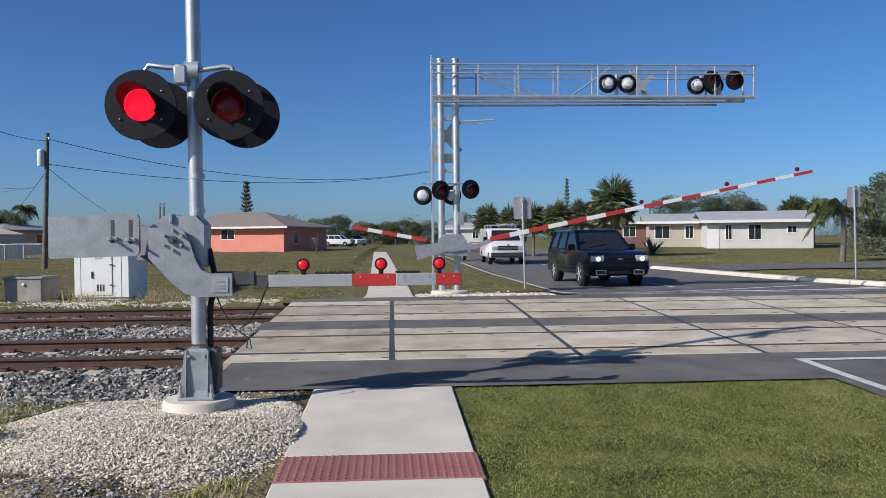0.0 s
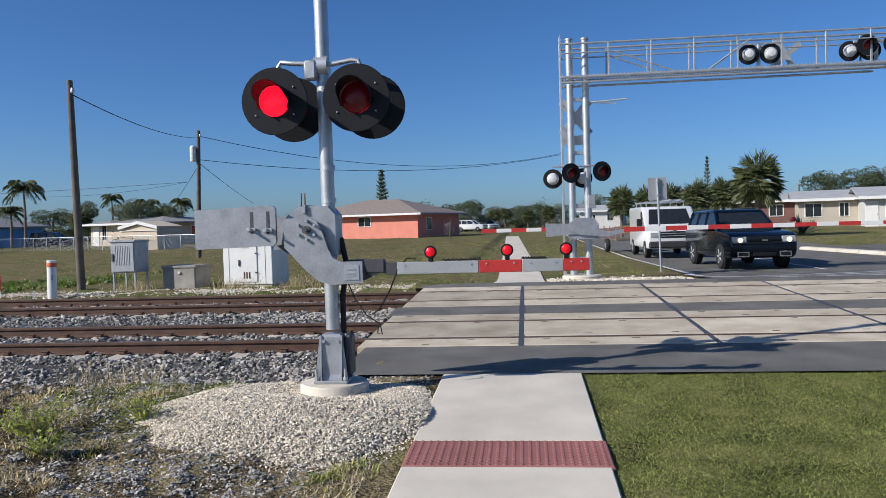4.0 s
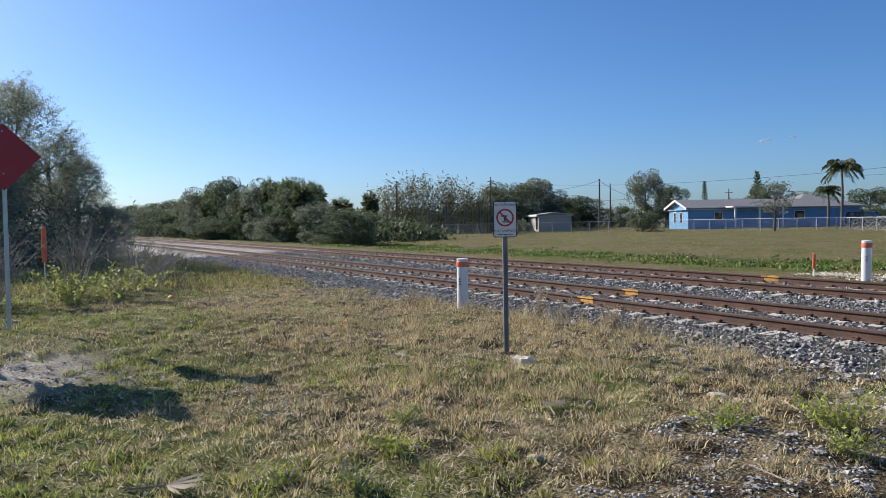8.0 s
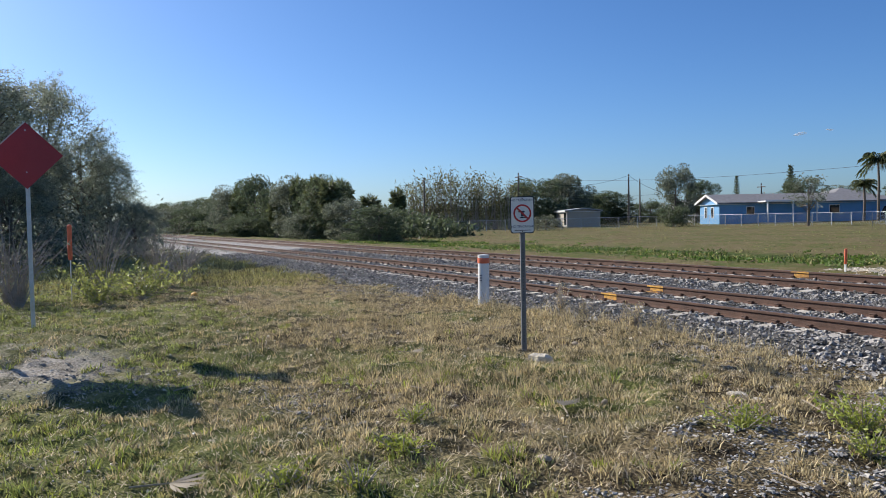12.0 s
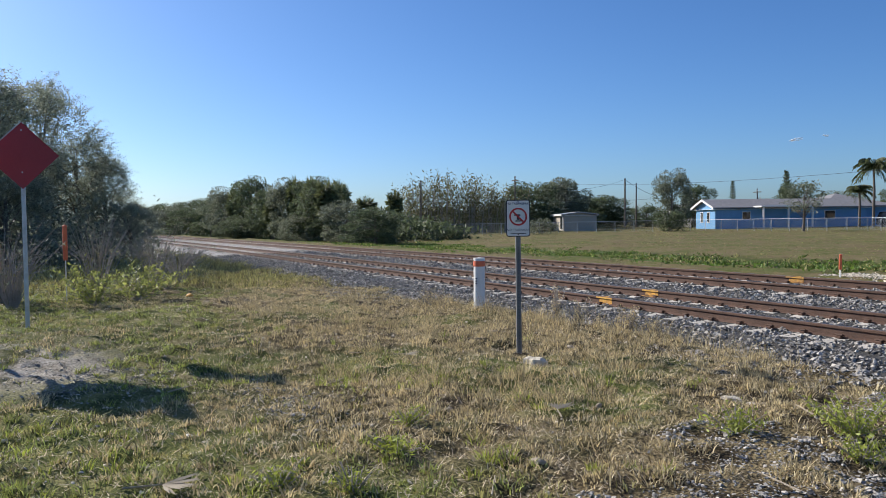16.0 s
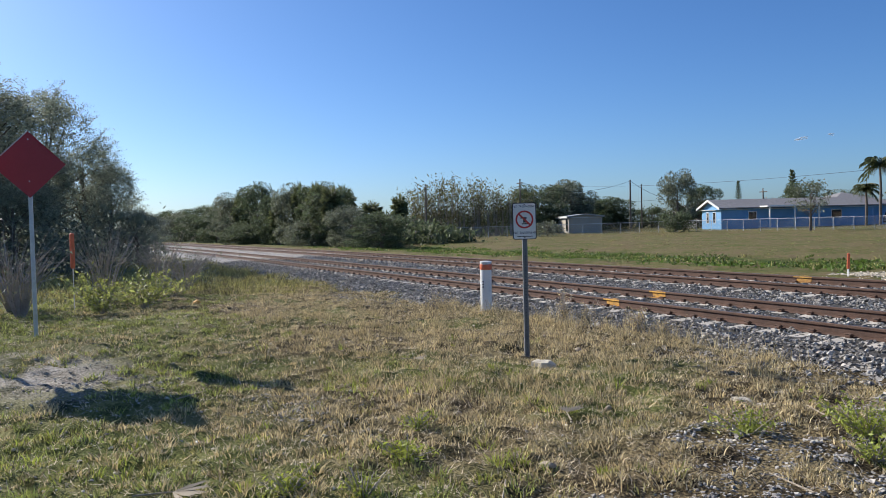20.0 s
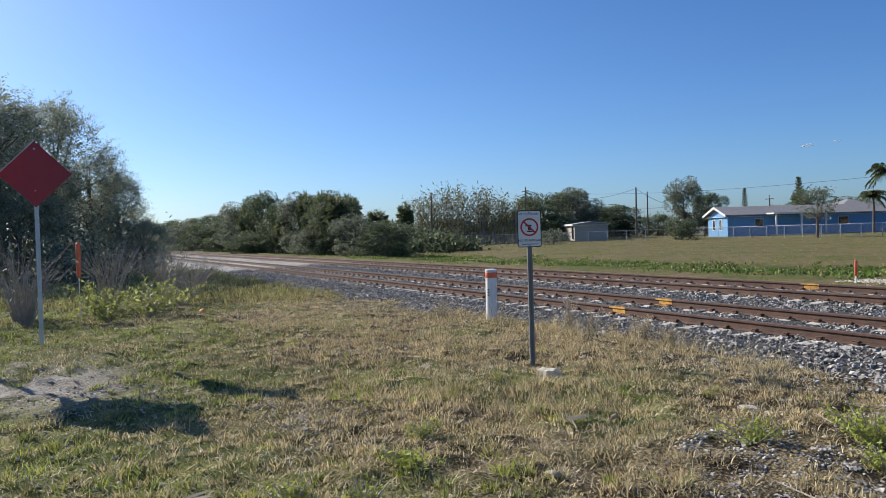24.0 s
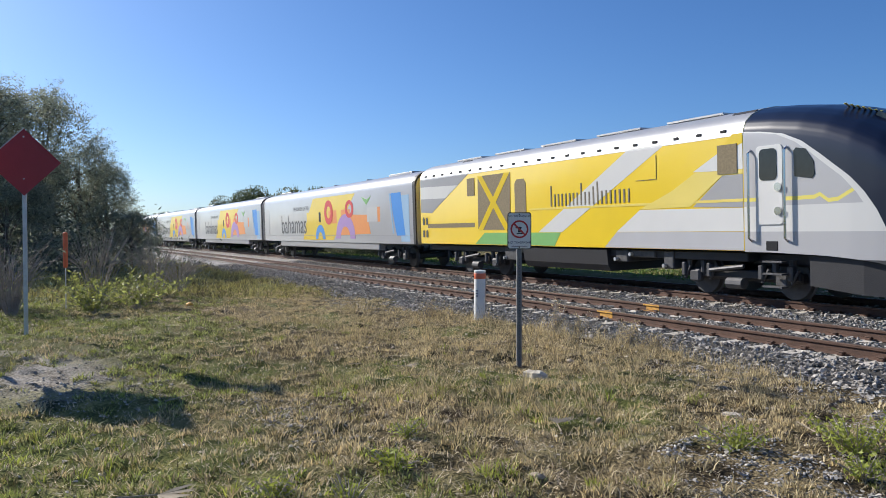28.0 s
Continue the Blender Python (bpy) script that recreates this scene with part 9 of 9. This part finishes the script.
    livery(root, "clear_window", [(7.2, 2.05), (8.5, 2.05), (8.5, 2.74), (7.2, 2.74)], TLIGHT, "pale clear window", lift=0.010)
    for x in (-11.6, 11.6):
        livery(root, "door", [(x - 0.45, 1.15), (x + 0.45, 1.15), (x + 0.45, 3.15), (x - 0.45, 3.15)], TLIGHT if x < 0 else PALEBLUE, "sliding passenger door", lift=0.006)
    livery(root, "seam", [(-12.4, 1.40), (12.4, 1.40), (12.4, 1.415), (-12.4, 1.415)], TGREY, "thin seam line", lift=0.016)
    return root


lead = locomotive("yellow and white passenger locomotive with dark nose")
coaches = [coach("silver-white passenger coach wrapped in bright shapes")]
coaches += [copy_thing(coaches[0], Matrix()) for _ in range(3)]
tail = copy_thing(lead, Matrix())


def on_line(x, flip=False):
    """The pose of a car whose middle is x along the far track."""
    k = (float(bend(x + 1)) - float(bend(x - 1))) / 2
    return pose(x, 15.35 + float(bend(x)), float(plane(15.35)), -1.8 if flip else 1.8, 0, math.degrees(math.atan(k)) + (180 if flip else 0))


def motions():
    """All that moves: the train, the flashing lamps, the far gate's arms, the van and its trailer."""
    times = [0, 6, 12, 18, 22, 23, 24] + [24.25 + 0.25 * k for k in range(14)] + [27.85, 28.0]
    place = {27.85: -35.5, 28.0: -28.7}
    for car, back in [(lead, -11.0)] + [(c, 13.45 + 25.9 * k) for k, c in enumerate(coaches)] + [(tail, 13.2 + 25.9 * 3 + 12.95 + 11.2)]:
        walk(car, [(t, on_line(place.get(t, -42.2 + 41.6 * (t - 27.7)) - back, car is tail)) for t in times])
    drop = [(0.0, 11.3), (0.6, 8.5), (1.2, 5.8), (1.8, 3.0), (2.2, 1.2), (2.5, 0.4), (3.0, 0.0), (28.0, 0.0)]
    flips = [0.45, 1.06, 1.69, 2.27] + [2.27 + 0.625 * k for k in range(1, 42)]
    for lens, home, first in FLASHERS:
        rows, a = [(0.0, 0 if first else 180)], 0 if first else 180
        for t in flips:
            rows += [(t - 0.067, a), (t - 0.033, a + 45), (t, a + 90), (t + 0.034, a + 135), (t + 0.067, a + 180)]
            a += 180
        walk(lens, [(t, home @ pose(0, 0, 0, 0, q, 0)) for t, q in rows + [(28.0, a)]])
    walk(road_arm, [(t, pose(0, 0, 0, 0, -a, 0)) for t, a in drop])
    walk(walk_arm, [(t, pose(0, 0, 0, 0, a * 0.95, 0)) for t, a in drop])
    drive = [(0.0, 6.62, 45.7), (0.5, 6.5, 43.0), (1.0, 6.4, 40.4), (1.5, 6.25, 37.9), (2.0, 6.15, 35.9), (2.5, 6.05, 34.5), (3.0, 6.0, 33.7), (3.6, 5.97, 33.35), (4.5, 5.95, 33.3), (28.0, 5.95, 33.3)]
    walk(van, [(t, pose(x, y, float(land(x, y)) + 0.035, 0, 0, 0)) for t, x, y in drive])
    walk(trailer, [(t, pose(x - 0.75, y + 5.2, float(land(x, y + 5)) + 0.035, 0, 0, 6)) for t, x, y in drive])


motions()
